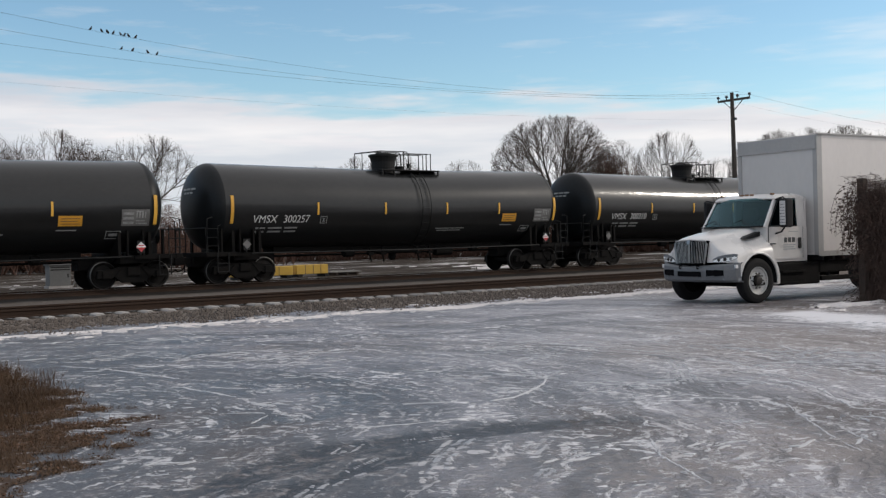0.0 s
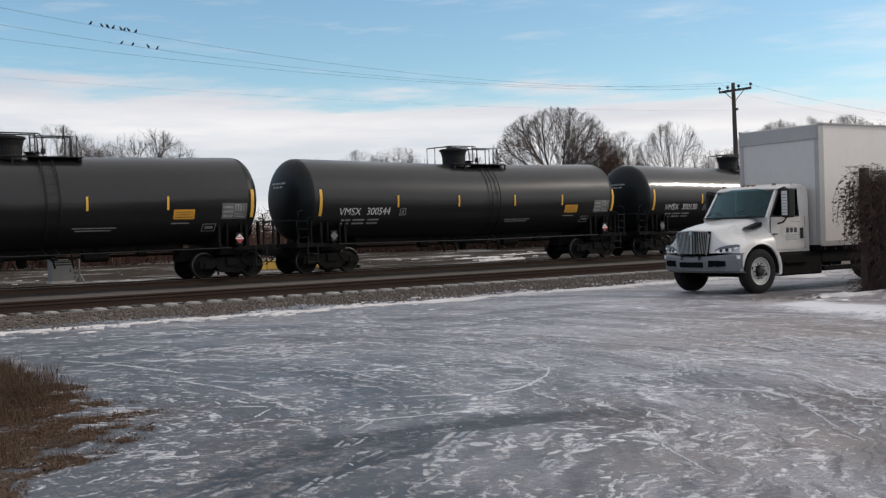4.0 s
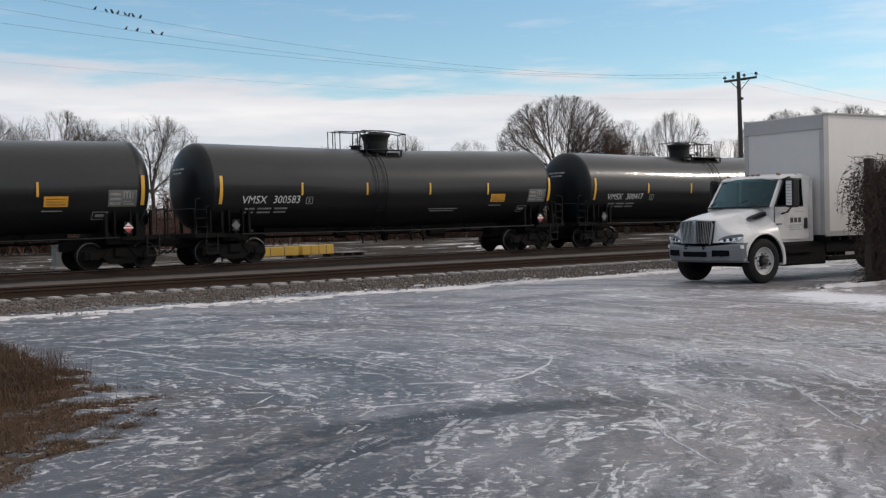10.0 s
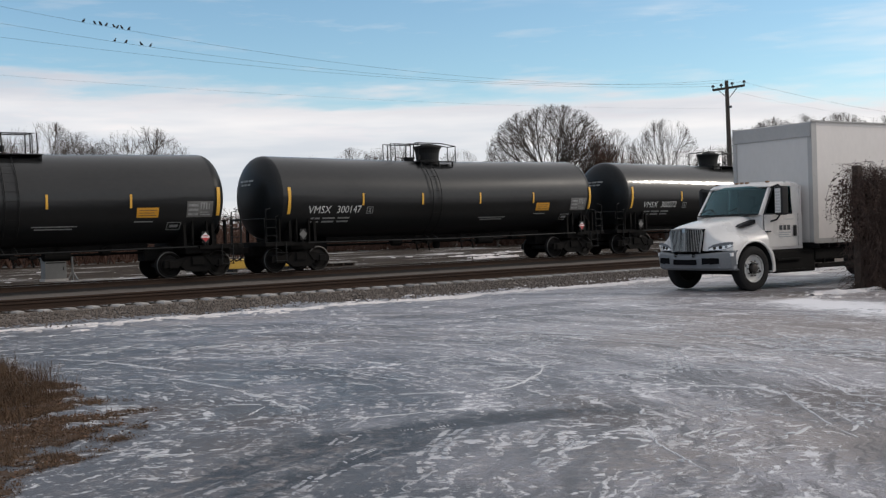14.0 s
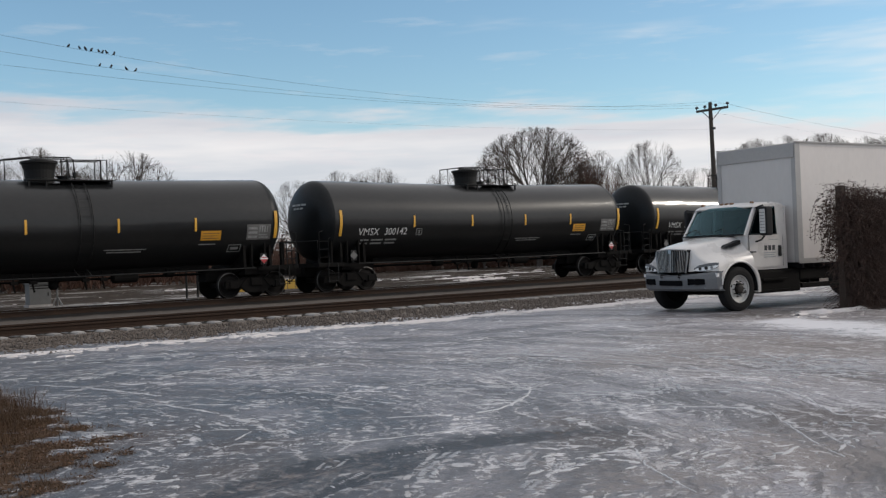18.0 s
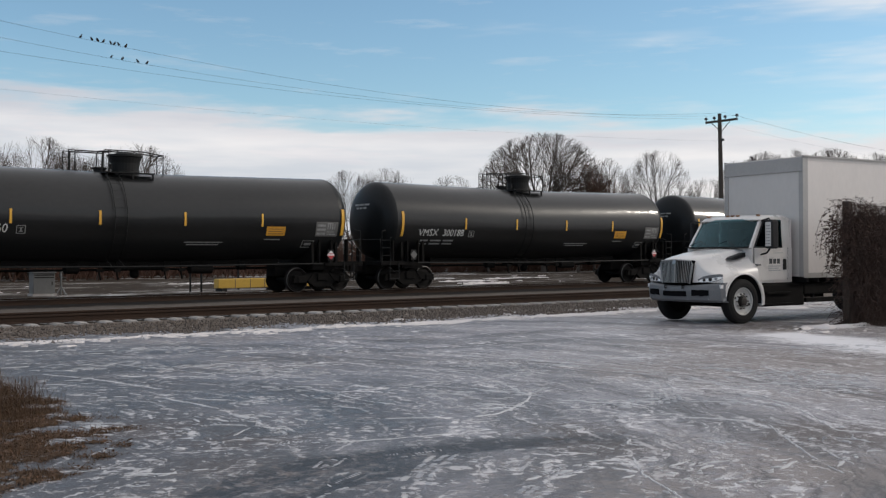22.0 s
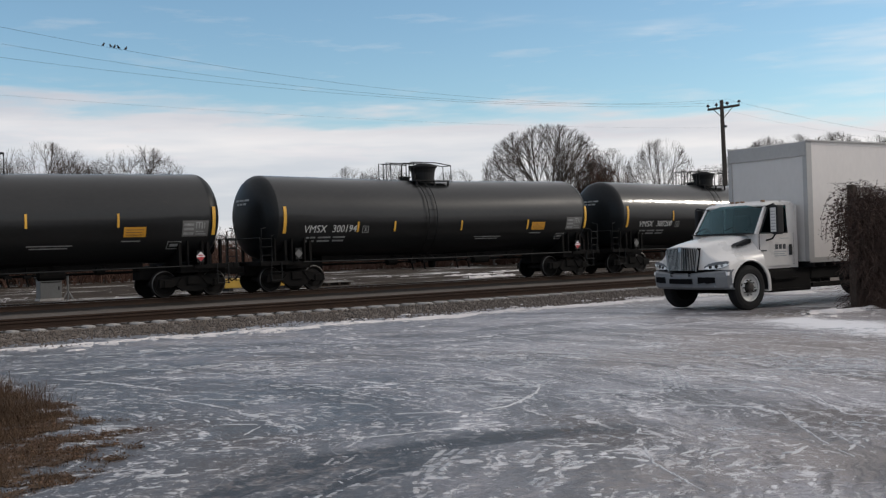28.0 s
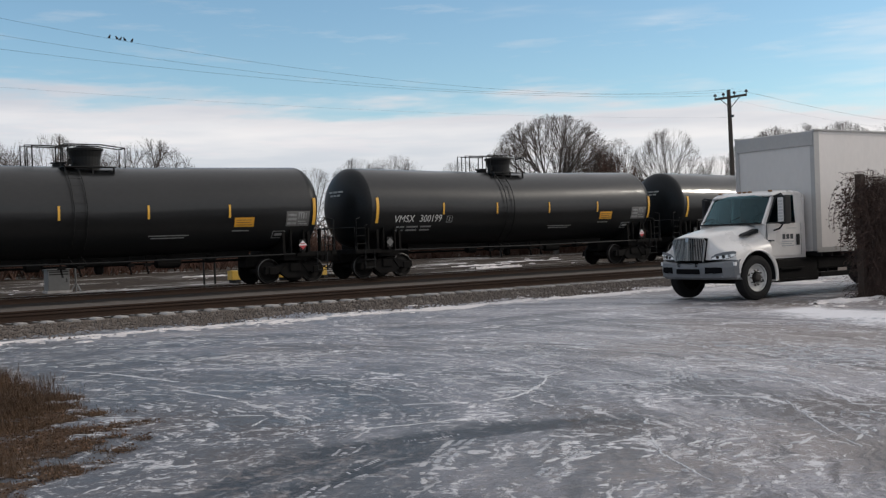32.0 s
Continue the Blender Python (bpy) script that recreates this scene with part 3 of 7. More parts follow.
# ---------------------------------------------------------------- mesh helpers
def mesh_of(name, verts, faces, mat, smooth=False):
    me = bpy.data.meshes.new(name)
    me.from_pydata([tuple(v) for v in verts], [], faces)
    me.materials.append(mat)
    if smooth:
        me.shade_smooth()
    me.update()
    return me


def part(name, bm, mat=None, parent=None, label="", loc=None, smooth=False, recalc=True):
    """One mesh object out of a bmesh, a mesh or a list of them."""
    if isinstance(bm, bmesh.types.BMesh):
        if recalc:
            bmesh.ops.recalc_face_normals(bm, faces=bm.faces[:])
        me = bpy.data.meshes.new(name)
        bm.to_mesh(me)
        bm.free()
        me.materials.append(mat)
        if smooth:
            me.shade_smooth()
    else:
        me = bm
    ob = new(name, me)
    if parent is not None:
        ob.parent = parent
    if loc is not None:
        ob.matrix_basis = loc if isinstance(loc, Matrix) else Matrix.Translation(loc)
    if label:
        tagged(ob, label)
    return ob


def bx(bm, x0, x1, y0, y1, z0, z1, bevel=0.0):
    vs_ = [bm.verts.new((x, y, z)) for x in (x0, x1) for y in (y0, y1) for z in (z0, z1)]
    fs = [bm.faces.new([vs_[i] for i in q]) for q in ((0, 1, 3, 2), (4, 6, 7, 5), (0, 4, 5, 1), (2, 3, 7, 6), (0, 2, 6, 4), (1, 5, 7, 3))]
    if bevel:
        es = list({e for f in fs for e in f.edges})
        bmesh.ops.bevel(bm, geom=es, offset=bevel, segments=2, profile=0.6, affect="EDGES")
    return bm


def box(x0, x1, y0, y1, z0, z1, bevel=0.0):
    return bx(bmesh.new(), x0, x1, y0, y1, z0, z1, bevel)


def rod(bm, pts, r, n=6, taper=1.0):
    """A bent rod through the points."""
    pts = [Vector(p) for p in pts]
    rings = []
    for i, p in enumerate(pts):
        d = (pts[min(i + 1, len(pts) - 1)] - pts[max(i - 1, 0)]).normalized()
        side = d.cross(Vector((0, 0, 1)))
        if side.length < 0.05:
            side = d.cross(Vector((0, 1, 0)))
        side.normalize()
        up = side.cross(d)
        rr = r * (1 + (taper - 1) * i / max(1, len(pts) - 1))
        rings.append([bm.verts.new(p + rr * (math.cos(a) * side + math.sin(a) * up)) for a in (2 * math.pi * k / n for k in range(n))])
    for a, b in zip(rings, rings[1:]):
        for k in range(n):
            bm.faces.new((a[k], a[(k + 1) % n], b[(k + 1) % n], b[k]))
    bm.faces.new(rings[0][::-1])
    bm.faces.new(rings[-1])
    return bm


def turned(bm, profile, n=24, axis="y", centre=(0, 0, 0), caps=True):
    """A body of revolution: profile of (along, radius)."""
    c = Vector(centre)
    rings = []
    for h, r in profile:
        ring = []
        for k in range(n):
            a = 2 * math.pi * k / n
            q = {"y": (r * math.cos(a), h, r * math.sin(a)), "z": (r * math.cos(a), r * math.sin(a), h), "x": (h, r * math.cos(a), r * math.sin(a))}[axis]
            ring.append(bm.verts.new(c + Vector(q)))
        rings.append(ring)
    for a, b in zip(rings, rings[1:]):
        for k in range(n):
            bm.faces.new((a[k], a[(k + 1) % n], b[(k + 1) % n], b[k]))
    if caps:
        bm.faces.new(rings[0][::-1])
        bm.faces.new(rings[-1])
    return bm


def slab(bm, outline, y0, y1):
    """An outline in x, z drawn out from y0 to y1."""
    a = [bm.verts.new((x, y0, z)) for x, z in outline]
    b = [bm.verts.new((x, y1, z)) for x, z in outline]
    n = len(outline)
    bm.faces.new(a[::-1])
    bm.faces.new(b)
    for i in range(n):
        bm.faces.new((a[i], a[(i + 1) % n], b[(i + 1) % n], b[i]))
    return bm


def thing(name, label, category, m=None, group="", kind=""):
    ob = tagged(new(name), label, category, group, kind)
    if m is not None:
        ob.matrix_basis = m
    return ob


def letters(text, size):
    """The built-in font as flat mesh data: verts in (along, up) and faces."""
    cu = bpy.data.curves.new("letters", "FONT")
    cu.body, cu.size, cu.align_x = text, size, "LEFT"
    cu.resolution_u = 3
    ob = bpy.data.objects.new("letters", cu)
    scene.collection.objects.link(ob)
    bpy.context.view_layer.update()
    me = bpy.data.meshes.new_from_object(ob.evaluated_get(bpy.context.evaluated_depsgraph_get()))
    verts = [(v_.co.x, v_.co.y) for v_ in me.vertices]
    faces = [tuple(p.vertices) for p in me.polygons]
    bpy.data.objects.remove(ob)
    bpy.data.curves.remove(cu)
    bpy.data.meshes.remove(me)
    return verts, faces


# ---------------------------------------------------------------- ground, ballast and track
TRACK_Y, NEAR_Y, RAIL_TOP = 35.9, 26.25, 0.27


def spaced(lo, a, b, hi, step):
    """Coordinates: fine from a to b, widening out to lo and hi."""
    mid = list(np.arange(a, b + step / 2, step))
    down, d = [a], step
    while down[-1] > lo:
        d *= 1.5
        down.append(max(lo, down[-1] - d))
    up, d = [mid[-1]], step
    while up[-1] < hi:
        d *= 1.5
        up.append(min(hi, up[-1] + d))
    return down[:0:-1] + mid + up[1:]


def sheet(name, xs, ys, height, mat):
    verts = [(x, y, height(x, y)) for x in xs for y in ys]
    n = len(ys)
    faces = [(i * n + j, (i + 1) * n + j, (i + 1) * n + j + 1, i * n + j + 1) for i in range(len(xs) - 1) for j in range(n - 1)]
    return mesh_of(name, verts, faces, mat, True)


RUTS = ((7.08, 0.0, 0.14, 0.20, 2.3, 7.9), (6.65, 0.31, 0.0, 0.16, 2.2, 5.9), (15.5, -0.10, 0.0, 0.25, 7.0, 19.0), (17.4, -0.10, 0.0, 0.22, 6.5, 17.0))


def lot(x, y):
    if abs(x) > 70 or y > 45 or y < -20:
        return 0.0
    rut = 0.0
    for a, b, c, w, xa, xb in RUTS:
        if xa < x < xb:
            u = (y - a - b * (x - 4.95) + c * (x - 4.95) ** 2 + 0.12 * noise.noise((x * 0.8, a, 0))) / w
            rut += 0.022 * (0.7 * math.exp(-0.5 * (abs(u) - 1.9) ** 2) - math.exp(-0.5 * u * u)) * min(1.0, x - xa, xb - x)
    return rut + 0.022 * (noise.noise((x * 0.35, y * 0.35, 0)) + 0.6 * noise.noise((x * 1.3, y * 1.3, 5))) + 0.010 * noise.noise((x * 3.1, y * 3.1, 9)) - 0.008


ground = part("ground", sheet("ground", spaced(-2600, -4, 34, 2600, 0.22), spaced(-2600, 2, 24, 2600, 0.22), lot, GROUND))
tagged(ground, "icy gravel yard with packed snow and tyre tracks", "ground", kind="structure")


def bed(x, y):
    """The ballast's cross-section."""
    def ramp(a, b, u, v):
        return u + (v - u) * max(0.0, min(1.0, (y - a) / (b - a)))
    if y < 30:
        z = ramp(20.75, 24.2, -0.05, 0.045)
        if y > 28:
            z = ramp(28.0, 29.6, 0.045, 0.06)
    else:
        z = ramp(32.0, 34.0, 0.06, 0.10) if y < 38 else ramp(38.0, 40.2, 0.10, -0.06)
    near = max(0.0, 1 - abs(x - 25) / 60)
    return z + near * (0.05 * noise.noise((x * 0.7, y * 0.9, 2)) * (1 if y < 24.2 else 0.3) + 0.022 * noise.noise((x * 5, y * 5, 3)))


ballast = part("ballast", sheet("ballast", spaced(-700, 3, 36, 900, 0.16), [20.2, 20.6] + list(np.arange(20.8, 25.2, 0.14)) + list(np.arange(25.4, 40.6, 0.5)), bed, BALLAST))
tagged(ballast, "grey crushed stone ballast under both tracks, shade by the train painted in", "ballast", kind="structure")

# loose stones on the near shoulder
rng = random.Random(4)
sv, sf = [], []
for _ in range(9500):
    x = rng.uniform(3.5, 34)
    y = 20.6 + 3.9 * rng.random() ** 0.8
    z = bed(x, y)
    r = rng.uniform(0.020, 0.055)
    base = len(sv)
    for dx, dy, dz in ((1, 0, 0), (-0.4, 0.9, 0), (-0.5, -0.8, 0), (0.1, 0.1, 0.95), (-0.1, 0.0, -0.6)):
        sv.append((x + r * dx * rng.uniform(0.7, 1.3), y + r * dy * rng.uniform(0.7, 1.3), z + r * 0.3 + r * dz * rng.uniform(0.6, 1.1)))
    sf += [(base, base + 1, base + 3), (base + 1, base + 2, base + 3), (base + 2, base, base + 3), (base + 1, base, base + 4), (base + 2, base + 1, base + 4), (base, base + 2, base + 4)]
stones = part("loose_stones", mesh_of("loose_stones", sv, sf, STONE))
tagged(stones, "loose grey ballast stones on the shoulder", "stones", kind="stuff")


def snow_bank(name, path, width, high, seed, label):
    """A ridge of ploughed snow along a line of (x, y), ragged on both edges."""
    r2 = random.Random(seed)
    verts, faces, cols = [], [], 9
    pts = []
    for (xa, ya), (xb, yb) in zip(path, path[1:]):
        n = max(2, int(math.hypot(xb - xa, yb - ya) / 0.12))
        pts += [(xa + (xb - xa) * i / n, ya + (yb - ya) * i / n) for i in range(n)]
    for i, (x, y) in enumerate(pts):
        wob = 0.26 * noise.noise((x * 0.9, y, seed)) + 0.22 * noise.noise((x * 3.6, y, seed + 3)) + 0.10 * noise.noise((x * 9.0, y, seed + 5))
        wid = width * max(0.03, 0.38 + 1.25 * noise.noise((x * 0.55, y * 0.5, seed + 7)) + 0.5 * noise.noise((x * 2.3, y, seed + 11)))
        wid *= min(1.0, 0.15 + i / 14, 0.15 + (len(pts) - 1 - i) / 14)
        for j in range(cols):
            s = j / (cols - 1) * 2 - 1
            yy = y + wob + s * wid
            hgt = high * (1 - s * s) * (0.55 + 0.6 * noise.noise((x * 2.0, yy * 2.5, seed + 1)) + 0.25 * noise.noise((x * 7.0, yy * 7, seed)))
            verts.append((x, yy, max(bed(x, yy) if yy > 20.7 else lot(x, yy), 0.0) + hgt - 0.018))
    for i in range(len(pts) - 1):
        for j in range(cols - 1):
            a = i * cols + j
            faces.append((a, a + cols, a + cols + 1, a + 1))
    ob = part(name, mesh_of(name, verts, faces, SNOW, True))
    return tagged(ob, label, "snow", kind="stuff")


snow_bank("snow_ridge", [(2.0, 21.1), (8, 20.95), (14, 20.6), (20, 20.6), (27, 21.0), (60, 21.2)], 0.38, 0.05, 1, "thin ridge of white snow along the ballast edge")
snow_bank("snow_ridge", [(9.0, 20.85), (14, 20.55), (20, 20.55), (26, 20.85), (34, 21.0)], 0.36, 0.06, 12, "thicker ridge of white snow by the truck")


def snow_scatter(name, count, seed, where, label, size=1.0, n=9, rise=0.22):
    """Flat irregular crusts of snow lying where the function puts them."""
    r3 = random.Random(seed)
    verts, faces = [], []
    for _ in range(count):
        x, y = where(r3)
        z = max(bed(x, y), lot(x, y)) if y > 20.3 else lot(x, y)
        rad = size * r3.uniform(0.012, 0.036) + size * 0.12 * r3.random() ** 4
        base = len(verts)
        a0 = r3.uniform(0, 6.28)
        rs = [rad * r3.uniform(0.35, 1.5) for _ in range(n)]
        for k in range(n):
            a = a0 + 6.283 * k / n
            verts.append((x + 1.5 * rs[k] * math.cos(a), y + rs[k] * math.sin(a), z - 0.01))
        for k in range(n):
            a = a0 + 6.283 * k / n
            verts.append((x + 1.0 * rs[k] * math.cos(a), y + 0.66 * rs[k] * math.sin(a), z + rad * rise))
        faces += [tuple(base + n + k for k in range(n))] + [(base + k, base + (k + 1) % n, base + n + (k + 1) % n, base + n + k) for k in range(n)]
    return tagged(part(name, mesh_of(name, verts, faces, SNOW)), label, "snow", kind="stuff")


snow_scatter("snow_crusts", 1000, 17, lambda r3: (lambda x: (x, 20.75 + 0.25 * noise.noise((x * 0.4, 0, 3)) + r3.gauss(0.0, 0.36)))(r3.uniform(3, 36)), "broken crusts of snow along the ballast edge")


def wheel_way(x, y):
    """The way the traffic goes at a place: round the weeds close by, along the tracks farther out."""
    a = math.atan2(-(x - 0.5), y - 10.5)
    far = max(0.0, min(1.0, (y - 11.5) / 4.0))
    d = Vector((math.cos(a), math.sin(a)))
    d = (d * (0.8 if d.x * 0.8 - d.y * 0.6 > 0 else -0.8) + Vector((0.8, -0.6))) * (1 - far) + Vector((0.97, -0.24)) * far
    return d.normalized()


def yard_spot(r3):
    """A place in the yard: streaks lie in drifts, thicker where the yard opens."""
    while True:
        d = r3.uniform(5.8, 19.0)
        side = d * r3.uniform(-0.42, 0.42)
        x, y = 0.6 * d + 0.8 * side, 0.8 * d - 0.6 * side
        wet = math.hypot((x - 4.3) * 0.42, (y - 6.0 - 0.16 * x) * 0.95)
        drift = noise.noise((x * 0.45, y * 0.45, 3)) + 0.8 * noise.noise((x * 1.5, y * 1.8, 5)) + r3.gauss(0, 0.25)
        if y < 20.4 and x > 2.9 + 0.08 * (y - 7) and drift > 0.42 + 2.2 * max(0.0, 1.05 - wet) + 0.12 * max(0.0, 9.0 - d):
            return x, y


def snow_streaks(name, count, seed, label, size):
    """Thin ragged slivers of snow frozen on the ice, drawn out along the wheels' way."""
    r3 = random.Random(seed)
    verts, faces, n = [], [], 7
    for _ in range(count):
        x, y = yard_spot(r3)
        d = wheel_way(x, y)
        a = r3.gauss(0, 0.28)
        d = Vector((d.x * math.cos(a) - d.y * math.sin(a), d.x * math.sin(a) + d.y * math.cos(a)))
        o = Vector((-d.y, d.x))
        ln = size * (0.020 + 0.05 * r3.random() + 0.22 * r3.random() ** 6) * min(1.0, 0.35 + 0.065 * y)
        wd = min(ln * r3.uniform(0.20, 0.60), 0.022)
        z = lot(x, y)
        low, high = [], []
        for i in range(n):
            t = 2 * i / (n - 1) - 1
            c = Vector((x, y)) + d * (t * ln) + o * (wd * 0.5 * noise.noise((t * 1.3, x * 9, y * 9)))
            w = wd * max(0.04, (1 - abs(t) ** 2.2)) * r3.uniform(0.45, 1.2)
            low.append(c - o * w)
            high.append(c + o * w)
        rim = low + high[::-1]
        base = len(verts)
        mid = sum(rim, Vector((0, 0))) / len(rim)
        for p in rim:
            verts.append((p.x, p.y, lot(p.x, p.y) - 0.003))
        for p in rim:
            q = mid + (p - mid) * 0.86
            verts.append((q.x, q.y, lot(q.x, q.y) + 0.006))
        m = len(rim)
        for i in range(n - 1):
            j = m - 1 - i
            faces.append((base + m + i, base + m + i + 1, base + m + j - 1, base + m + j))
        faces += [(base + i, base + (i + 1) % m, base + m + (i + 1) % m, base + m + i) for i in range(m)]
    return tagged(part(name, mesh_of(name, verts, faces, FROST)), label, "snow", kind="stuff")


snow_streaks("snow_flecks", 1300, 23, "small crisp flecks of snow frozen on the ice", 0.42)
snow_streaks("snow_streaks", 560, 29, "thin white streaks of snow along the wheel tracks", 1.15)
snow_scatter("snow_crusts", 80, 24, lambda r3: (r3.uniform(12, 60), r3.uniform(42, 62)), "thin snow crusts on the field behind the tracks", 1.7, 7)
snow_scatter("snow_crusts", 260, 18, lambda r3: (r3.uniform(19.5, 30), 13.2 + r3.gauss(0, 0.55)), "broken crusts of snow by the vine-covered post")
snow_bank("snow_drift", [(20.0, 13.3), (22.0, 13.2), (26, 13.6), (34, 14.0)], 0.8, 0.13, 5, "trodden snow drift beside the vine-covered post")
snow_bank("snow_drift", [(22.5, 19.2), (27, 19.0), (40, 19.4)], 0.9, 0.10, 8, "snow drift behind the parked truck")


def rail_profile(y):
    t = RAIL_TOP
    half = [(0.036, t), (0.038, t - 0.035), (0.010, t - 0.05), (0.010, t - 0.14), (0.070, t - 0.165), (0.070, t - 0.18)]
    return [(y + a, b) for a, b in half] + [(y - a, b) for a, b in half[::-1]]


def rail_mesh(y, mat):
    prof = rail_profile(y)
    xs = list(np.arange(-680, 881, 12.0))
    verts = [(x, a, b) for x in xs for a, b in prof]
    n = len(prof)
    faces = [(i * n + j, i * n + (j + 1) % n, (i + 1) * n + (j + 1) % n, (i + 1) * n + j) for i in range(len(xs) - 1) for j in range(n)]
    return mesh_of("rail", verts, faces, mat)


def track(name, yc, label, head):
    tr = thing(name, label, "railway track", kind="structure")
    for s in (-1, 1):
        rail = part("rail", rail_mesh(yc + s * 0.7525, RUST_RAIL), RUST_RAIL, tr)
        bm = box(-680, 880, yc + s * 0.7525 - 0.030, yc + s * 0.7525 + 0.030, RAIL_TOP - 0.004, RAIL_TOP + 0.003)
        part("rail_head", bm, head, rail, "worn bright running surface")
    return tr


near_track = track("near_track", NEAR_Y, "empty rusty near track on grey frosted ties", RUST_RAIL)
train_track = track("train_track", TRACK_Y, "rusty rails under the passing train", RAIL_HEAD)


# ---------------------------------------------------------------- the tank train
R_TANK, HALF, HEAD_D, SAG = 1.55, 7.70, 0.74, 0.11
ZC = 2.78


def tank_z(x):
    """Height of the tank's axis over the rail: the two halves slope to the middle."""
    return ZC - SAG * (1 - min(1.0, abs(x) / HALF))


SHIFT = -0.20


def head_x(r):
    """How far the dished head stands out at radius r."""
    return HEAD_D * max(0.0, 1 - (r / R_TANK) ** 2.1) ** (1 / 2.1)


def shell(piece):
    """The tank's barrel (0) or one of its dished ends (-1, 1)."""
    bm = bmesh.new()
    radii = [R_TANK * math.sin(i / 14 * math.pi / 2) for i in range(15)]
    radii[14] = R_TANK
    if piece:
        stations = [(piece * (HALF + head_x(r)), r) for r in radii[::-1]]
    else:
        stations = [(x, R_TANK) for x in (-HALF, -HALF + 0.04, -5.2, -2.6, 0.0, 2.6, 5.2, HALF - 0.04, HALF)]
    stations = [(x + SHIFT, r) for x, r in stations]
    n, rings = 56, []
    for x, r in stations:
        r = max(r, 0.01)
        rings.append([bm.verts.new((x, r * math.cos(2 * math.pi * k / n), tank_z(x) + r * math.sin(2 * math.pi * k / n))) for k in range(n)])
    for a, b in zip(rings, rings[1:]):
        for k in range(n):
            bm.faces.new((a[k], a[(k + 1) % n], b[(k + 1) % n], b[k]))
    bm.faces.new(rings[0][::-1])
    bm.faces.new(rings[-1])
    return bm


def on_tank(x, z, out=0.006, side=-1):
    dz = z - tank_z(x)
    return Vector((x, side * (math.sqrt(max(0.0, R_TANK * R_TANK - dz * dz)) + out), z))


def decal(x0, x1, z0, z1, side=-1, out=0.006, rows=6):
    """A thin sheet bent round the tank's side."""
    bm = bmesh.new()
    grid = [[bm.verts.new(on_tank(x, z0 + (z1 - z0) * j / rows, o, side)) for o in (out, -0.004) for x in (x0, x1)] for j in range(rows + 1)]
    for a, b in zip(grid, grid[1:]):
        bm.faces.new((a[0], a[1], b[1], b[0]))
        bm.faces.new((a[0], b[0], b[2], a[2]))
        bm.faces.new((a[1], a[3], b[3], b[1]))
    bm.faces.new((grid[0][0], grid[0][2], grid[0][3], grid[0][1]))
    bm.faces.new((grid[-1][0], grid[-1][1], grid[-1][3], grid[-1][2]))
    return bm


def lettering(text, x, z, size, width, side=-1):
    verts, faces = letters(text, size)
    w = max(a for a, _ in verts)
    out = []
    for a, b in verts:
        px = x + a * width / w + 0.12 * b
        out.append(on_tank(px if side < 0 else -px, z + b, 0.008, side))
    return mesh_of("lettering", out, faces, STENCIL)


BARS = {"a": (0.0, 3.46, 6.46, 9.44, 12.17, 15.3), "b": (0.0, 3.19, 6.0, 8.95, 11.9, 15.3), "c": (0.0, 3.17, 4.88, 8.21, 11.85, 15.3)}


def side_frame():
    """The cast side of a bogie: arched top, sloped ends, two windows."""
    bm = bmesh.new()
    out = [(-1.22, 0.36), (-1.18, 0.62), (-0.72, 0.66), (-0.42, 0.74), (0.42, 0.74), (0.72, 0.66), (1.18, 0.62), (1.22, 0.36), (0.70, 0.36), (0.66, 0.42), (0.34, 0.20), (-0.34, 0.20), (-0.66, 0.42), (-0.70, 0.36)]
    slab(bm, out, -0.09, 0.09)
    for s in (-1, 1):
        bx(bm, s * 0.915 - 0.14, s * 0.915 + 0.14, -0.13, 0.13, 0.34, 0.60, 0.03)
        slab(bm, [(s * 0.30, 0.70), (s * 0.40, 0.70), (s * 0.62, 0.42), (s * 0.52, 0.40)], -0.12, 0.12)
    for k in range(3):
        turned(bm, [(0.24, 0.075), (0.58, 0.075)], 10, "z", (-0.18 + 0.18 * k, 0, 0))
    return bm


def wheelset():
    bm = bmesh.new()
    turned(bm, [(-1.08, 0.07), (-0.8, 0.07), (-0.79, 0.09), (0.79, 0.09), (0.8, 0.07), (1.08, 0.07)], 14, "y")
    for s in (-1, 1):
        prof = [(0.66, 0.44), (0.68, 0.485), (0.70, 0.485), (0.715, 0.462), (0.80, 0.455), (0.815, 0.43), (0.80, 0.38), (0.75, 0.34), (0.76, 0.16), (0.82, 0.14), (0.83, 0.08), (0.66, 0.08), (0.67, 0.16), (0.70, 0.34), (0.665, 0.38)]
        turned(bm, [(s * a, r) for a, r in prof], 32, "y")
    return bm


def bogie(parent, x):
    bo = part("bogie", box(-0.22, 0.22, -1.15, 1.15, 0.42, 0.72, 0.04), UNDER, parent, "grimy cast-steel four-wheel bogie", (x, 0, 0))
    for s in (-1, 1):
        part("side_frame", SIDE_FRAME, UNDER, bo, "", (0, s * 1.0, 0))
    for s in (-1, 1):
        part("wheelset", WHEELSET, WHEEL, bo, "dark steel wheels with worn bright rims", (s * 0.915, 0, 0.46))
    return bo


def keep(bm, mat, smooth=False):
    """A mesh to be shared by alike parts."""
    bmesh.ops.recalc_face_normals(bm, faces=bm.faces[:])
    me = bpy.data.meshes.new("shared")
    bm.to_mesh(me)
    bm.free()
    me.materials.append(mat)
    if smooth:
        me.shade_smooth()
    return me


SIDE_FRAME = keep(side_frame(), UNDER)
WHEELSET = keep(wheelset(), WHEEL)
WHEELSET.materials.append(TREAD)
for poly in WHEELSET.polygons:
    c = poly.center
    if 0.425 < math.hypot(c.x, c.z) < 0.47 and abs(c.y) > 0.80:
        poly.material_index = 1


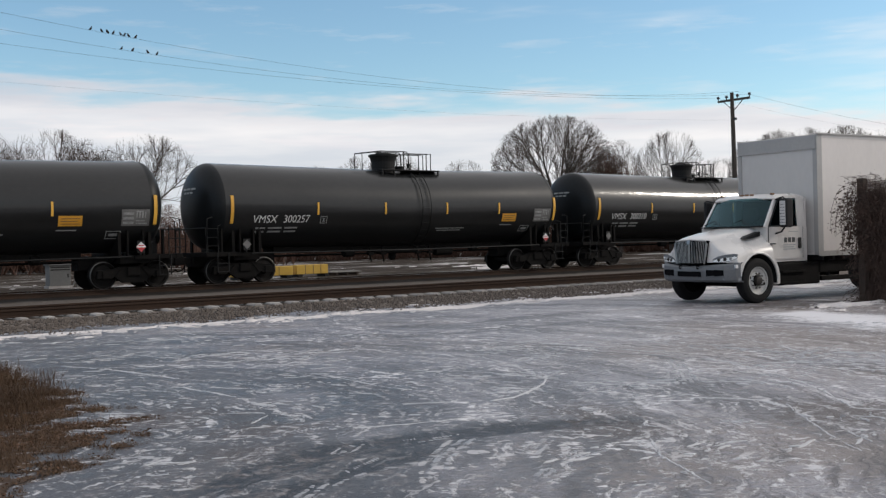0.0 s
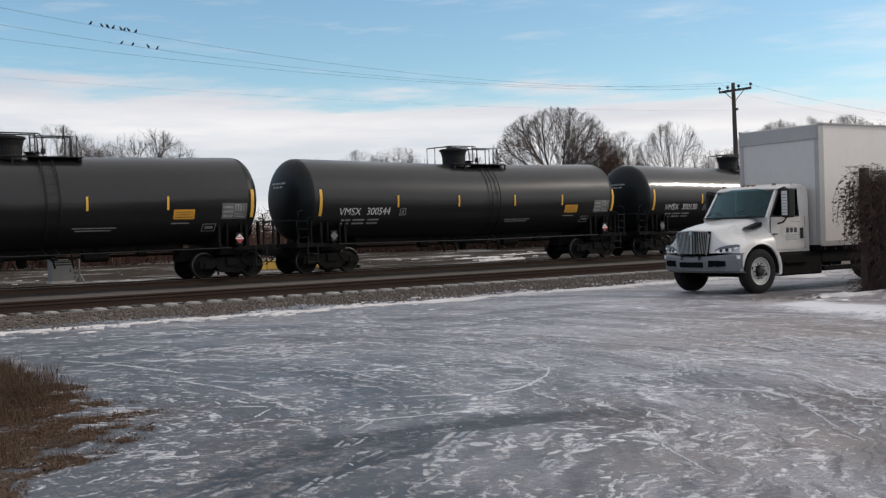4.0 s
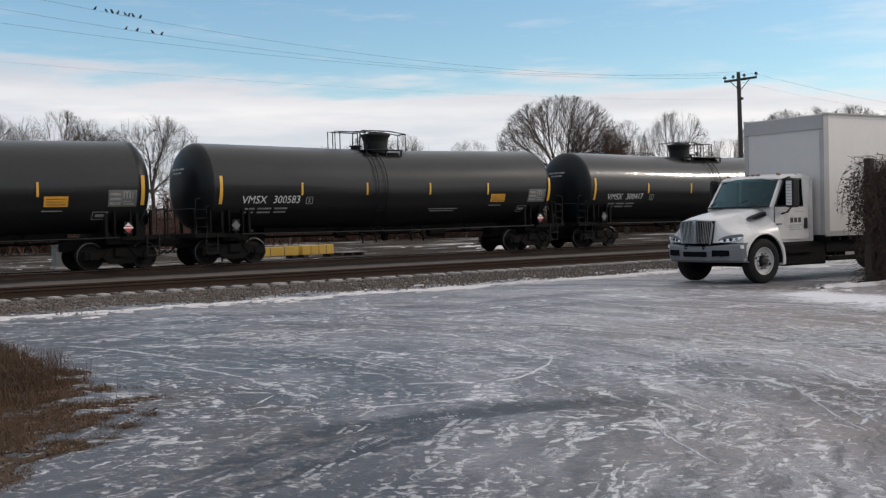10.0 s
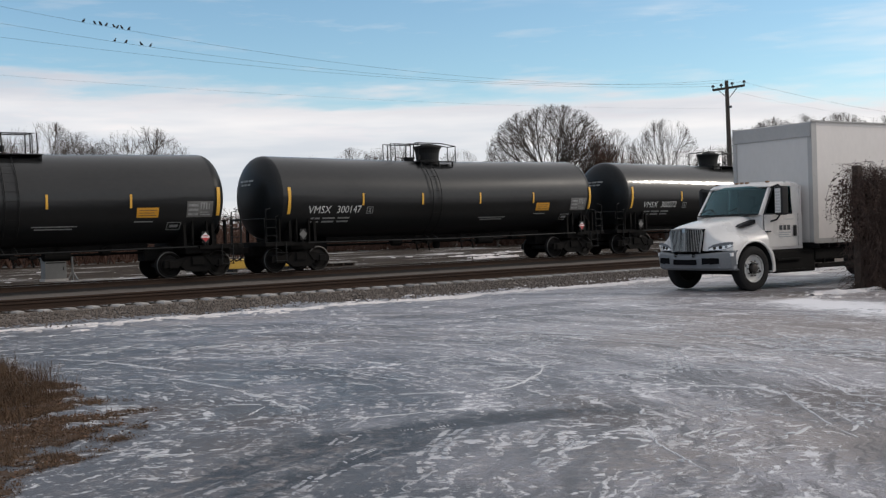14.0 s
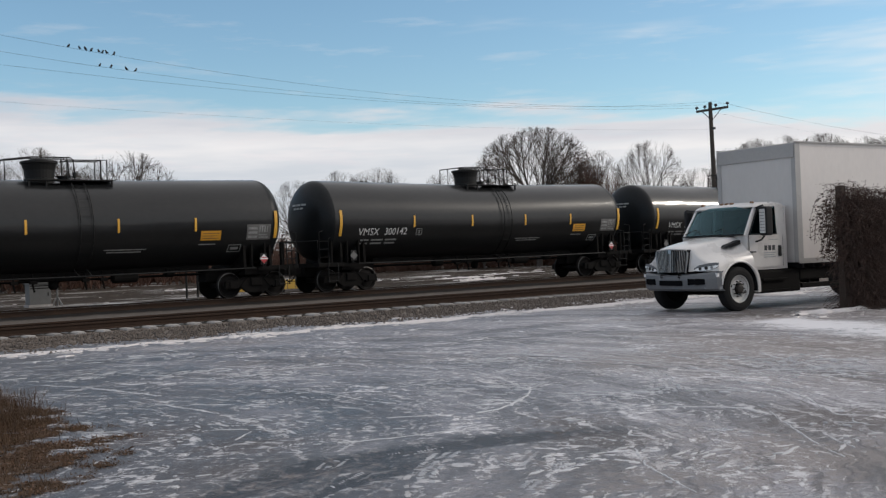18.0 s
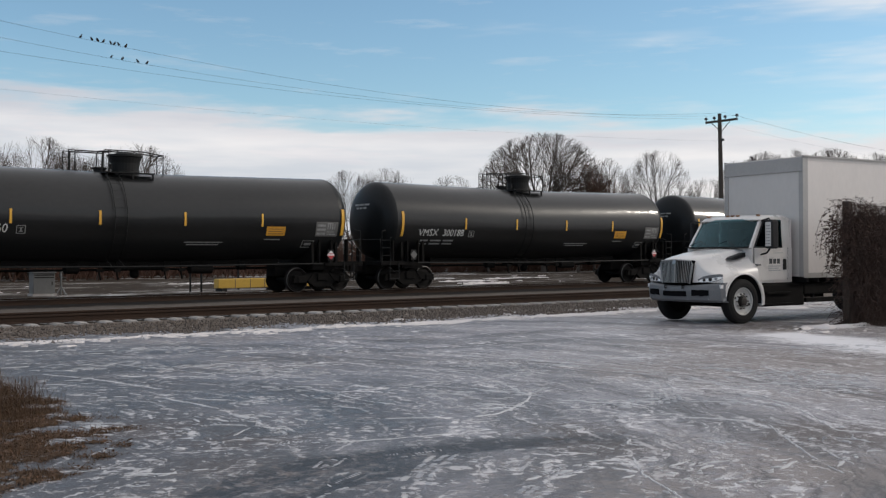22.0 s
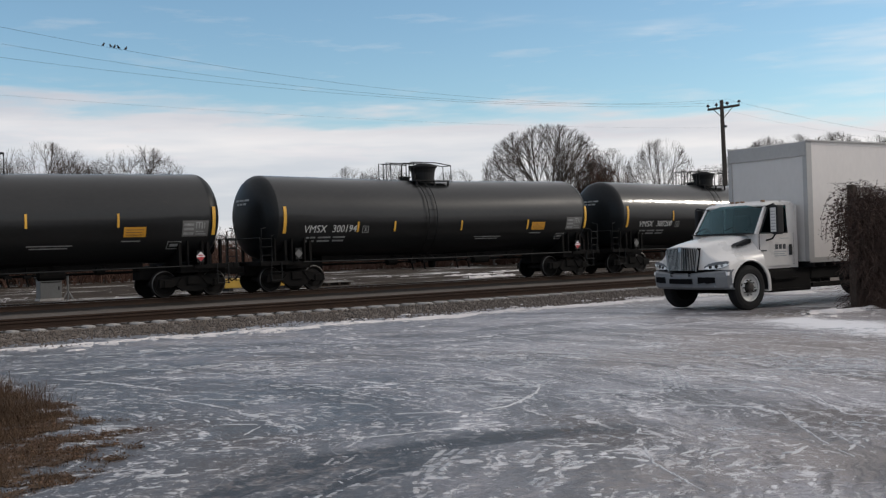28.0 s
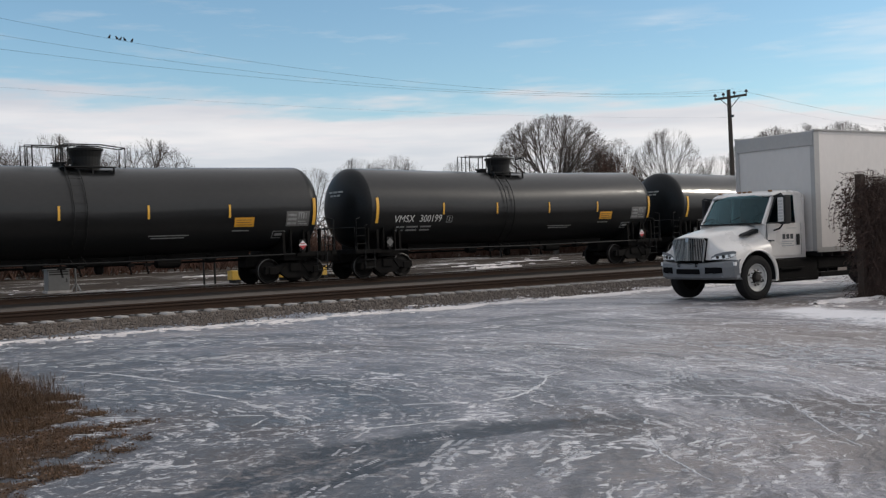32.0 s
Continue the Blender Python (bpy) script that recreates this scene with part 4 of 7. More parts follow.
def tank_car(variant):
    car = thing("tank_car", "black railway tank car with amber side markers", "tank car", group="cars of the tank train")
    tank = part("tank", shell(0), BLACK, car, "glossy black tank barrel that sags to the middle", smooth=True)
    tank.data.set_sharp_from_angle(angle=radians(32))
    for e in (-1, 1):
        part("tank_end", shell(e), HEAD_SHADED_BLACK, tank, "dished black tank end, dulled and darkened for its shade", smooth=True).data.set_sharp_from_angle(angle=radians(40))
    flip = 1 if variant == "a" else -1
    u0 = -7.65
    for side in (-1, 1):
        for i, u in enumerate(BARS[variant]):
            x = (u + u0) * -side
            if i in (0, 5):
                part("end_marker", decal(x - 0.058, x + 0.058, 2.12, 3.10, side, 0.02, 10), AMBER, tank, "tall amber reflective strip")
            else:
                part("side_marker", decal(x - 0.037, x + 0.037, *((2.12, 2.52) if variant == "c" else (2.41, 2.87)), side, 0.02), AMBER, tank, "short amber reflective strip")

        def panel(name, a, b, z0, z1, mat, label="", out=0.008):
            xa, xb = sorted(((a + u0) * -side, (b + u0) * -side))
            return part(name, decal(xa, xb, z0, z1, side, out), mat, tank, label)
        w0 = 12.38 if variant == "a" else 12.10
        panel("warning_panel", w0, w0 + 0.76, 2.09, 2.42, YELLOW_SIGN, "orange-yellow warning panel with dark lines")
        for k in range(3):
            panel("warning_line", w0 + 0.07, w0 + 0.69 - 0.08 * (k % 2), 2.15 + 0.085 * k, 2.168 + 0.085 * k, LETTER_GREY, out=0.012)
        panel("data_panel", 14.15, 15.10, 2.08, 2.62, PANEL_GREY, "dull grey stencilled data panel")
        for k in range(3):
            panel("data_line", 14.20, 14.56, 2.14 + 0.15 * k, 2.22 + 0.15 * k, STENCIL_DIM, out=0.012)
        for a, b in ((14.64, 14.68), (14.74, 14.78), (14.84, 14.88), (14.94, 14.97)):
            panel("data_rule", a, b, 2.34, 2.54, STENCIL_DIM, out=0.013)
        for a, b, z0, z1 in ((14.64, 14.88, 2.54, 2.575), (14.64, 15.02, 2.14, 2.18), (14.64, 14.95, 2.23, 2.26)):
            panel("data_line", a, b, z0, z1, STENCIL_DIM, out=0.013)
        # framed tag low on the side
        tag, sq = (0.14, 0.0) if variant == "a" else (0.32, -0.20)
        for a, b, z0, z1 in ((13.36, 13.86, 1.90, 1.925), (13.36, 13.86, 1.665, 1.69), (13.36, 13.385, 1.69, 1.90), (13.835, 13.86, 1.69, 1.90), (13.46, 13.76, 1.75, 1.84)):
            panel("tag_line", a + tag, b + tag, z0, z1, STENCIL_DIM)
        # square stencil after the number
        for a, b, z0, z1 in ((3.58, 3.86, 2.335, 2.355), (3.58, 3.86, 2.095, 2.115), (3.58, 3.60, 2.115, 2.335), (3.84, 3.86, 2.115, 2.335), (3.66, 3.78, 2.16, 2.18), (3.66, 3.78, 2.27, 2.29), (3.70, 3.74, 2.18, 2.27)):
            panel("square_stencil", a + sq, b + sq, z0, z1, STENCIL_DIM)
        # small stencilled lines under the number
        for z, spans in ((1.92, ((0.98, 1.10), (1.15, 1.36), (1.48, 2.02), (2.14, 2.66))), (1.79, ((0.95, 1.05), (1.14, 1.34), (1.48, 2.00), (2.14, 2.62)))):
            for a, b in spans:
                panel("stencil_line", a, b, z, z + 0.06, STENCIL_DIM)
        for z, a, b in ((1.83, 9.0, 10.45), (1.75, 9.1, 10.30), (1.94, w0 - 0.05, w0 + 0.60)):
            panel("stencil_line", a, b, z, z + 0.035, STENCIL_DIM)
    # end stencils
    for k, (a, b) in enumerate(((-0.55, 0.50), (-0.40, 0.35))):
        bm = bmesh.new()
        for seg in range(3):
            y0 = a + (b - a) * seg / 3 + 0.03
            y1 = a + (b - a) * (seg + 1) / 3 - 0.03
            z = 3.35 - 0.14 * k
            pts = []
            for yy in (y0, y1):
                for zz in (z, z + 0.07):
                    rr = math.hypot(yy, zz - tank_z(-8))
                    pts.append(bm.verts.new((SHIFT - HALF - head_x(rr) - 0.012, yy, zz)))
            bm.faces.new((pts[0], pts[1], pts[3], pts[2]))
        part("end_stencil", bm, STENCIL_DIM, tank, "faded stencil lines on the tank end")

    # fittings on top: housing, valves, platform and rails
    top = tank_z(0) + R_TANK
    bm = bmesh.new()
    turned(bm, [(top - 0.25, 0.50), (top + 0.05, 0.50), (top + 0.06, 0.47), (top + 0.34, 0.49), (top + 0.54, 0.55), (top + 0.56, 0.60), (top + 0.63, 0.60), (top + 0.65, 0.54)], 28, "z", (-0.22, 0, 0))
    dome = part("dome_housing", bm, STEEL_BLACK, car, "black round valve housing with a flared lid", smooth=False)
    bm = turned(bmesh.new(), [(top + 0.66, 0.30), (top + 0.70, 0.30), (top + 0.72, 0.26)], 20, "z", (-0.22, 0, 0))
    part("lid", bm, STEEL_BLACK, dome)
    x0, x1 = (-1.40, 1.95) if flip > 0 else (-2.25, 1.05)
    bm = bmesh.new()
    grate_z = top - 0.02
    g0, g1 = (0.30, x1) if flip > 0 else (x0 + 1.0, -0.75)
    for side in (-1, 1):
        bx(bm, min(g0, -0.9), max(g1, 0.5), side * 0.55 if side > 0 else -0.90, 0.90 if side > 0 else -0.55, grate_z - 0.03, grate_z)
    bx(bm, g0, g1, -0.56, 0.56, grate_z - 0.03, grate_z + 0.002)
    for xx in (min(g0, -0.9) + 0.05, max(g1, 0.5) - 0.09, -0.3):
        for side in (-1, 1):
            bx(bm, xx, xx + 0.05, side * 0.84 - 0.03, side * 0.84 + 0.03, top - 0.32, grate_z)
    part("walkway_grate", bm, STEEL_BLACK, car, "dark steel walkway round the housing")
    rail_z = top + 0.76
    for side in (-1, 1):
        y = side * 0.27
        bm = bmesh.new()
        dip = rail_z - 0.10
        if flip > 0:
            rod(bm, [(x0, y, top - 0.05), (x0, y, dip), (x0 + 0.9, y, rail_z), (0.72, y, rail_z), (0.82, y, rail_z - 0.08), (0.86, y, top - 0.05)], 0.024)
            rod(bm, [(0.55, y, dip + 0.02), (x1 - 0.25, y, dip + 0.03), (x1, y, dip + 0.04), (x1, y, top - 0.05)], 0.024)
            rod(bm, [(x1 - 0.22, y, dip + 0.04), (x1 - 0.22, y, top - 0.05)], 0.022)
            rod(bm, [(0.60, y, rail_z), (0.60, y, top - 0.05)], 0.022)
        else:
            rod(bm, [(x1, y, top - 0.05), (x1, y, dip), (x1 - 0.8, y, rail_z), (-1.0, y, rail_z), (-1.1, y, rail_z - 0.08), (-1.14, y, top - 0.05)], 0.024)
            rod(bm, [(-0.85, y, dip + 0.02), (x0 + 0.25, y, dip + 0.03), (x0, y, dip + 0.04), (x0, y, top - 0.05)], 0.024)
            rod(bm, [(x0 + 0.22, y, dip + 0.04), (x0 + 0.22, y, top - 0.05)], 0.022)
            rod(bm, [(-0.88, y, rail_z), (-0.88, y, top - 0.05)], 0.022)
        part("guard_rail", bm, STEEL_BLACK, car, "bent black pipe guard rail")
    bm = bmesh.new()
    rod(bm, [(x0 if flip > 0 else x1, -0.27, rail_z - 0.10), (x0 if flip > 0 else x1, 0.27, rail_z - 0.10)], 0.024)
    part("guard_rail", bm, STEEL_BLACK, car)
    bm = bmesh.new()
    vx = 0.62 if flip > 0 else -1.06
    turned(bm, [(top - 0.1, 0.2), (top + 0.12, 0.2), (top + 0.14, 0.26), (top + 0.18, 0.26)], 14, "z", (vx, 0.15, 0))
    turned(bm, [(top + 0.1, 0.07), (top + 0.28, 0.07)], 10, "z", (vx + 0.25, -0.2, 0))
    part("valve", bm, STEEL_BLACK, car, "black pressure valve")
    # ladder down each side
    lx = 0.72 if flip > 0 else -0.98
    for side in (-1, 1):
        bm = bmesh.new()
        for dx in (-0.21, 0.21):
            pts = [(lx + dx, side * 0.95, top - 0.03)]
            for k in range(11):
                a = radians(58 - 11.8 * k)
                pts.append((lx + dx, side * (R_TANK + 0.10) * math.cos(a), tank_z(lx) + (R_TANK + 0.10) * math.sin(a)))
            pts.append((lx + dx, side * 1.38, 1.0))
            rod(bm, pts, 0.020, 5)
        for k in range(11):
            a = radians(52 - 10.5 * k)
            p = (side * (R_TANK + 0.10) * math.cos(a), tank_z(lx) + (R_TANK + 0.10) * math.sin(a))
            rod(bm, [(lx - 0.21, *p), (lx + 0.21, *p)], 0.0055, 4)
        part("side_ladder", bm, STEEL_BLACK, car, "black ladder bent round the tank")
    # running rail along each side, low
    for side in (-1, 1):
        bm = bmesh.new()
        rod(bm, [(-6.85, side * 1.40, 1.06), (0, side * 1.40, 1.02), (6.85, side * 1.40, 1.06)], 0.028, 6)
        for k in range(7):
            x = -6.0 + 2.0 * k
            rod(bm, [(x, side * 1.40, 1.05), (x, side * 1.20, 1.06), (x, side * 0.40, 1.10)], 0.014, 4)
        part("side_handrail", bm, STEEL_BLACK, car, "thin dark handrail along the tank")
    # black box added along the belly, filling the gap that lies in shade
    bm = bmesh.new()
    bx(bm, -5.5, 5.5, -0.42, 0.42, 1.02, 1.32, 0.04)
    part("belly_channel", bm, UNDER, car, "black box added for the shaded gap under the tank")
    # outlet and skid under the middle
    bm = bmesh.new()
    turned(bm, [(0.62, 0.10), (0.72, 0.16), (0.90, 0.16), (0.95, 0.30), (1.3, 0.34)], 16, "z", (0.1, 0, 0))
    bx(bm, -0.9, 1.1, -0.35, 0.35, 0.92, 1.16, 0.03)
    part("bottom_outlet", bm, UNDER, car, "black bottom outlet with its guard")
    for x in (-1.35, -0.75, 0.95, 1.55):
        bm = bmesh.new()
        rod(bm, [(x, -0.55, 1.20), (x, -0.60, 0.80), (x + 0.05, -0.60, 0.58)], 0.035, 6)
        bx(bm, x - 0.10, x + 0.14, -0.66, -0.54, 0.84, 0.94, 0.015)
        part("valve_linkage", bm, UNDER, car, "black pipe and linkage hung under the tank")
    for k, (x, w, zb) in enumerate(((-2.2, 0.5, 0.80), (2.4, 0.9, 0.74), (4.0, 0.35, 0.86))):
        bm = bmesh.new()
        turned(bm, [(x - w / 2, 0.12), (x - w / 2 + 0.04, 0.17), (x + w / 2 - 0.04, 0.17), (x + w / 2, 0.12)], 12, "x", (0, -0.35, zb + 0.17))
        bx(bm, x - 0.05, x + 0.05, -0.42, -0.28, zb + 0.3, 1.35)
        part("brake_reservoir", bm, UNDER, car, "grimy brake cylinder slung under the tank")
    bm = bmesh.new()
    rod(bm, [(-6.2, -0.3, 0.95), (-2.5, -0.3, 0.93), (2.0, -0.35, 0.93), (6.2, -0.3, 0.95)], 0.025, 5)
    rod(bm, [(-5.8, 0.25, 0.90), (5.8, 0.25, 0.90)], 0.03, 5)
    part("brake_rod", bm, UNDER, car)

    for e in (-1, 1):
        xb = e * 7.0
        # saddle and bolster
        bm = bmesh.new()
        prof = []
        for k in range(13):
            a = radians(215 + 110 * k / 12)
            prof.append((R_TANK * 1.003 * math.cos(a), tank_z(xb) + R_TANK * 1.003 * math.sin(a)))
        prof += [(1.30, 1.10), (0.45, 0.80), (-0.45, 0.80), (-1.30, 1.10)]
        for xx in (-0.52, 0.52):
            a = [bm.verts.new((xb + xx - 0.05, y, z)) for y, z in prof]
            b = [bm.verts.new((xb + xx + 0.05, y, z)) for y, z in prof]
            bm.faces.new(a)
            bm.faces.new(b[::-1])
            for i in range(len(prof)):
                bm.faces.new((a[i], a[(i + 1) % len(prof)], b[(i + 1) % len(prof)], b[i]))
        bx(bm, xb - 0.5, xb + 0.5, -1.25, 1.25, 0.84, 1.10)
        part("saddle", bm, UNDER, car, "black tank saddle on the body bolster")
        bm = bmesh.new()
        bx(bm, *sorted((xb - e * 1.6, e * 8.62)), -0.32, 0.32, 0.62, 1.10, 0.02)
        bx(bm, *sorted((e * 8.40, e * 8.62)), -1.42, 1.42, 0.98, 1.12, 0.01)
        for s in (-1, 1):
            bx(bm, *sorted((e * 6.95, e * 8.62)), s * 1.36 - 0.04, s * 1.36 + 0.04, 0.98, 1.10)
            bx(bm, *sorted((e * 7.4, e * 8.5)), s * 1.05 - 0.3, s * 1.05 + 0.3, 1.10, 1.13)
        sill = part("stub_sill", bm, UNDER, car, "black stub sill and end beam")
        bm = bmesh.new()
        bx(bm, *sorted((e * 8.6, e * 8.92)), -0.09, 0.09, 0.74, 0.96, 0.02)
        bx(bm, *sorted((e * 8.86, e * 9.10)), -0.14, 0.12, 0.70, 1.00, 0.04)
        part("coupler", bm, WHEEL, sill, "rusty knuckle coupler")
        bm = bmesh.new()
        rod(bm, [(e * 8.6, 0.35, 0.72), (e * 8.75, 0.36, 0.52), (e * 8.95, 0.3, 0.46), (e * 9.06, 0.22, 0.55)], 0.028, 6)
        part("air_hose", bm, RUBBER, sill)
        # end steps, corner posts and cross rail
        for s in (-1, 1):
            bm = bmesh.new()
            for xx in (7.78, 8.20):
                rod(bm, [(e * xx, s * 1.42, 0.42), (e * xx, s * 1.42, 1.10)], 0.02, 5)
            for z in (0.44, 0.74):
                bx(bm, *sorted((e * 7.76, e * 8.22)), s * 1.42 - 0.06, s * 1.42 + 0.06, z - 0.012, z + 0.012)
            part("end_step", bm, STEEL_BLACK, sill)
            bm = bmesh.new()
            for xx, zt in ((8.55, 2.30), (8.15, 2.05)):
                rod(bm, [(e * xx, s * 1.38, 1.10), (e * xx, s * 1.38, zt), (e * (xx - 0.22), s * 1.30, zt + 0.05)], 0.022, 5)
            for z in (1.35, 1.65, 1.95):
                rod(bm, [(e * 8.15, s * 1.38, z), (e * 8.55, s * 1.38, z)], 0.014, 4)
            part("grab_iron", bm, STEEL_BLACK, sill)
            for xx in (6.72, 7.25, 7.95):
                part("support_post", box(*sorted((e * xx, e * (xx + 0.06))), s * 1.24 - 0.10, s * 1.24 + 0.06, 1.10, 1.95), UNDER, sill)
        bm = bmesh.new()
        rod(bm, [(e * 8.56, -1.30, 1.10), (e * 8.56, -1.28, 1.98), (e * 8.56, 1.28, 1.98), (e * 8.56, 1.30, 1.10)], 0.022, 6)
        part("end_rail", bm, STEEL_BLACK, sill, "crossover pipe rail on the car end")
        for s in (-1, 1):
            bm = bmesh.new()
            c = Vector((e * 7.12 + 0.0, s * 1.52, 1.38))
            bx(bm, c.x - 0.13, c.x + 0.13, c.y - 0.012 * s - 0.008, c.y - 0.012 * s + 0.008, c.z - 0.20, c.z + 0.20)
            bx(bm, c.x - 0.02, c.x + 0.02, *sorted((s * 1.36, s * 1.50)), 1.10, 1.24)
            holder = part("placard_holder", bm, STEEL_BLACK, sill)
            bm = bmesh.new()
            slab(bm, [(c.x - 0.17, c.z), (c.x, c.z + 0.17), (c.x + 0.17, c.z), (c.x, c.z - 0.17)], c.y + s * 0.004, c.y + s * 0.012)
            part("placard", bm, PLACARD_WHITE if e > 0 else PANEL_GREY, sill, "diamond hazard placard, white over red")
            if e > 0:
                bm = bmesh.new()
                slab(bm, [(c.x - 0.15, c.z - 0.02), (c.x + 0.15, c.z - 0.02), (c.x, c.z - 0.165)], c.y + s * 0.014, c.y + s * 0.018)
                bx(bm, c.x - 0.10, c.x + 0.10, *sorted((c.y + s * 0.014, c.y + s * 0.018)), c.z + 0.03, c.z + 0.06)
                part("placard_mark", bm, PLACARD_RED, sill)
    bm = bmesh.new()
    turned(bm, [(8.46, 0.27), (8.50, 0.30), (8.53, 0.27)], 18, "x", (0, 0.55, 1.75))
    bx(bm, 8.30, 8.48, 0.48, 0.62, 1.10, 1.80)
    part("brake_wheel", bm, STEEL_BLACK, car, "black hand brake wheel")
    bogie(car, -7.0)
    bogie(car, 7.0)
    return car


# car order along the train, first the one that leads; None: number not seen
CARS = [(-2, "", "a"), (-1, "", "b"), (0, "300257", "a"), (1, "300310", "a"), (2, "300548", "a"), (3, "300544", "a"), (4, "300130", "a"), (5, "300064", "b"),
        (6, "300212", "b"), (7, "300583", "b"), (8, "300417", "a"), (9, "300478", "a"), (10, "300147", "b"), (11, "300272", "a"), (12, "300071", "a"), (13, "300142", "a"),
        (14, "300260", "a"), (15, "300160", "b"), (16, "300188", "b"), (17, "300202", "b"), (18, "300404", "a"), (19, "300527", "b"), (20, "300194", "c"), (21, "300200", "b"),
        (22, "300185", "b"), (23, "300199", "b"), (24, "", "a"), (25, "", "b")]
PITCH = 18.1
# seconds and the place of the first numbered car along the track
TRAIN = [(0.0, -9.07), (6.0, -85.31), (7.0, -98.06), (9.0, -123.62), (10.0, -136.40), (12.0, -162.10), (13.0, -174.86), (17.0, -226.15), (19.0, -252.07), (21.0, -277.89), (23.0, -303.70), (28.0, -368.64), (30.0, -394.12), (32.0, -419.20)
]


def car_x(k, s):
    return s + 25.85 + PITCH * k + 7.65


models = {v_: tank_car(v_) for v_ in "abc"}
cars = []
used = set()
for k, number, v_ in CARS:
    at = pose(car_x(k, TRAIN[0][1]), TRACK_Y, RAIL_TOP)
    if v_ in used:
        car = copy_thing(models[v_], at)
    else:
        car = models[v_]
        car.matrix_basis = at
        used.add(v_)
    cars.append((k, car, number))
for k, car, number in cars:
    if number:
        tagged(car, "black railway tank car lettered VMSX " + number)
        shell_ = [c for c in car.children if c.name.startswith("tank")][0]
        for side in (-1, 1):
            part("reporting_mark", lettering("VMSX", -7.65 + 0.80, 2.135, 0.385, 0.97, side), STENCIL, shell_, "white stencilled reporting mark")
            part("car_number", lettering(number, -7.65 + 2.02, 2.135, 0.385, 1.08, side), STENCIL, shell_, "white stencilled car number")


# ---------------------------------------------------------------- the parked box truck
def truck():
    tk = thing("box_truck", "white medium-duty box truck with conventional cab, parked on ice", "truck", pose(20.66, 16.40, 0.0, 0, 0, -5.0))
    # chassis
    bm = bmesh.new()
    for s in (-1, 1):
        bx(bm, -0.55, 9.9, s * 0.43 - 0.04, s * 0.43 + 0.04, 0.66, 0.92)
    for x in (0.6, 2.4, 4.2, 6.0, 8.4, 9.7):
        bx(bm, x, x + 0.1, -0.42, 0.42, 0.70, 0.88)
    part("chassis_frame", bm, DARK_PLASTIC, tk, "black ladder frame")
    bm = bmesh.new()
    rod(bm, [(0, -0.95, 0.50), (0, -0.5, 0.42), (0, 0.5, 0.42), (0, 0.95, 0.50)], 0.06, 8)
    part("front_axle", bm, UNDER, tk)

    # wheels: front pair and rear dual pairs
    def wheel(x, y, s, dual):
        w = 0.27
        bm = bmesh.new()
        prof = [(-w / 2, 0.34), (-w / 2 - 0.004, 0.42), (-w / 2 + 0.02, 0.495), (-w / 2 + 0.05, 0.512), (w / 2 - 0.05, 0.512), (w / 2 - 0.02, 0.495), (w / 2 + 0.004, 0.42), (w / 2, 0.34), (w / 2 - 0.05, 0.29), (-w / 2 + 0.05, 0.29)]
        turned(bm, prof + [prof[0]], 40, "y", caps=False)
        for q in (-0.06, 0.0, 0.06):
            turned(bm, [(q - 0.02, 0.50), (q - 0.018, 0.516), (q + 0.018, 0.516), (q + 0.02, 0.50)], 40, "y", caps=False)
        ty = part("tyre", bm, RUBBER, tk, "black tyre with a dusty sidewall", (x, y, 0.514))
        bm = bmesh.new()
        o = s * 0.12
        turned(bm, [(o, 0.345), (o - s * 0.01, 0.30), (o - s * 0.05, 0.285), (o - s * 0.075, 0.20), (o - s * 0.03, 0.15), (o - s * 0.20, 0.14), (o - s * 0.20, 0.30), (o, 0.345)], 32, "y", caps=False)
        rim = part("rim", bm, RIM_WHITE, ty, "white steel disc rim")
        nut = keep(turned(bmesh.new(), [(-0.022, 0.017), (0.022, 0.014)], 6, "y"), HUB_DARK)
        for k in range(10):
            a = 2 * math.pi * k / 10
            part("wheel_nut", nut, HUB_DARK, ty, "", (0.175 * math.cos(a), o - s * 0.032, 0.175 * math.sin(a)))
        bm = bmesh.new()
        turned(bm, [(o - s * 0.04, 0.105), (o + s * 0.03, 0.095), (o + s * 0.045, 0.05)], 16, "y")
        part("hub", bm, HUB_DARK, ty, "dark wheel hub")
        for k in range(2):
            a = math.pi * (k + 0.9)
            part("hand_hole", turned(bmesh.new(), [(o - s * 0.052, 0.036), (o - s * 0.046, 0.036)], 10, "y", (0.245 * math.cos(a), 0, 0.245 * math.sin(a))), HUB_DARK, ty)
        part("brake_drum", turned(bmesh.new(), [(-o * 0.2, 0.20), (-o * 0.9, 0.335), (-o * 1.0, 0.30), (-o * 1.02, 0.05)], 20, "y"), UNDER, ty, "black brake drum")
    for s in (-1, 1):
        wheel(0.0, s * 1.03, s, False)
        wheel(6.7, s * 1.05, s, True)
        wheel(6.7, s * 0.73, -s, True)

    def loft(bm, rows_):
        rings = [[bm.verts.new(p) for p in r] for r in rows_]
        for a, b in zip(rings, rings[1:]):
            for i in range(len(a) - 1):
                bm.faces.new((a[i], a[i + 1], b[i + 1], b[i]))
        bm.faces.new(rings[0])
        bm.faces.new(rings[-1][::-1])
        return bm

    # one-piece tilt hood with flared wings: crest, trough, wing top and side at each station
    stations = (-0.95, -0.85, -0.65, -0.30, 0.10, 0.45, 0.74)
    across = (0.0, 0.24, 0.42, 0.52, 0.58, 0.64, 0.74, 0.88, 1.00, 1.09, 1.14, 1.17)
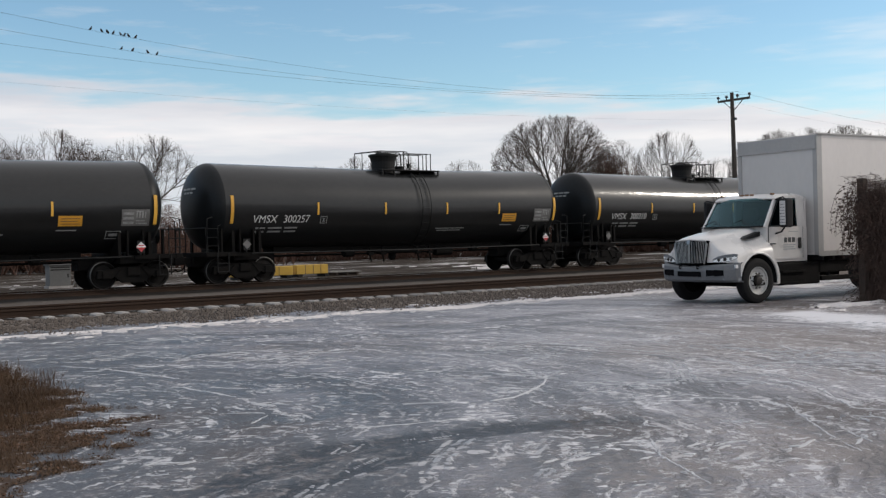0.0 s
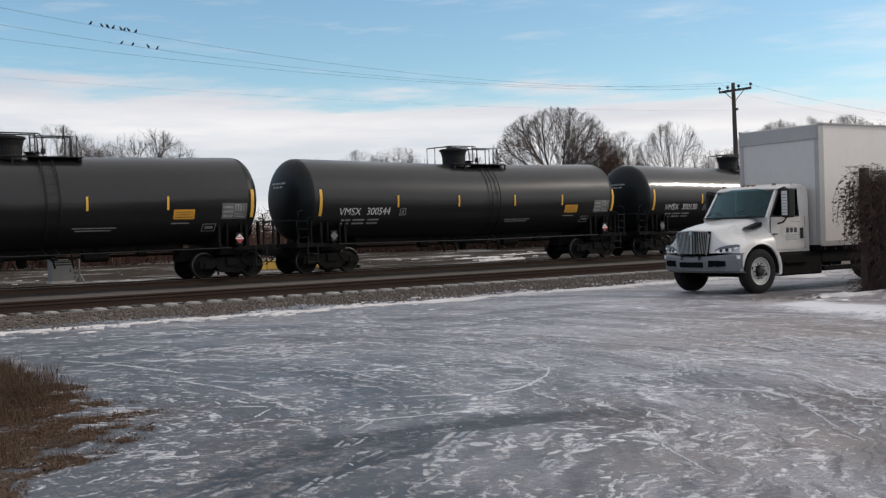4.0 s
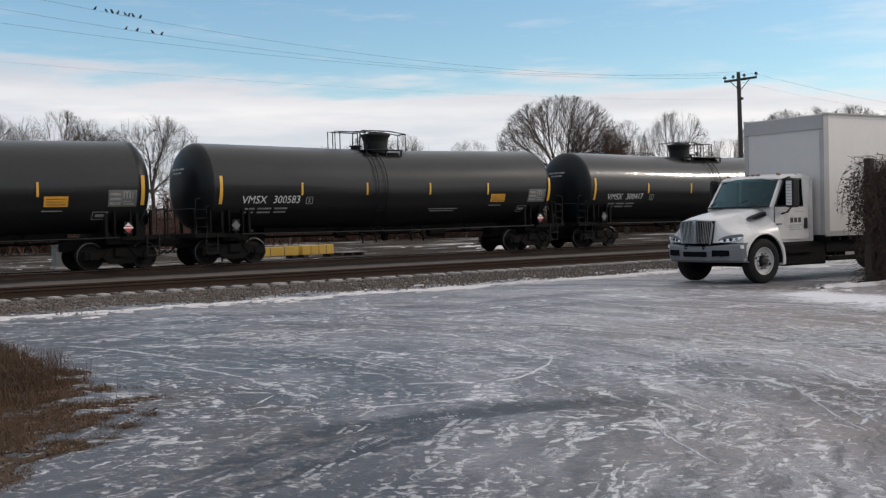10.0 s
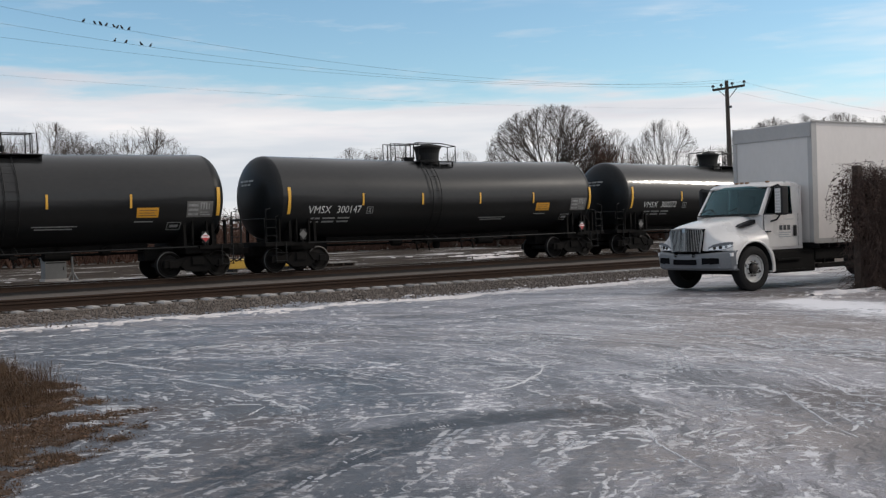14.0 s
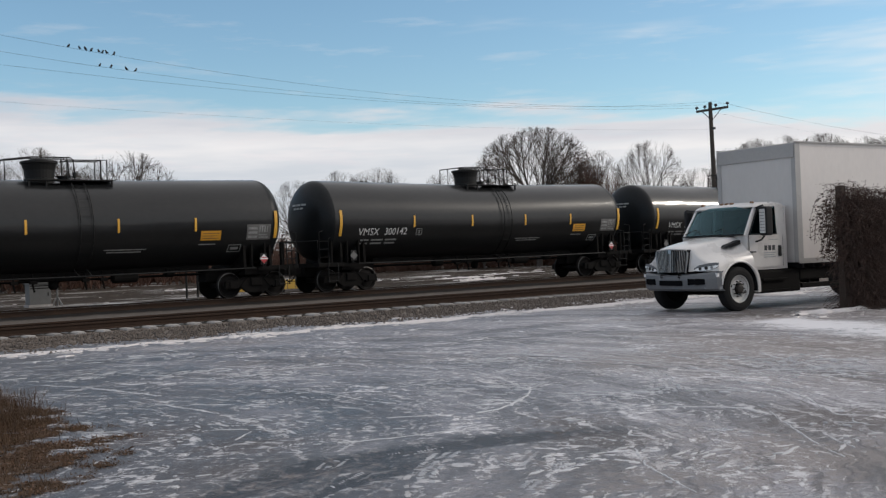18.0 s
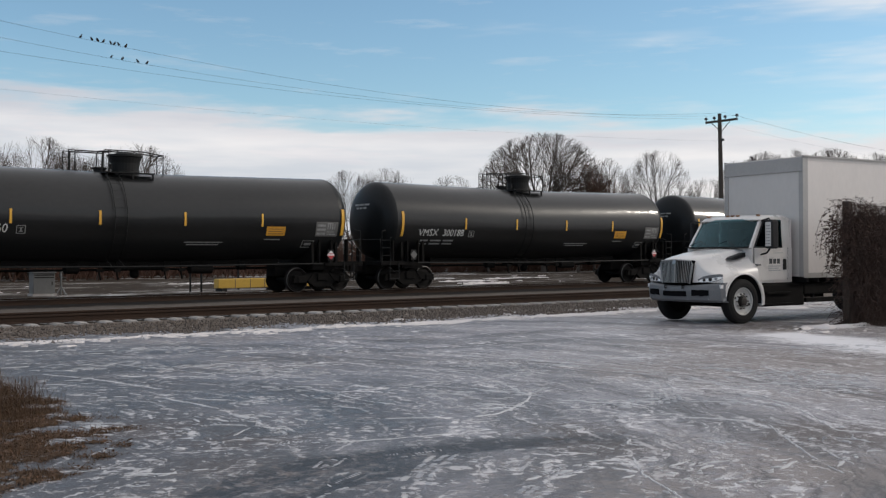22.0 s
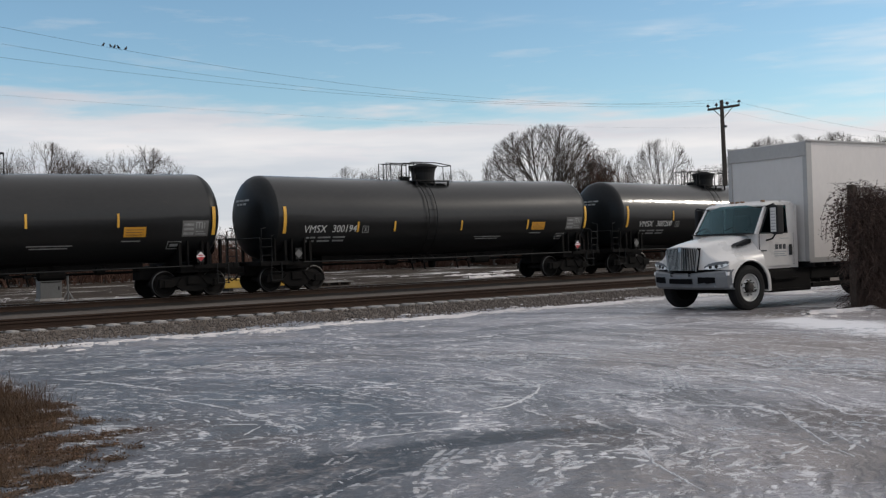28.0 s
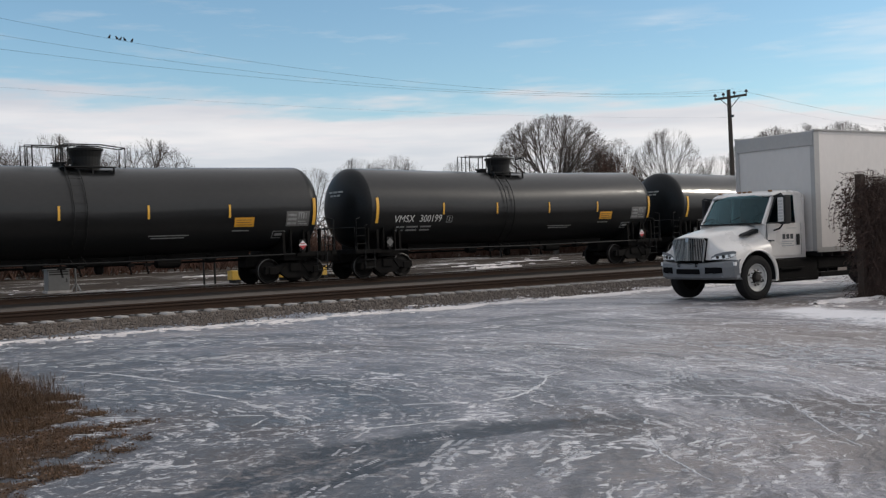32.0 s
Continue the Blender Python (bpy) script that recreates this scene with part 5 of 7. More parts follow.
    shape = ((1.475, 1.472, 1.465, 1.450, 1.420, 1.350, 1.250, 1.170, 1.130, 1.100, 1.070, 1.02),
             (1.520, 1.516, 1.508, 1.492, 1.465, 1.400, 1.290, 1.195, 1.150, 1.120, 1.090, 1.03),
             (1.575, 1.570, 1.560, 1.545, 1.520, 1.475, 1.375, 1.268, 1.195, 1.165, 1.130, 1.06),
             (1.640, 1.635, 1.625, 1.612, 1.590, 1.555, 1.455, 1.338, 1.265, 1.245, 1.210, 1.13),
             (1.700, 1.696, 1.688, 1.678, 1.662, 1.635, 1.548, 1.415, 1.325, 1.290, 1.250, 1.16),
             (1.760, 1.757, 1.750, 1.742, 1.732, 1.715, 1.660, 1.540, 1.400, 1.310, 1.240, 1.13),
             (1.780, 1.777, 1.770, 1.764, 1.756, 1.745, 1.710, 1.630, 1.480, 1.330, 1.220, 1.08))
    rows_ = []
    for x in (-0.95, -0.935, -0.90, -0.86, -0.80, -0.72, -0.64, -0.56, -0.48, -0.40, -0.30, -0.18, -0.06, 0.08, 0.22, 0.35, 0.46, 0.50):
        z = [float(np.interp(x, stations, [row[i] for row in shape])) for i in range(len(across))]
        if x < -0.92:
            z = [h - 0.03 * (-0.92 - x) / 0.03 for h in z]
        sweep = 0.26 * max(0.0, min(1.0, (-0.30 - x) / 0.65))
        xe = x + sweep
        foot = 0.53 + math.sqrt(max(0.0, 0.385 - xe * xe)) if abs(xe) < 0.62 else (0.95 if xe < 0 else 0.45)
        foot = min(foot, z[-1] - 0.02)
        half = [(x + sweep * (y / 1.17) ** 2, y, h) for y, h in zip(across, z)] + [(xe, 1.175, foot)]
        rows_.append([(a, -b, c) for a, b, c in half[::-1]] + half[1:])
    rows_.insert(0, [(a, b, min(c, 0.95)) for a, b, c in rows_[0]])
    hood = part("hood", loft(bmesh.new(), rows_), WHITE_PAINT, tk, "white one-piece sloping hood with flared wings", smooth=True)
    hood.data.set_sharp_from_angle(angle=radians(50))
    for s in (-1, 1):
        bm = bmesh.new()
        rod(bm, [(0.62 * math.cos(radians(a)), s * 1.172, 0.53 + 0.62 * math.sin(radians(a))) for a in range(-6, 172, 8)], 0.026, 6)
        part("arch_lip", bm, WHITE_PAINT, hood)
        bm = bmesh.new()
        arc = [(0.60 * math.cos(radians(a)), 0.53 + 0.60 * math.sin(radians(a))) for a in range(-8, 190, 11)]
        inner = [bm.verts.new((px, s * 0.62, pz)) for px, pz in arc]
        outer = [bm.verts.new((px, s * 1.16, pz)) for px, pz in arc]
        for i in range(len(arc) - 1):
            bm.faces.new((inner[i], inner[i + 1], outer[i + 1], outer[i]))
        bm.faces.new(inner)
        part("wheel_well", bm, DARK_PLASTIC, hood)
        tail = [(0.615 * math.cos(radians(a)), 0.53 + 0.615 * math.sin(radians(a))) for a in range(-12, 48, 6)] + [(0.50, 1.06), (0.58, 0.95), (0.66, 0.80), (0.70, 0.62), (0.70, 0.42)]
        part("wing_tail", slab(bmesh.new(), tail, *sorted((s * 1.04, s * 1.168))), WHITE_PAINT, hood)
        # headlamp: slanted almond lens wrapped round the front corner
        bm = bmesh.new()
        edge = [(0.60, 0.965, 1.01), (0.72, 0.960, 1.075), (0.87, 0.970, 1.110), (1.00, 0.990, 1.125), (1.10, 1.025, 1.135), (1.165, 1.065, 1.125)]
        lo, hi, li, hj = [], [], [], []
        for y, z0_, z1_ in edge:
            x = -0.955 + 0.26 * (y / 1.17) ** 2
            lo.append(bm.verts.new((x - 0.015, s * (y + 0.012), z0_)))
            hi.append(bm.verts.new((x + 0.012, s * (y + 0.008), z1_)))
            li.append(bm.verts.new((x + 0.10, s * (y - 0.03), z0_)))
            hj.append(bm.verts.new((x + 0.10, s * (y - 0.03), z1_)))
        for i in range(len(edge) - 1):
            bm.faces.new((lo[i], lo[i + 1], hi[i + 1], hi[i]))
            bm.faces.new((lo[i], li[i], li[i + 1], lo[i + 1]))
            bm.faces.new((hi[i], hi[i + 1], hj[i + 1], hj[i]))
        rim_ = bmesh.new()
        top_, low_ = [], []
        for y, z0_, z1_ in edge:
            x = -0.955 + 0.26 * (y / 1.17) ** 2 - 0.006
            y2 = y - 0.022 if y < 0.6 else (y + 0.010 if y > 1.15 else y)
            low_.append(rim_.verts.new((x, s * y2, z0_ - 0.013)))
            top_.append(rim_.verts.new((x + 0.006, s * y2, z1_ + 0.013)))
        for i in range(len(edge) - 1):
            rim_.faces.new((low_[i], low_[i + 1], top_[i + 1], top_[i]))
        part("lamp_gasket", rim_, BUMPER_GREY, hood, "dark gasket round the headlamp")
        lamp = part("headlamp", bm, LENS, hood, "clear headlamp lens with chrome inside")
        for y, r_ in ((0.76, 0.042), (0.90, 0.050), (1.03, 0.040)):
            x = -0.955 + 0.26 * (y / 1.17) ** 2
            part("lamp_bowl", turned(bmesh.new(), [(x - 0.030, r_ * 0.4), (x - 0.028, r_ * 0.8), (x + 0.02, r_ * 0.8)], 14, "x", (0, s * y, 1.005 + 0.12 * (y - 0.74))), HUB_DARK if y < 1 else CHROME, lamp)
        # air intake on the hood side
        bm = slab(bmesh.new(), [(-0.16, 1.475), (-0.06, 1.525), (0.36, 1.635), (0.37, 1.54), (0.04, 1.475)], s * 0.62, s * 0.895)
        part("hood_vent", bm, DARK_PLASTIC, hood, "black vent on the hood side")
        bm = slab(bmesh.new(), [(0.50, 1.33), (0.62, 1.33), (0.62, 1.36), (0.50, 1.36)], s * 1.00, s * 1.14)
        part("badge", bm, LETTER_GREY, hood)

    # grille: a shallow prow, wider at the top
    def prow(y, z):
        f = (z - 0.92) / 0.54
        return Vector((-1.045 + 0.05 * abs(y) / 0.52 + 0.02 * f, y * (0.84 + 0.16 * f), z))
    bm = bmesh.new()
    front = [[bm.verts.new(prow(y, z) + Vector((0.012, 0, 0))) for z in (0.92, 1.46)] for y in (-0.52, -0.26, 0, 0.26, 0.52)]
    rear = [[bm.verts.new((-0.80, y * (0.84 if z < 1 else 1.0), z)) for z in (0.92, 1.44)] for y in (-0.52, -0.26, 0, 0.26, 0.52)]
    for i in range(4):
        for a, b in ((front[i], front[i + 1]), (rear[i + 1], rear[i])):
            bm.faces.new((a[0], b[0], b[1], a[1]))
        for j in (0, 1):
            bm.faces.new((front[i][j], front[i + 1][j], rear[i + 1][j], rear[i][j]))
    for i in (0, 4):
        bm.faces.new((front[i][0], front[i][1], rear[i][1], rear[i][0]))
    grille = part("grille", bm, OPENING, tk, "upright grille with vertical chrome bars")
    for k in range(20):
        y = -0.49 + 0.98 * k / 19
        part("grille_bar", rod(bmesh.new(), [prow(y, 0.94), prow(y, 1.44)], 0.0085, 5), CHROME, grille)
    bm = bmesh.new()
    rod(bm, [prow(-0.52, 0.92), prow(-0.53, 1.38), prow(-0.47, 1.45), prow(0, 1.475), prow(0.47, 1.45), prow(0.53, 1.38), prow(0.52, 0.92)], 0.020, 6)
    slab(bm, [(-1.06, 1.38), (-1.01, 1.38), (-0.99, 1.48), (-1.04, 1.48)], -0.05, 0.05)
    rod(bm, [prow(0, 1.40) - Vector((0.01, 0, 0)), prow(0, 0.94) - Vector((0.01, 0, 0))], 0.022, 5)
    part("grille_surround", bm, CHROME, grille, "chrome grille surround with a plain badge")

    # bumper: swept bar with dark openings
    bm = bmesh.new()
    plan = [(-0.62, 1.19), (-0.74, 1.15), (-0.90, 0.95), (-1.02, 0.50), (-1.05, 0.0), (-1.02, -0.50), (-0.90, -0.95), (-0.74, -1.15), (-0.62, -1.19)]
    rings = []
    for dx, z in ((0.10, 0.50), (0.02, 0.55), (0.0, 0.66), (-0.01, 0.76), (0.01, 0.84), (0.07, 0.875)):
        rings.append([bm.verts.new((x + dx, y, z + max(0.0, z - 0.7) * 0.45 * (y / 1.19) ** 2)) for x, y in plan])
    inner = [[bm.verts.new((x + (0.28 if abs(y) < 1.1 else 0.06), y * 0.97, z + max(0.0, z - 0.7) * 0.45 * (y / 1.19) ** 2)) for x, y in plan] for z in (0.875, 0.50)]
    loop = rings + inner + [rings[0]]
    for a, b in zip(loop, loop[1:]):
        for i in range(len(a) - 1):
            bm.faces.new((a[i], a[i + 1], b[i + 1], b[i]))
    bumper = part("bumper", bm, BUMPER_GREY, tk, "grey moulded bumper")
    for s in (-1, 1):
        bm = bmesh.new()
        a = [(-1.00, s * 0.52), (-0.955, s * 0.72), (-0.890, s * 0.94)]
        for (xa, ya), (xb_, yb) in zip(a, a[1:]):
            q = [bm.verts.new(v3) for v3 in ((xa - 0.03, ya, 0.64), (xb_ - 0.03, yb, 0.66), (xb_ - 0.03, yb, 0.78), (xa - 0.03, ya, 0.79))]
            q2 = [bm.verts.new(v3.co + Vector((0.05, 0, 0))) for v3 in q]
            bm.faces.new(q)
            bm.faces.new(q2[::-1])
            for i in range(4):
                bm.faces.new((q[i], q[(i + 1) % 4], q2[(i + 1) % 4], q2[i]))
        part("fog_opening", bm, OPENING, bumper, "dark opening in the bumper")
        bm = box(-0.755, -0.69, *sorted((s * 1.06, s * 1.178)), 0.82, 0.90)
        part("reflector", bm, PLACARD_WHITE, bumper)
    bm = box(-1.068, -1.00, -0.36, 0.36, 0.63, 0.75, 0.02)
    part("air_opening", bm, OPENING, bumper, "dark centre opening")
    for y in (-0.28, 0.28):
        part("tow_hook", rod(bmesh.new(), [(-1.00, y, 0.875), (-1.08, y, 0.875), (-1.08, y, 0.82), (-1.03, y, 0.82)], 0.018, 5), WHEEL, bumper)

    # cab: lower body, pillars, roof
    bm = bmesh.new()
    half = 1.02
    lower = [(0.45, 0.98), (0.45, 1.74), (1.84, 1.74), (1.84, 0.92), (0.76, 0.92)]
    slab(bm, lower, -half, half)
    cab = part("cab", bm, WHITE_PAINT, tk, "white day cab")
    cab_in = part("cab_lining", box(0.62, 1.80, -0.96, 0.96, 1.742, 1.76), SEAT_GREY, cab)
    for s in (-1, 1):
        for (p, q_, w) in ((Vector((0.42, s * 1.00, 1.74)), Vector((0.86, s * 0.93, 2.44)), 0.09), (Vector((1.52, s * 1.01, 1.74)), Vector((1.54, s * 0.95, 2.44)), 0.30)):
            bm = bmesh.new()
            va = [bm.verts.new(p + Vector(o)) for o in ((0, 0, 0), (w, 0, 0), (w, -s * 0.06, 0), (0, -s * 0.06, 0))]
            vb = [bm.verts.new(q_ + Vector(o)) for o in ((0, 0, 0), (w, 0, 0), (w, -s * 0.06, 0), (0, -s * 0.06, 0))]
            for i in range(4):
                bm.faces.new((va[i], va[(i + 1) % 4], vb[(i + 1) % 4], vb[i]))
            bm.faces.new(va)
            bm.faces.new(vb)
            part("pillar", bm, WHITE_PAINT, cab, "white cab pillar")
    part("cab_lining", box(1.775, 1.798, -0.94, 0.94, 1.76, 2.40), SEAT_GREY, cab)
    part("back_wall", box(1.80, 1.85, -1.0, 1.0, 1.74, 2.42), WHITE_PAINT, cab)
    bm = bmesh.new()
    rows_ = []
    for x, hw, z0, z1 in ((0.80, 0.90, 2.40, 2.42), (0.84, 0.94, 2.38, 2.46), (1.05, 0.97, 2.38, 2.52), (1.55, 0.97, 2.38, 2.53), (1.80, 0.96, 2.38, 2.50), (1.87, 0.93, 2.38, 2.44)):
        rows_.append([(x, hw, z0), (x, hw, z1 - 0.05), (x, hw * 0.9, z1), (x, 0, z1 + 0.02), (x, -hw * 0.9, z1), (x, -hw, z1 - 0.05), (x, -hw, z0)])
    roof = part("roof", loft(bm, rows_), WHITE_PAINT, cab, "white cab roof", smooth=True)
    roof.data.set_sharp_from_angle(angle=radians(35))
    for y in (-0.78, -0.16, 0.0, 0.16, 0.78):
        part("marker_light", box(0.90, 0.98, y - 0.04, y + 0.04, 2.50, 2.545, 0.015), MARKER, roof, "small amber roof marker light")
    # windscreen and side glass
    bm = bmesh.new()
    p = [Vector(v3) for v3 in ((0.47, -0.94, 1.76), (0.34, -0.5, 1.78), (0.30, 0, 1.79), (0.34, 0.5, 1.78), (0.47, 0.94, 1.76))]
    q_ = [Vector(v3) for v3 in ((0.88, -0.88, 2.43), (0.80, -0.45, 2.44), (0.78, 0, 2.44), (0.80, 0.45, 2.44), (0.88, 0.88, 2.43))]
    rings = []
    for j in range(7):
        t = j / 6
        ring = []
        for i in range(13):
            y = -0.94 + 1.88 * i / 12
            bow = 0.17 * (1 - (y / 0.94) ** 2)
            bow2 = 0.10 * (1 - (y / 0.94) ** 2)
            ring.append(bm.verts.new((0.47 - bow + (0.41 + bow - bow2) * t, y * (1 - 0.065 * t), 1.765 + 0.67 * t)))
        rings.append(ring)
    for a, b in zip(rings, rings[1:]):
        for i in range(12):
            bm.faces.new((a[i], b[i], b[i + 1], a[i + 1]))
    ws = part("windscreen", bm, GLASS, cab, "dark raked one-piece windscreen", recalc=False, smooth=True)
    ws.visible_shadow = False
    bm = bmesh.new()
    for a, b in zip(p, p[1:]):
        bx(bm, min(a.x, b.x) - 0.03, max(a.x, b.x) + 0.05, a.y, b.y, 1.745, 1.775)
    part("cowl", bm, DARK_PLASTIC, cab, "black cowl under the windscreen")
    for y in (-0.55, 0.30):
        part("wiper", rod(bmesh.new(), [(0.34, y, 1.80), (0.42, y + 0.25, 1.92), (0.36, y + 0.55, 1.815)], 0.010, 4), DARK_PLASTIC, cab)
    for s in (-1, 1):
        # door skin with its seams, handle and glass
        bm = slab(bmesh.new(), [(0.50, 1.02), (0.50, 1.73), (1.66, 1.73), (1.66, 1.02), (1.54, 0.98), (0.80, 0.98)], s * 1.02, s * 1.045)
        door = part("door", bm, WHITE_PAINT, cab, "white cab door")
        for xs_ in (0.49, 1.67):
            part("door_seam", rod(bmesh.new(), [(xs_, s * 1.035, 1.0), (xs_, s * 1.035, 1.74)], 0.008, 4), DARK_PLASTIC, door)
        part("door_handle", box(1.49, 1.59, *sorted((s * 1.04, s * 1.075)), 1.22, 1.48, 0.02), DARK_PLASTIC, door, "black recessed door handle")
        bm = slab(bmesh.new(), [(0.56, 1.76), (0.58, 1.80), (0.92, 2.37), (1.02, 2.40), (1.02, 1.76)], s * 0.985, s * 0.995)
        part("window_rubber", rod(bmesh.new(), [(0.55, s * 1.0, 1.75), (0.90, s * 0.97, 2.38), (1.48, s * 0.97, 2.40), (1.50, s * 1.0, 1.75), (0.55, s * 1.0, 1.75)], 0.022, 5), DARK_PLASTIC, door)
        vent_glass = part("quarter_glass", bm, GLASS, door)
        vent_glass.visible_shadow = False
        bm = slab(bmesh.new(), [(1.05, 1.76), (1.05, 2.40), (1.48, 2.40), (1.48, 1.76)], s * 0.985, s * 0.995)
        gl = part("door_glass", bm, GLASS, door, "clear side window")
        gl.visible_shadow = False
        part("window_divider", box(1.015, 1.05, *sorted((s * 0.965, s * 1.005)), 1.75, 2.40), DARK_PLASTIC, door)
        # mirror on its arms
        part("mirror_arm", rod(bmesh.new(), [(0.72, s * 1.03, 1.58), (0.74, s * 1.20, 1.62), (0.80, s * 1.26, 1.74)], 0.022, 6), DARK_PLASTIC, door)
        part("mirror_arm", rod(bmesh.new(), [(0.86, s * 0.95, 2.38), (0.82, s * 1.20, 2.43), (0.80, s * 1.26, 2.38)], 0.020, 6), DARK_PLASTIC, door)
        ys = sorted((s * 1.14, s * (1.36 if s < 0 else 1.24)))
        mir = part("mirror", box(0.74, 0.98, ys[0], ys[1], 1.72, 2.40, 0.05), DARK_PLASTIC, door, "tall black door mirror")
        if s < 0:
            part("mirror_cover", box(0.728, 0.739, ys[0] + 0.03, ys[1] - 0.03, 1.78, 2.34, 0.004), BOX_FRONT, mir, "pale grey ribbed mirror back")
            for k in range(7):
                part("mirror_rib", box(0.724, 0.729, ys[0] + 0.04, ys[1] - 0.04, 1.83 + 0.07 * k, 1.842 + 0.07 * k), BUMPER_GREY, mir)
        part("mirror_glass", box(0.981, 0.986, ys[0] + 0.03, ys[1] - 0.03, 1.78, 2.34), MIRROR, mir)
        # company marking: plain blocks and thin lines
        for x in (1.01, 1.145, 1.28):
            bm = bmesh.new()
            bx(bm, x, x + 0.10, *sorted((s * 1.045, s * 1.049)), 1.37, 1.485)
            part("door_marking", bm, LETTER_GREY, door, "dark grey block of the company marking")
        for z, w in ((1.30, 0.42), (1.25, 0.36), (1.20, 0.42)):
            part("door_marking", box(0.98, 0.98 + w, *sorted((s * 1.045, s * 1.049)), z, z + 0.022), LETTER_PALE, door)
        part("door_trim_line", box(1.20, 1.50, *sorted((s * 1.045, s * 1.049)), 1.615, 1.63), LETTER_PALE, door)
        # step and tank under the door
        bm = bmesh.new()
        bx(bm, 0.76, 2.25, *sorted((s * 0.55, s * 1.06)), 0.36, 0.90, 0.05)
        tank_ = part("fuel_tank", bm, UNDER, tk, "black fuel tank under the door")
        bm = bmesh.new()
        bx(bm, 0.78, 1.80, *sorted((s * 0.9, s * 1.12)), 0.40, 0.44)
        bx(bm, 0.85, 1.70, *sorted((s * 1.04, s * 1.12)), 0.66, 0.70)
        part("step", bm, UNDER, tank_)
    # seats and wheel inside
    for y in (-0.5, 0.5):
        bm = bmesh.new()
        bx(bm, 1.20, 1.64, y - 0.25, y + 0.25, 1.30, 1.80, 0.05)
        bx(bm, 1.55, 1.70, y - 0.25, y + 0.25, 1.75, 2.22, 0.06)
        part("seat", bm, SEAT_GREY, cab, "grey cab seat")
    bm = turned(bmesh.new(), [(-0.02, 0.215), (0.0, 0.23), (0.02, 0.215), (0.0, 0.20), (-0.02, 0.215)], 20, "z", caps=False)
    wheel_ = part("steering_wheel", bm, DARK_PLASTIC, cab, "", pose(0.88, -0.5, 1.86, 0, -40, 0))
    part("dashboard", box(0.56, 0.84, -0.93, 0.93, 1.60, 1.80, 0.05), SEAT_GREY, cab, "dark dashboard")
    # exhaust stack hint and air tank behind the cab
    part("splash_guard", box(1.88, 1.92, -0.95, 0.95, 0.55, 0.92), RUBBER, tk)

    # cargo box
    x0, x1, z0, z1, hw = 2.02, 10.2, 1.05, 3.94, 1.22
    bm = bmesh.new()
    bx(bm, x0 + 0.03, x1, -hw, hw, z0, z1)
    body = part("cargo_box", bm, BOX_WHITE, tk, "white smooth-sided cargo box")
    # box white toned down here: the front faces away from the sun
    part("front_panel", box(x0, x0 + 0.028, -hw + 0.10, hw - 0.10, z0 + 0.05, z1 - 0.34), BOX_FRONT, body, "front panel of the box, white greyed for its shaded side")
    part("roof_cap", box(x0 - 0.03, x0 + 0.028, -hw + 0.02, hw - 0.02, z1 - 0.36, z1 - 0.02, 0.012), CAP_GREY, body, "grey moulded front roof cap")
    for s in (-1, 1):
        bm = bmesh.new()
        bx(bm, x0 - 0.02, x0 + 0.16, s * hw - 0.012, s * hw + 0.012, z0, z1 - 0.02)
        bx(bm, x0 - 0.022, x0 + 0.028, *sorted((s * (hw - 0.11), s * (hw + 0.008))), z0, z1 - 0.37)
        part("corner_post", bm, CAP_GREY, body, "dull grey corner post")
        part("top_rail", box(x0 + 0.16, x1, min(s * hw - 0.008, s * hw + 0.014), max(s * hw - 0.008, s * hw + 0.014), z1 - 0.10, z1 - 0.012), BOX_FRONT, body, "top side rail")
        part("roof_edge", box(x0 - 0.03, x1, min(s * hw - 0.05, s * hw + 0.018), max(s * hw - 0.05, s * hw + 0.018), z1 - 0.012, z1 + 0.018), CAP_GREY, body)
        part("bottom_rail", box(x0 + 0.02, x1, s * hw - 0.014, s * hw + 0.014, z0 - 0.03, z0 + 0.09), ALUMINIUM, body, "scuffed aluminium bottom rail")
    beam = keep(box(0, 0.06, -1.17, 1.17, 0.92, 1.05), DARK_PLASTIC)
    for k in range(20):
        part("floor_beam", beam, DARK_PLASTIC, body, "", (2.2 + 0.39 * k, 0, 0))
    bm = bmesh.new()
    for s in (-1, 1):
        bx(bm, 2.5, 9.5, s * 0.47 - 0.05, s * 0.47 + 0.05, 0.92, 1.02)
    part("floor_sill", bm, DARK_PLASTIC, body, "black long sills under the floor")
    # added fillers that stand for the shade under the cargo box
    for s in (-1, 1):
        part("tool_box", box(2.2, 3.6, *sorted((s * 0.50, s * 1.08)), 0.62, 0.90, 0.04), UNDER, tk, "black filler box for the shade under the cargo box")
    for s in (-1, 1):
        part("side_guard", box(2.3, 5.6, *sorted((s * 0.98, s * 1.06)), 0.42, 0.54, 0.02), UNDER, tk, "black bar along the chassis")
        for x in (2.6, 4.0, 5.3):
            part("guard_hanger", box(x, x + 0.06, *sorted((s * 0.96, s * 1.02)), 0.50, 0.95), DARK_PLASTIC, tk)
        part("mud_flap", box(7.4, 7.42, s * 0.9 - 0.3, s * 0.9 + 0.3, 0.25, 0.95), RUBBER, tk)
    rear = part("rear_axle", rod(bmesh.new(), [(6.7, -0.9, 0.514), (6.7, 0.9, 0.514)], 0.09, 8), UNDER, tk)
    return tk


truck()


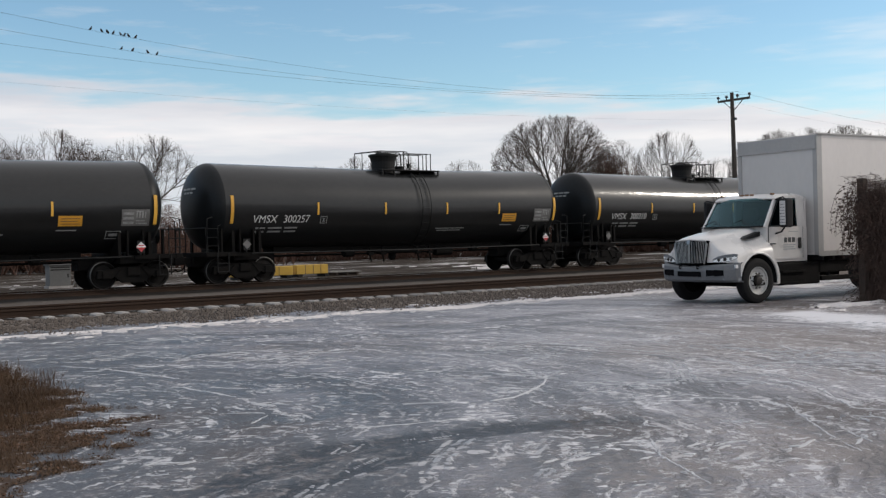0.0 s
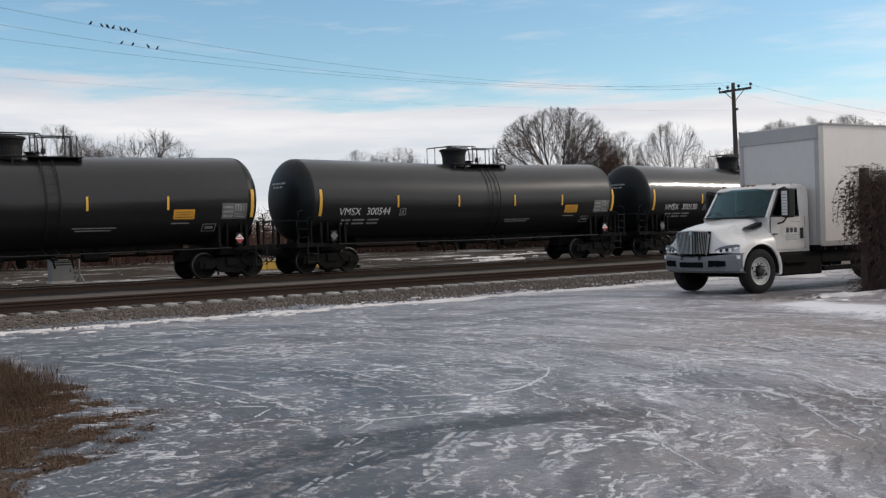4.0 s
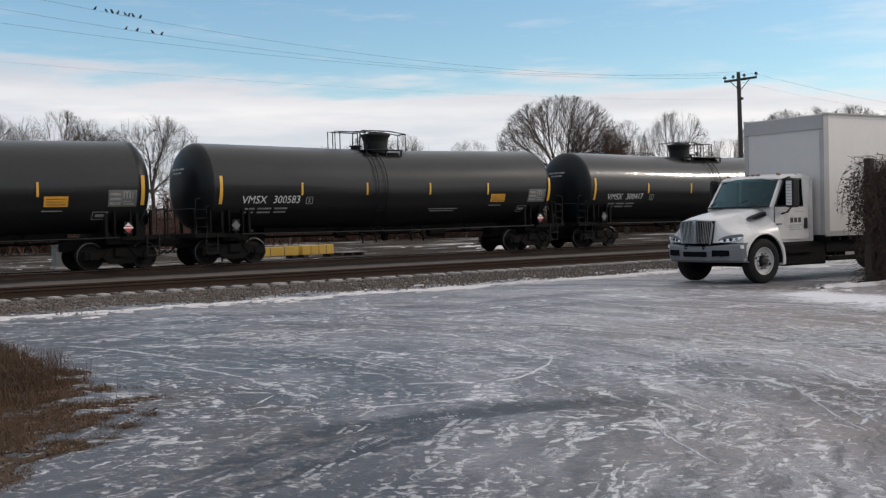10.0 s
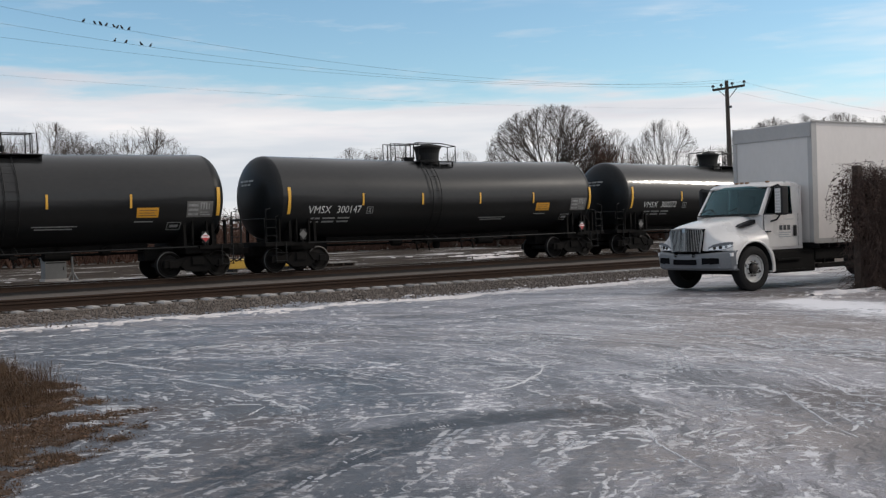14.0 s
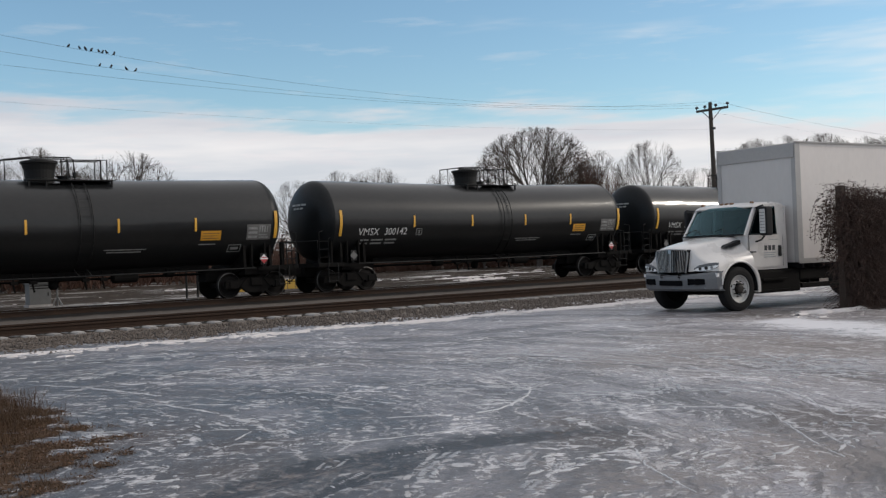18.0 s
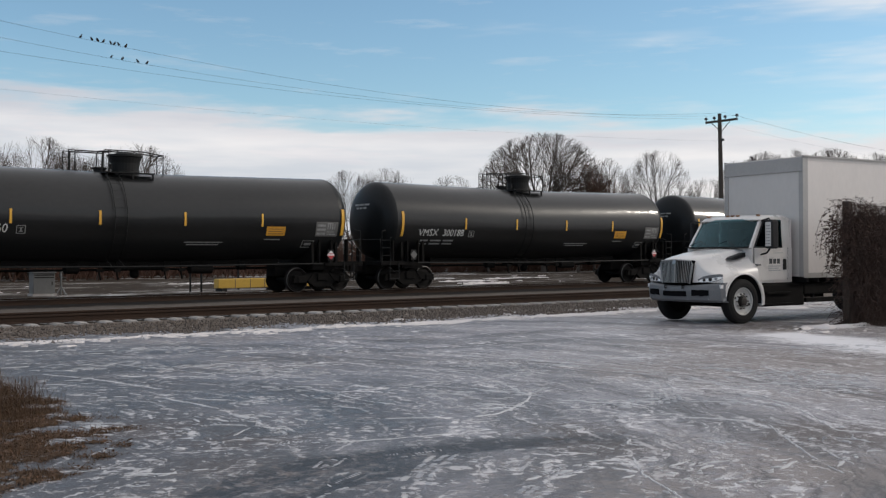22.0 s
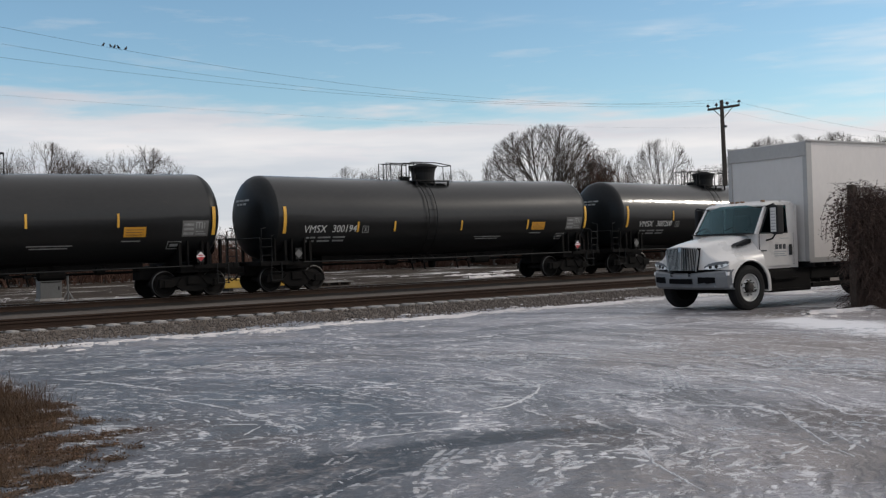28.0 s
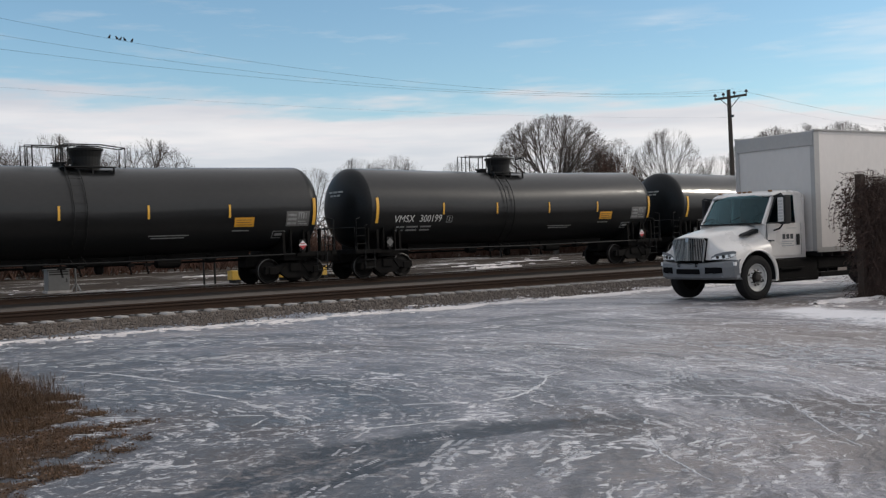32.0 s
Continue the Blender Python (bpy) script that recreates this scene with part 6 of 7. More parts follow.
# ---------------------------------------------------------------- utility poles, wires and birds
def pole(x, y, h, seen):
    po = thing("utility_pole", "dark weathered wooden utility pole with one crossarm", "utility pole", pose(x + 0.12, y, 0, 0, -1.0, 0))
    bm = rod(bmesh.new(), [(0, 0, -0.5), (0.02, 0, h * 0.5), (0, 0, h + 0.1)], 0.19, 10, 0.62)
    part("shaft", bm, POLE_WOOD, po)
    arm = part("crossarm", box(-0.06, 0.06, -1.22, 1.22, h - 0.42, h - 0.28, 0.01), POLE_WOOD, po, "", pose(0.17, 0, 0))
    for s in (-1, 1):
        part("brace", rod(bmesh.new(), [(0.12, s * 0.75, h - 0.40), (0.12, 0, h - 1.05)], 0.025, 5), WIRE, po)
    for y_ in (-1.2, -0.3, 0.55, 1.2):
        bm = turned(bmesh.new(), [(h - 0.30, 0.03), (h - 0.18, 0.03), (h - 0.17, 0.105), (h - 0.11, 0.11), (h - 0.09, 0.075), (h - 0.04, 0.085), (h - 0.02, 0.03)], 10, "z", (0.17, y_, 0))
        part("insulator", bm, INSULATOR, po)
    part("ground_wire", rod(bmesh.new(), [(0.02, -0.20, 0.1), (0.02, -0.17, h * 0.6), (0.02, -0.13, h - 0.6)], 0.012, 4), WIRE, po)
    part("bracket", box(-0.05, 0.05, -0.30, -0.12, h - 1.65, h - 1.50), WIRE, po)
    return po


POLE_X, POLE_Y, POLE_H = 55.7, 43.0, 10.42
pole(POLE_X, POLE_Y, POLE_H, True)
pole(POLE_X - 58.0, POLE_Y, 12.5, False)
pole(POLE_X + 58.0, POLE_Y, 10.3, False)
WIRES = [(-1.2, 10.28, 12.41, 1.94), (-0.3, 10.55, 11.70, 1.88), (1.2, 10.31, 10.82, 1.20)]


def wire_z(w, x):
    dy, za, zb, sag = w
    f = (POLE_X - x) / 58.0
    return za + (zb - za) * f - 4 * sag * f * (1 - f)


for w in WIRES:
    bm = bmesh.new()
    rod(bm, [(x, POLE_Y + w[0], wire_z(w, x)) for x in np.linspace(POLE_X - 58, POLE_X + 0.17, 40)], 0.0048, 4)
    wi = part("power_line", bm, WIRE)
    tagged(wi, "thin dark overhead wire between the poles", "wire", group="overhead wires")
    bm = bmesh.new()
    rod(bm, [(POLE_X + 0.17 + 58 * f, POLE_Y + w[0], w[1] - 4 * 1.5 * f * (1 - f)) for f in np.linspace(0, 1, 24)], 0.003, 4)
    wi = part("power_line", bm, WIRE)
    tagged(wi, "thin dark overhead wire between the poles", "wire", group="overhead wires")
bm = bmesh.new()
rod(bm, [(x, POLE_Y, 8.0 + 0.9 * (abs(x - 24) / 34) ** 2) for x in np.linspace(POLE_X - 58, POLE_X, 30)], 0.0022, 4)
tagged(part("telephone_line", bm, WIRE), "thin lower wire between the poles", "wire", group="overhead wires")


def bird(x, w, turn, size):
    """A small dark bird perched on a wire; wings are parts that can open."""
    y, z = POLE_Y + w[0], wire_z(w, x) + 0.011
    bi = thing("bird", "small black bird perched on the overhead wire", "bird", pose(x, y, z, 0, 0, turn), "flock on the wires")
    s = size
    bm = bmesh.new()
    rod(bm, [(-0.105 * s, 0, 0.015 * s), (-0.075 * s, 0, 0.05 * s), (-0.03 * s, 0, 0.08 * s)], 0.026 * s, 6, 1.6)
    turned(bm, [(-0.10 * s, 0.02 * s), (-0.06 * s, 0.055 * s), (0.0, 0.075 * s), (0.06 * s, 0.06 * s), (0.10 * s, 0.025 * s)], 8, "x", (0, 0, 0))
    bmesh.ops.transform(bm, matrix=Matrix.Translation((0, 0, 0.11 * s)) @ Euler((0, radians(-66), 0)).to_matrix().to_4x4(), verts=bm.verts[:])
    body = part("body", bm, FEATHER, bi)
    bm = turned(bmesh.new(), [(-0.05 * s, 0.015 * s), (-0.03 * s, 0.04 * s), (0.0, 0.048 * s), (0.03 * s, 0.035 * s), (0.05 * s, 0.012 * s), (0.085 * s, 0.004 * s)], 8, "x", (0.05 * s, 0, 0.225 * s))
    part("head", bm, FEATHER, bi)
    wings = []
    for sd in (-1, 1):
        bm = bmesh.new()
        pts = [(0.05, 0.0), (0.03, 0.20), (-0.05, 0.27), (-0.08, 0.12), (-0.07, 0.0)]
        a = [bm.verts.new((px * s, sd * py * s, 0.012 * s)) for px, py in pts]
        b = [bm.verts.new((px * s, sd * py * s, 0.0)) for px, py in pts]
        bm.faces.new(a)
        bm.faces.new(b[::-1])
        for i in range(5):
            bm.faces.new((a[i], a[(i + 1) % 5], b[(i + 1) % 5], b[i]))
        wg = part("wing", bm, FEATHER, bi, "", pose(0.03 * s, sd * 0.05 * s, 0.20 * s, sd * -52, 0, sd * 82))
        wings.append((wg, sd, s))
    bm = bmesh.new()
    for sd in (-1, 1):
        rod(bm, [(0.0, sd * 0.02 * s, 0.06 * s), (0.0, sd * 0.02 * s, 0.0)], 0.006 * s, 4)
    part("legs", bm, FEATHER, bi)
    return bi, wings


PERCHES = [(14.55, 0), (14.97, 0), (15.20, 0), (15.45, 0), (15.74, 0), (15.90, 0), (16.06, 0), (16.37, 0), (16.11, 1), (16.58, 1), (17.21, 1), (17.62, 1)]
# seconds at which each bird leaves the wire; None stays
LEAVES = [24.6, 24.3, 24.4, None, None, None, None, None, 22.8, 23.3, 23.5, 23.9]
brng = random.Random(12)
birds = []
for (x, wi), tl in zip(PERCHES, LEAVES):
    birds.append((*bird(x, WIRES[wi], brng.choice((20, 170, 200, 340, 150)) + brng.uniform(-15, 15), brng.uniform(0.50, 0.60)), tl))


# ---------------------------------------------------------------- bare trees and brush
def grow(seed, limbs, low, limb_rad, crook, ragged, dense, lift):
    """Segments of a leafless tree one unit high and wide: a short trunk, limbs that fan out to a rounded crown, and alternate side shoots."""
    r = random.Random(seed)
    segs = []
    fork = Vector((0, 0, low))
    centre, rad_xy, rad_z = Vector((0, 0, 1.0 - (1.0 - low * 0.6) / 2)), 0.5, (1.0 - low * 0.6) / 2

    def reach(p, d):
        """How far it is from p along d to the crown's outline."""
        q = Vector(((p.x - centre.x) / rad_xy, (p.y - centre.y) / rad_xy, (p.z - centre.z) / rad_z))
        e = Vector((d.x / rad_xy, d.y / rad_xy, d.z / rad_z))
        a_, b_, c_ = e.dot(e), q.dot(e), q.dot(q) - 1.0
        disc = b_ * b_ - a_ * c_
        return max(0.02, (-b_ + math.sqrt(disc)) / a_) if disc > 0 else 0.05

    def shoot(p, d, length, rad, lev):
        steps, shoots, wob = ((7, dense[0], 0.05 + crook), (6, dense[1], 0.06 + crook), (4, dense[2], 0.07 + crook), (2, 0, 0.10))[lev]
        at = [p]
        dirs = []
        for i in range(steps):
            d = (d + Vector((r.gauss(0, wob), r.gauss(0, wob), r.gauss(lift if lev < 2 else 0.0, wob)))).normalized()
            at.append(at[-1] + d * (length / steps))
            dirs.append(d)
            segs.append((at[-2], at[-1], rad * (1 - 0.80 * i / steps), rad * (1 - 0.80 * (i + 1) / steps), lev + 1))
        spin = r.uniform(0, 6.28)
        for k in range(shoots):
            f = 0.20 + 0.78 * (k + r.random()) / shoots
            i = min(steps - 1, int(f * steps))
            m = at[i].lerp(at[i + 1], f * steps - i)
            spin += 2.4 + r.gauss(0, 0.5)
            side = dirs[i].cross(Vector((math.cos(spin), math.sin(spin), 0.2))).normalized()
            ang = (r.uniform(0.28, 0.60), r.uniform(0.30, 0.62), r.uniform(0.3, 0.65))[lev] * (1 + 6 * crook)
            nd = (dirs[i] * math.cos(ang) + side * math.sin(ang)).normalized()
            ln = reach(m, nd) * r.uniform(0.75, 1.03) * (1 - ragged * r.random())
            ln = min(ln, (0.52, 0.28, 0.13)[lev] * r.uniform(0.55, 1.0))
            if ln > 0.012:
                shoot(m, nd, ln, (0.0031, 0.0015, 0.0008)[lev] * max(1.0, limb_rad / 0.0072) * r.uniform(0.8, 1.2), lev + 1)
    p = Vector((0, 0, -0.02))
    for i in range(4):
        q = Vector((r.gauss(0, 0.006), r.gauss(0, 0.006), low * (i + 1) / 4))
        segs.append((p, q, 0.024 - 0.002 * i, 0.022 - 0.002 * i, 0))
        p = q
    for k in range(limbs):
        tilt = 0.06 + 1.50 * ((k + 0.5) / limbs) ** 0.60 + r.gauss(0, 0.06)
        a = 2.4 * k + r.gauss(0, 0.3)
        d = Vector((math.sin(tilt) * math.cos(a), math.sin(tilt) * math.sin(a), math.cos(tilt)))
        base = fork + Vector((0, 0, r.uniform(-0.05, 0.04)))
        shoot(base, d, reach(base, d) * r.uniform(0.88, 1.02) * (1 - ragged * r.random()), limb_rad * r.uniform(0.8, 1.15), 0)
    return segs


def wood(name, segs, mat, least, sides):
    verts, faces = [], []
    for a, b, ra, rb, lev in segs:
        d = (b - a)
        if d.length < 1e-4:
            continue
        d.normalize()
        s = d.cross(Vector((0.3, 0.2, 1.0)))
        s.normalize()
        u = s.cross(d)
        base = len(verts)
        n = sides if lev < 3 else 3
        for p, rr in ((a, max(ra, least)), (b, max(rb, least))):
            for k in range(n):
                t = 6.2832 * k / n
                verts.append(p + rr * (math.cos(t) * s + math.sin(t) * u))
        for k in range(n):
            faces.append((base + k, base + (k + 1) % n, base + n + (k + 1) % n, base + n + k))
    return mesh_of(name, verts, faces, mat)


TREE_MESHES = {}


def tree(x, y, height, width, seed, mat=None, turn=0, kind_=0):
    key = (seed, kind_)
    if key not in TREE_MESHES:
        shape = ((13, 0.34, 0.0060, 0.012, 0.12, (6, 6, 6), 0.01), (22, 0.40, 0.0088, 0.006, 0.06, (7, 6, 8), 0.0), (18, 0.10, 0.0060, 0.02, 0.15, (8, 8, 8), 0.03), (8, 0.42, 0.0080, 0.05, 0.30, (7, 6, 6), 0.03), (13, 0.36, 0.0088, 0.012, 0.10, (7, 7, 6), 0.0), (7, 0.40, 0.0105, 0.035, 0.12, (8, 7, 5), 0.02))[kind_]
        segs = [(a * 10, b * 10, ra * 10, rb * 10, lev) for a, b, ra, rb, lev in grow(seed, *shape)]
        TREE_MESHES[key] = (wood("trunk", [q for q in segs if q[4] < 2], BARK, 0.02, 7), wood("crown", [q for q in segs if q[4] >= 2], mat or TWIG, 0.004, 3))
    brush = mat is not None
    tr = thing("brush_clump" if brush else "bare_tree", "leafless reddish-brown brush beyond the tracks" if brush else "leafless grey-brown deciduous tree beyond the tracks", "brush" if brush else "tree", pose(x, y, 0, 0, 0, turn), "brush behind the train" if brush else "bare trees behind the train")
    tr.scale = (width * 1.06 / 10, width * 1.06 / 10, height * 1.0 / 10)
    part("trunk", TREE_MESHES[key][0], BARK, tr)
    part("crown", TREE_MESHES[key][1], mat or TWIG, tr)
    return tr


for x, y, h, w, seed, knd, turn in (
        (28.2, 92.0, 11.9, 8.8, 6, 5, 0), (32.4, 95.0, 11.6, 7.0, 4, 3, 40), (36.6, 92.0, 11.9, 9.4, 2, 5, 90), (22.0, 92.0, 11.9, 8.5, 3, 3, 130), (35.0, 104.0, 11.6, 8.0, 4, 3, 200), (30.0, 106.0, 11.8, 8.0, 5, 3, 300), (18.5, 86.0, 11.4, 8.0, 5, 3, 10),
        (64.9, 100.9, 11.3, 6.6, 4, 0, 80), (66.5, 95.7, 11.3, 8.2, 3, 3, 250), (71.0, 90.0, 10.3, 6.4, 5, 0, 160), (61.0, 104.0, 10.4, 7.0, 3, 0, 20),
        (68.4, 72.9, 13.0, 11.6, 7, 1, 0), (75.6, 71.9, 11.0, 5.6, 4, 0, 300), (80.2, 69.5, 12.1, 6.6, 8, 4, 70), (87.6, 69.5, 9.4, 5.4, 5, 0, 150),
        (96.6, 71.1, 12.2, 7.0, 8, 4, 40), (100.2, 71.4, 12.9, 7.4, 7, 1, 190), (103.6, 70.0, 13.4, 7.8, 8, 4, 240), (106.4, 67.2, 13.3, 7.6, 7, 1, 310), (109.0, 64.6, 12.9, 7.6, 8, 4, 280), (112.0, 62.6, 12.7, 8.0, 7, 1, 100),
        # these six are added west of the view, to darken the tank ends' reflections
        (12.0, 88.0, 11.5, 8.5, 4, 3, 60), (5.0, 92.0, 12.0, 9.0, 3, 3, 150), (-2.0, 88.0, 11.0, 8.0, 5, 3, 220), (-10.0, 90.0, 12.0, 9.0, 4, 3, 280), (-19.0, 88.0, 11.5, 9.0, 3, 3, 20), (-29.0, 90.0, 12.0, 9.5, 5, 3, 100)):
    tree(x, y, h, w, seed, None, turn, knd)
for x, y, h, w, turn in ((24.0, 80.0, 7.5, 7.0, 0), (20.5, 78.0, 7.0, 7.0, 120), (27.5, 84.0, 7.5, 7.5, 60), (17.0, 80.0, 7.0, 7.0, 40), (32.0, 92.0, 7.0, 7.0, 10), (69.2, 69.2, 10.0, 5.2, 0), (70.6, 68.6, 9.9, 4.8, 70), (72.2, 68.4, 9.3, 4.4, 140), (63.0, 74.5, 6.5, 5.0, 150), (79.5, 66.0, 7.2, 5.0, 30), (88.0, 64.0, 7.0, 5.0, 200), (30.5, 90.0, 6.5, 6.0, 90), (25.0, 92.0, 6.0, 6.0, 0), (38.0, 88.0, 5.5, 6.0, 190)):
    tree(x, y, h, w, 11, TWIG_RED, turn, 2)

# low scrub along the far side of the field
rng = random.Random(8)
segs = []
for _ in range(3600):
    t = rng.random()
    # carried on west, out of view, for the tank ends to reflect
    x, y = -60 + 190 * t + rng.uniform(-2, 2), min(104.0, 132 - 74 * t) + rng.uniform(-4, 6)
    p = Vector((x, y, 0))
    for _ in range(5):
        d = Vector((rng.gauss(0, 0.5), rng.gauss(0, 0.5), 1)).normalized()
        q = p + d * rng.uniform(1.4, 4.6)
        segs.append((p, q, 0.03, 0.012, 4))
        for _ in range(3):
            m_ = p.lerp(q, rng.uniform(0.4, 0.95))
            segs.append((m_, m_ + Vector((rng.gauss(0, 0.5), rng.gauss(0, 0.5), rng.uniform(0.2, 0.8))), 0.015, 0.008, 4))
for _ in range(420):
    x, y = rng.uniform(8, 42), rng.uniform(74, 94)
    p = Vector((x, y, 0))
    for _ in range(3):
        d = Vector((rng.gauss(0, 0.45), rng.gauss(0, 0.45), 1)).normalized()
        q = p + d * rng.uniform(1.5, 3.8)
        segs.append((p, q, 0.04, 0.012, 4))
        for _ in range(6):
            m_ = p.lerp(q, rng.uniform(0.25, 0.98))
            segs.append((m_, m_ + Vector((rng.gauss(0, 0.45), rng.gauss(0, 0.45), rng.uniform(0.2, 1.0))), 0.015, 0.008, 4))
scrub = part("far_scrub", wood("far_scrub", segs, TWIG_RED, 0.012, 3))
tagged(scrub, "brown leafless scrub along the far side of the field", "scrub", kind="stuff")


# ---------------------------------------------------------------- things behind the tracks
def yellow_beam(x, y, length, high, turn, label):
    yb = thing("yellow_barrier", label, "barrier", pose(x, y, 0, 0, 0, turn), "yellow barriers behind the tracks")
    part("beam", box(0, length, -0.25, 0.25, 0.14, 0.14 + high, 0.03), YELLOW_STEEL, yb)
    for f in (0.08, 0.92):
        part("foot", box(length * f - 0.12, length * f + 0.12, -0.35, 0.35, -0.02, 0.142), DARK_PLASTIC, yb)
    for f in (0.27, 0.52, 0.76):
        part("joint_strip", box(length * f - 0.015, length * f + 0.015, -0.256, 0.256, 0.15, 0.13 + high), LETTER_GREY, yb)
    return yb


yellow_beam(22.3, 46.0, 3.15, 0.44, 0, "long low yellow painted barrier on the ground")
yellow_beam(25.7, 46.1, 1.85, 0.46, 4, "short yellow painted barrier beside a longer one")
pallet = thing("dark_skid", "dark timber skid lying on the ground", "skid", pose(28.0, 46.6, 0))
for k in range(3):
    part("board", box(0, 1.6, -0.5 + 0.38 * k, -0.26 + 0.38 * k, 0.15, 0.19), GREY_BOARD, pallet)
    part("runner", box(0.1 + 0.6 * k, 0.22 + 0.6 * k, -0.5, 0.5, 0.0, 0.15), WOOD_TIE, pallet)
for x, y in ((21.1, 46.2), (21.6, 46.1), (24.2, 47.5)):
    ps = thing("marker_post", "short dark steel post behind the tracks", "post", pose(x, y, 0), "posts behind the tracks")
    part("upright", rod(bmesh.new(), [(0, 0, -0.3), (0, 0, 1.25)], 0.05, 8), STEEL_BLACK, ps)
    part("cap", turned(bmesh.new(), [(1.25, 0.065), (1.30, 0.065), (1.32, 0.03)], 10, "z"), STEEL_BLACK, ps)
cab_ = thing("signal_cabinet", "grey metal trackside cabinet on a concrete plinth", "cabinet", pose(14.4, 46.2, 0))
part("body", box(-0.45, 0.45, -0.30, 0.30, 0.10, 0.97, 0.02), CABINET_GREY, cab_)
part("plinth", box(-0.50, 0.50, -0.35, 0.35, -0.05, 0.10), CONCRETE_TIE, cab_)
part("roof", box(-0.50, 0.50, -0.35, 0.35, 0.97, 1.02, 0.015), CABINET_GREY, cab_)
for z in (0.76, 0.86):
    part("louvre", box(-0.40, 0.40, -0.308, -0.298, z, z + 0.045), STEEL_BLACK, cab_, "dark louvre slot")
part("door_handle", box(0.30, 0.34, -0.32, -0.298, 0.45, 0.60, 0.006), STEEL_BLACK, cab_)
stand = thing("sign_stand", "pale steel post on a splayed foot beside the cabinet", "post", pose(15.13, 46.0, 0))
part("upright", rod(bmesh.new(), [(0, 0, 0.0), (0, 0, 1.0)], 0.045, 8), CABINET_GREY, stand)
for k in range(4):
    a = math.pi / 2 * k + 0.4
    part("foot", rod(bmesh.new(), [(0, 0, 0.40), (0.30 * math.cos(a), 0.30 * math.sin(a), 0.0)], 0.03, 6), CABINET_GREY, stand)
part("cap", turned(bmesh.new(), [(1.0, 0.07), (1.06, 0.07), (1.08, 0.03)], 10, "z"), CABINET_GREY, stand)
for x, y, l, hgt, sd in ((40.0, 52.0, 5.0, 0.14, 22), (26.0, 60.0, 9.0, 0.12, 23), (47.0, 56.0, 6.0, 0.12, 24), (37.0, 46.0, 3.6, 0.25, 26)):
    snow_bank("snow_patch", [(x, y), (x + l / 2, y + 0.2), (x + l, y)], 0.7, hgt, sd, "lumpy snow patch behind the tracks")


# ---------------------------------------------------------------- vine-covered post by the truck
vp = thing("vine_covered_post", "old wooden post smothered in dead brown vines", "post", pose(21.75, 13.35, 0))
part("post", box(-0.08, 0.08, -0.08, 0.08, -0.3, 2.76, 0.02), POST_WOOD, vp)
part("fence_board", box(0.12, 4.2, 0.10, 0.14, 0.05, 2.45), POST_WOOD, vp, "dark board panel behind the vines", pose(0.05, 0.05, 0, 0, 0, -12))
rng = random.Random(21)
stems, leaves = bmesh.new(), ([], [])


def leaf(p, size, rr, store):
    n = Vector((rr.gauss(0, 1), rr.gauss(0, 1), rr.gauss(0, 1))).normalized()
    a = n.cross(Vector((0.2, 0.5, 1))).normalized() * size
    b = n.cross(a).normalized() * size * 0.6
    i = len(store[0])
    store[0].extend([p - a, p + b + n * size * 0.15, p + a, p - b + n * size * 0.15])
    store[1].extend([(i, i + 1, i + 2), (i, i + 2, i + 3)])


vsegs = []
for k in range(5600):
    t = rng.random() ** 1.6
    x = -0.10 + 2.2 * t
    z = rng.uniform(0.0, 2.55)
    p = Vector((x + rng.gauss(0, 0.07) + (0.20 if z < 1.35 else 0.02), -0.17 - 0.12 * x + rng.gauss(0, 0.13), z))
    d = Vector((rng.gauss(0, 0.25), rng.gauss(0, 0.2), rng.gauss(-0.5, 1.0))).normalized()
    for j in range(6):
        d = (d + Vector((rng.gauss(0, 0.3), rng.gauss(0, 0.25), rng.gauss(-0.08, 0.3)))).normalized()
        q = p + d * rng.uniform(0.07, 0.17)
        q.z = min(max(q.z, 0.02), 2.74 - 0.10 * q.x + 0.22 * noise.noise((q.x * 2.5, 0, 1)))
        vsegs.append((p, q, 0.0042, 0.0034, 4))
        if rng.random() < 0.45:
            leaf(q + Vector((rng.gauss(0, 0.04), rng.gauss(0, 0.05), rng.gauss(0, 0.04))), rng.uniform(0.010, 0.024), rng, leaves)
        p = q
# arching sprays that hang out on the open side
for k in range(90):
    p = Vector((rng.uniform(-0.05, 0.3), rng.uniform(-0.25, 0.15), rng.uniform(1.9, 2.75)))
    d = Vector((-1.0, rng.gauss(0, 0.4), rng.uniform(-0.1, 0.7))).normalized()
    low = rng.uniform(1.0, 2.1)
    for j in range(20):
        d = (d + Vector((0.06, rng.gauss(0, 0.16), -0.22 - 0.03 * j))).normalized()
        q = p + d * rng.uniform(0.07, 0.11)
        if q.z < low or q.x < -0.82:
            break
        vsegs.append((p, q, 0.005, 0.004, 4))
        if j > 2 and rng.random() < 0.65:
            for _ in range(rng.choice((2, 3, 5))):
                leaf(q + Vector((rng.gauss(0, 0.035), rng.gauss(0, 0.04), rng.gauss(-0.02, 0.04))), rng.uniform(0.018, 0.042), rng, leaves)
        p = q
# loose ends that stand up over the top
for k in range(40):
    p = Vector((rng.uniform(0.0, 1.6), rng.uniform(-0.25, 0.05), rng.uniform(2.4, 2.65)))
    d = Vector((rng.gauss(0, 0.6), rng.gauss(0, 0.3), 1.0)).normalized()
    for j in range(4):
        d = (d + Vector((rng.gauss(0, 0.3), rng.gauss(0, 0.2), -0.15))).normalized()
        q = p + d * 0.06
        vsegs.append((p, q, 0.004, 0.003, 4))
        p = q
part("vine_tangle", wood("vine_stems", vsegs, VINE, 0.003, 4), VINE, vp, "tangled dead vine stems")
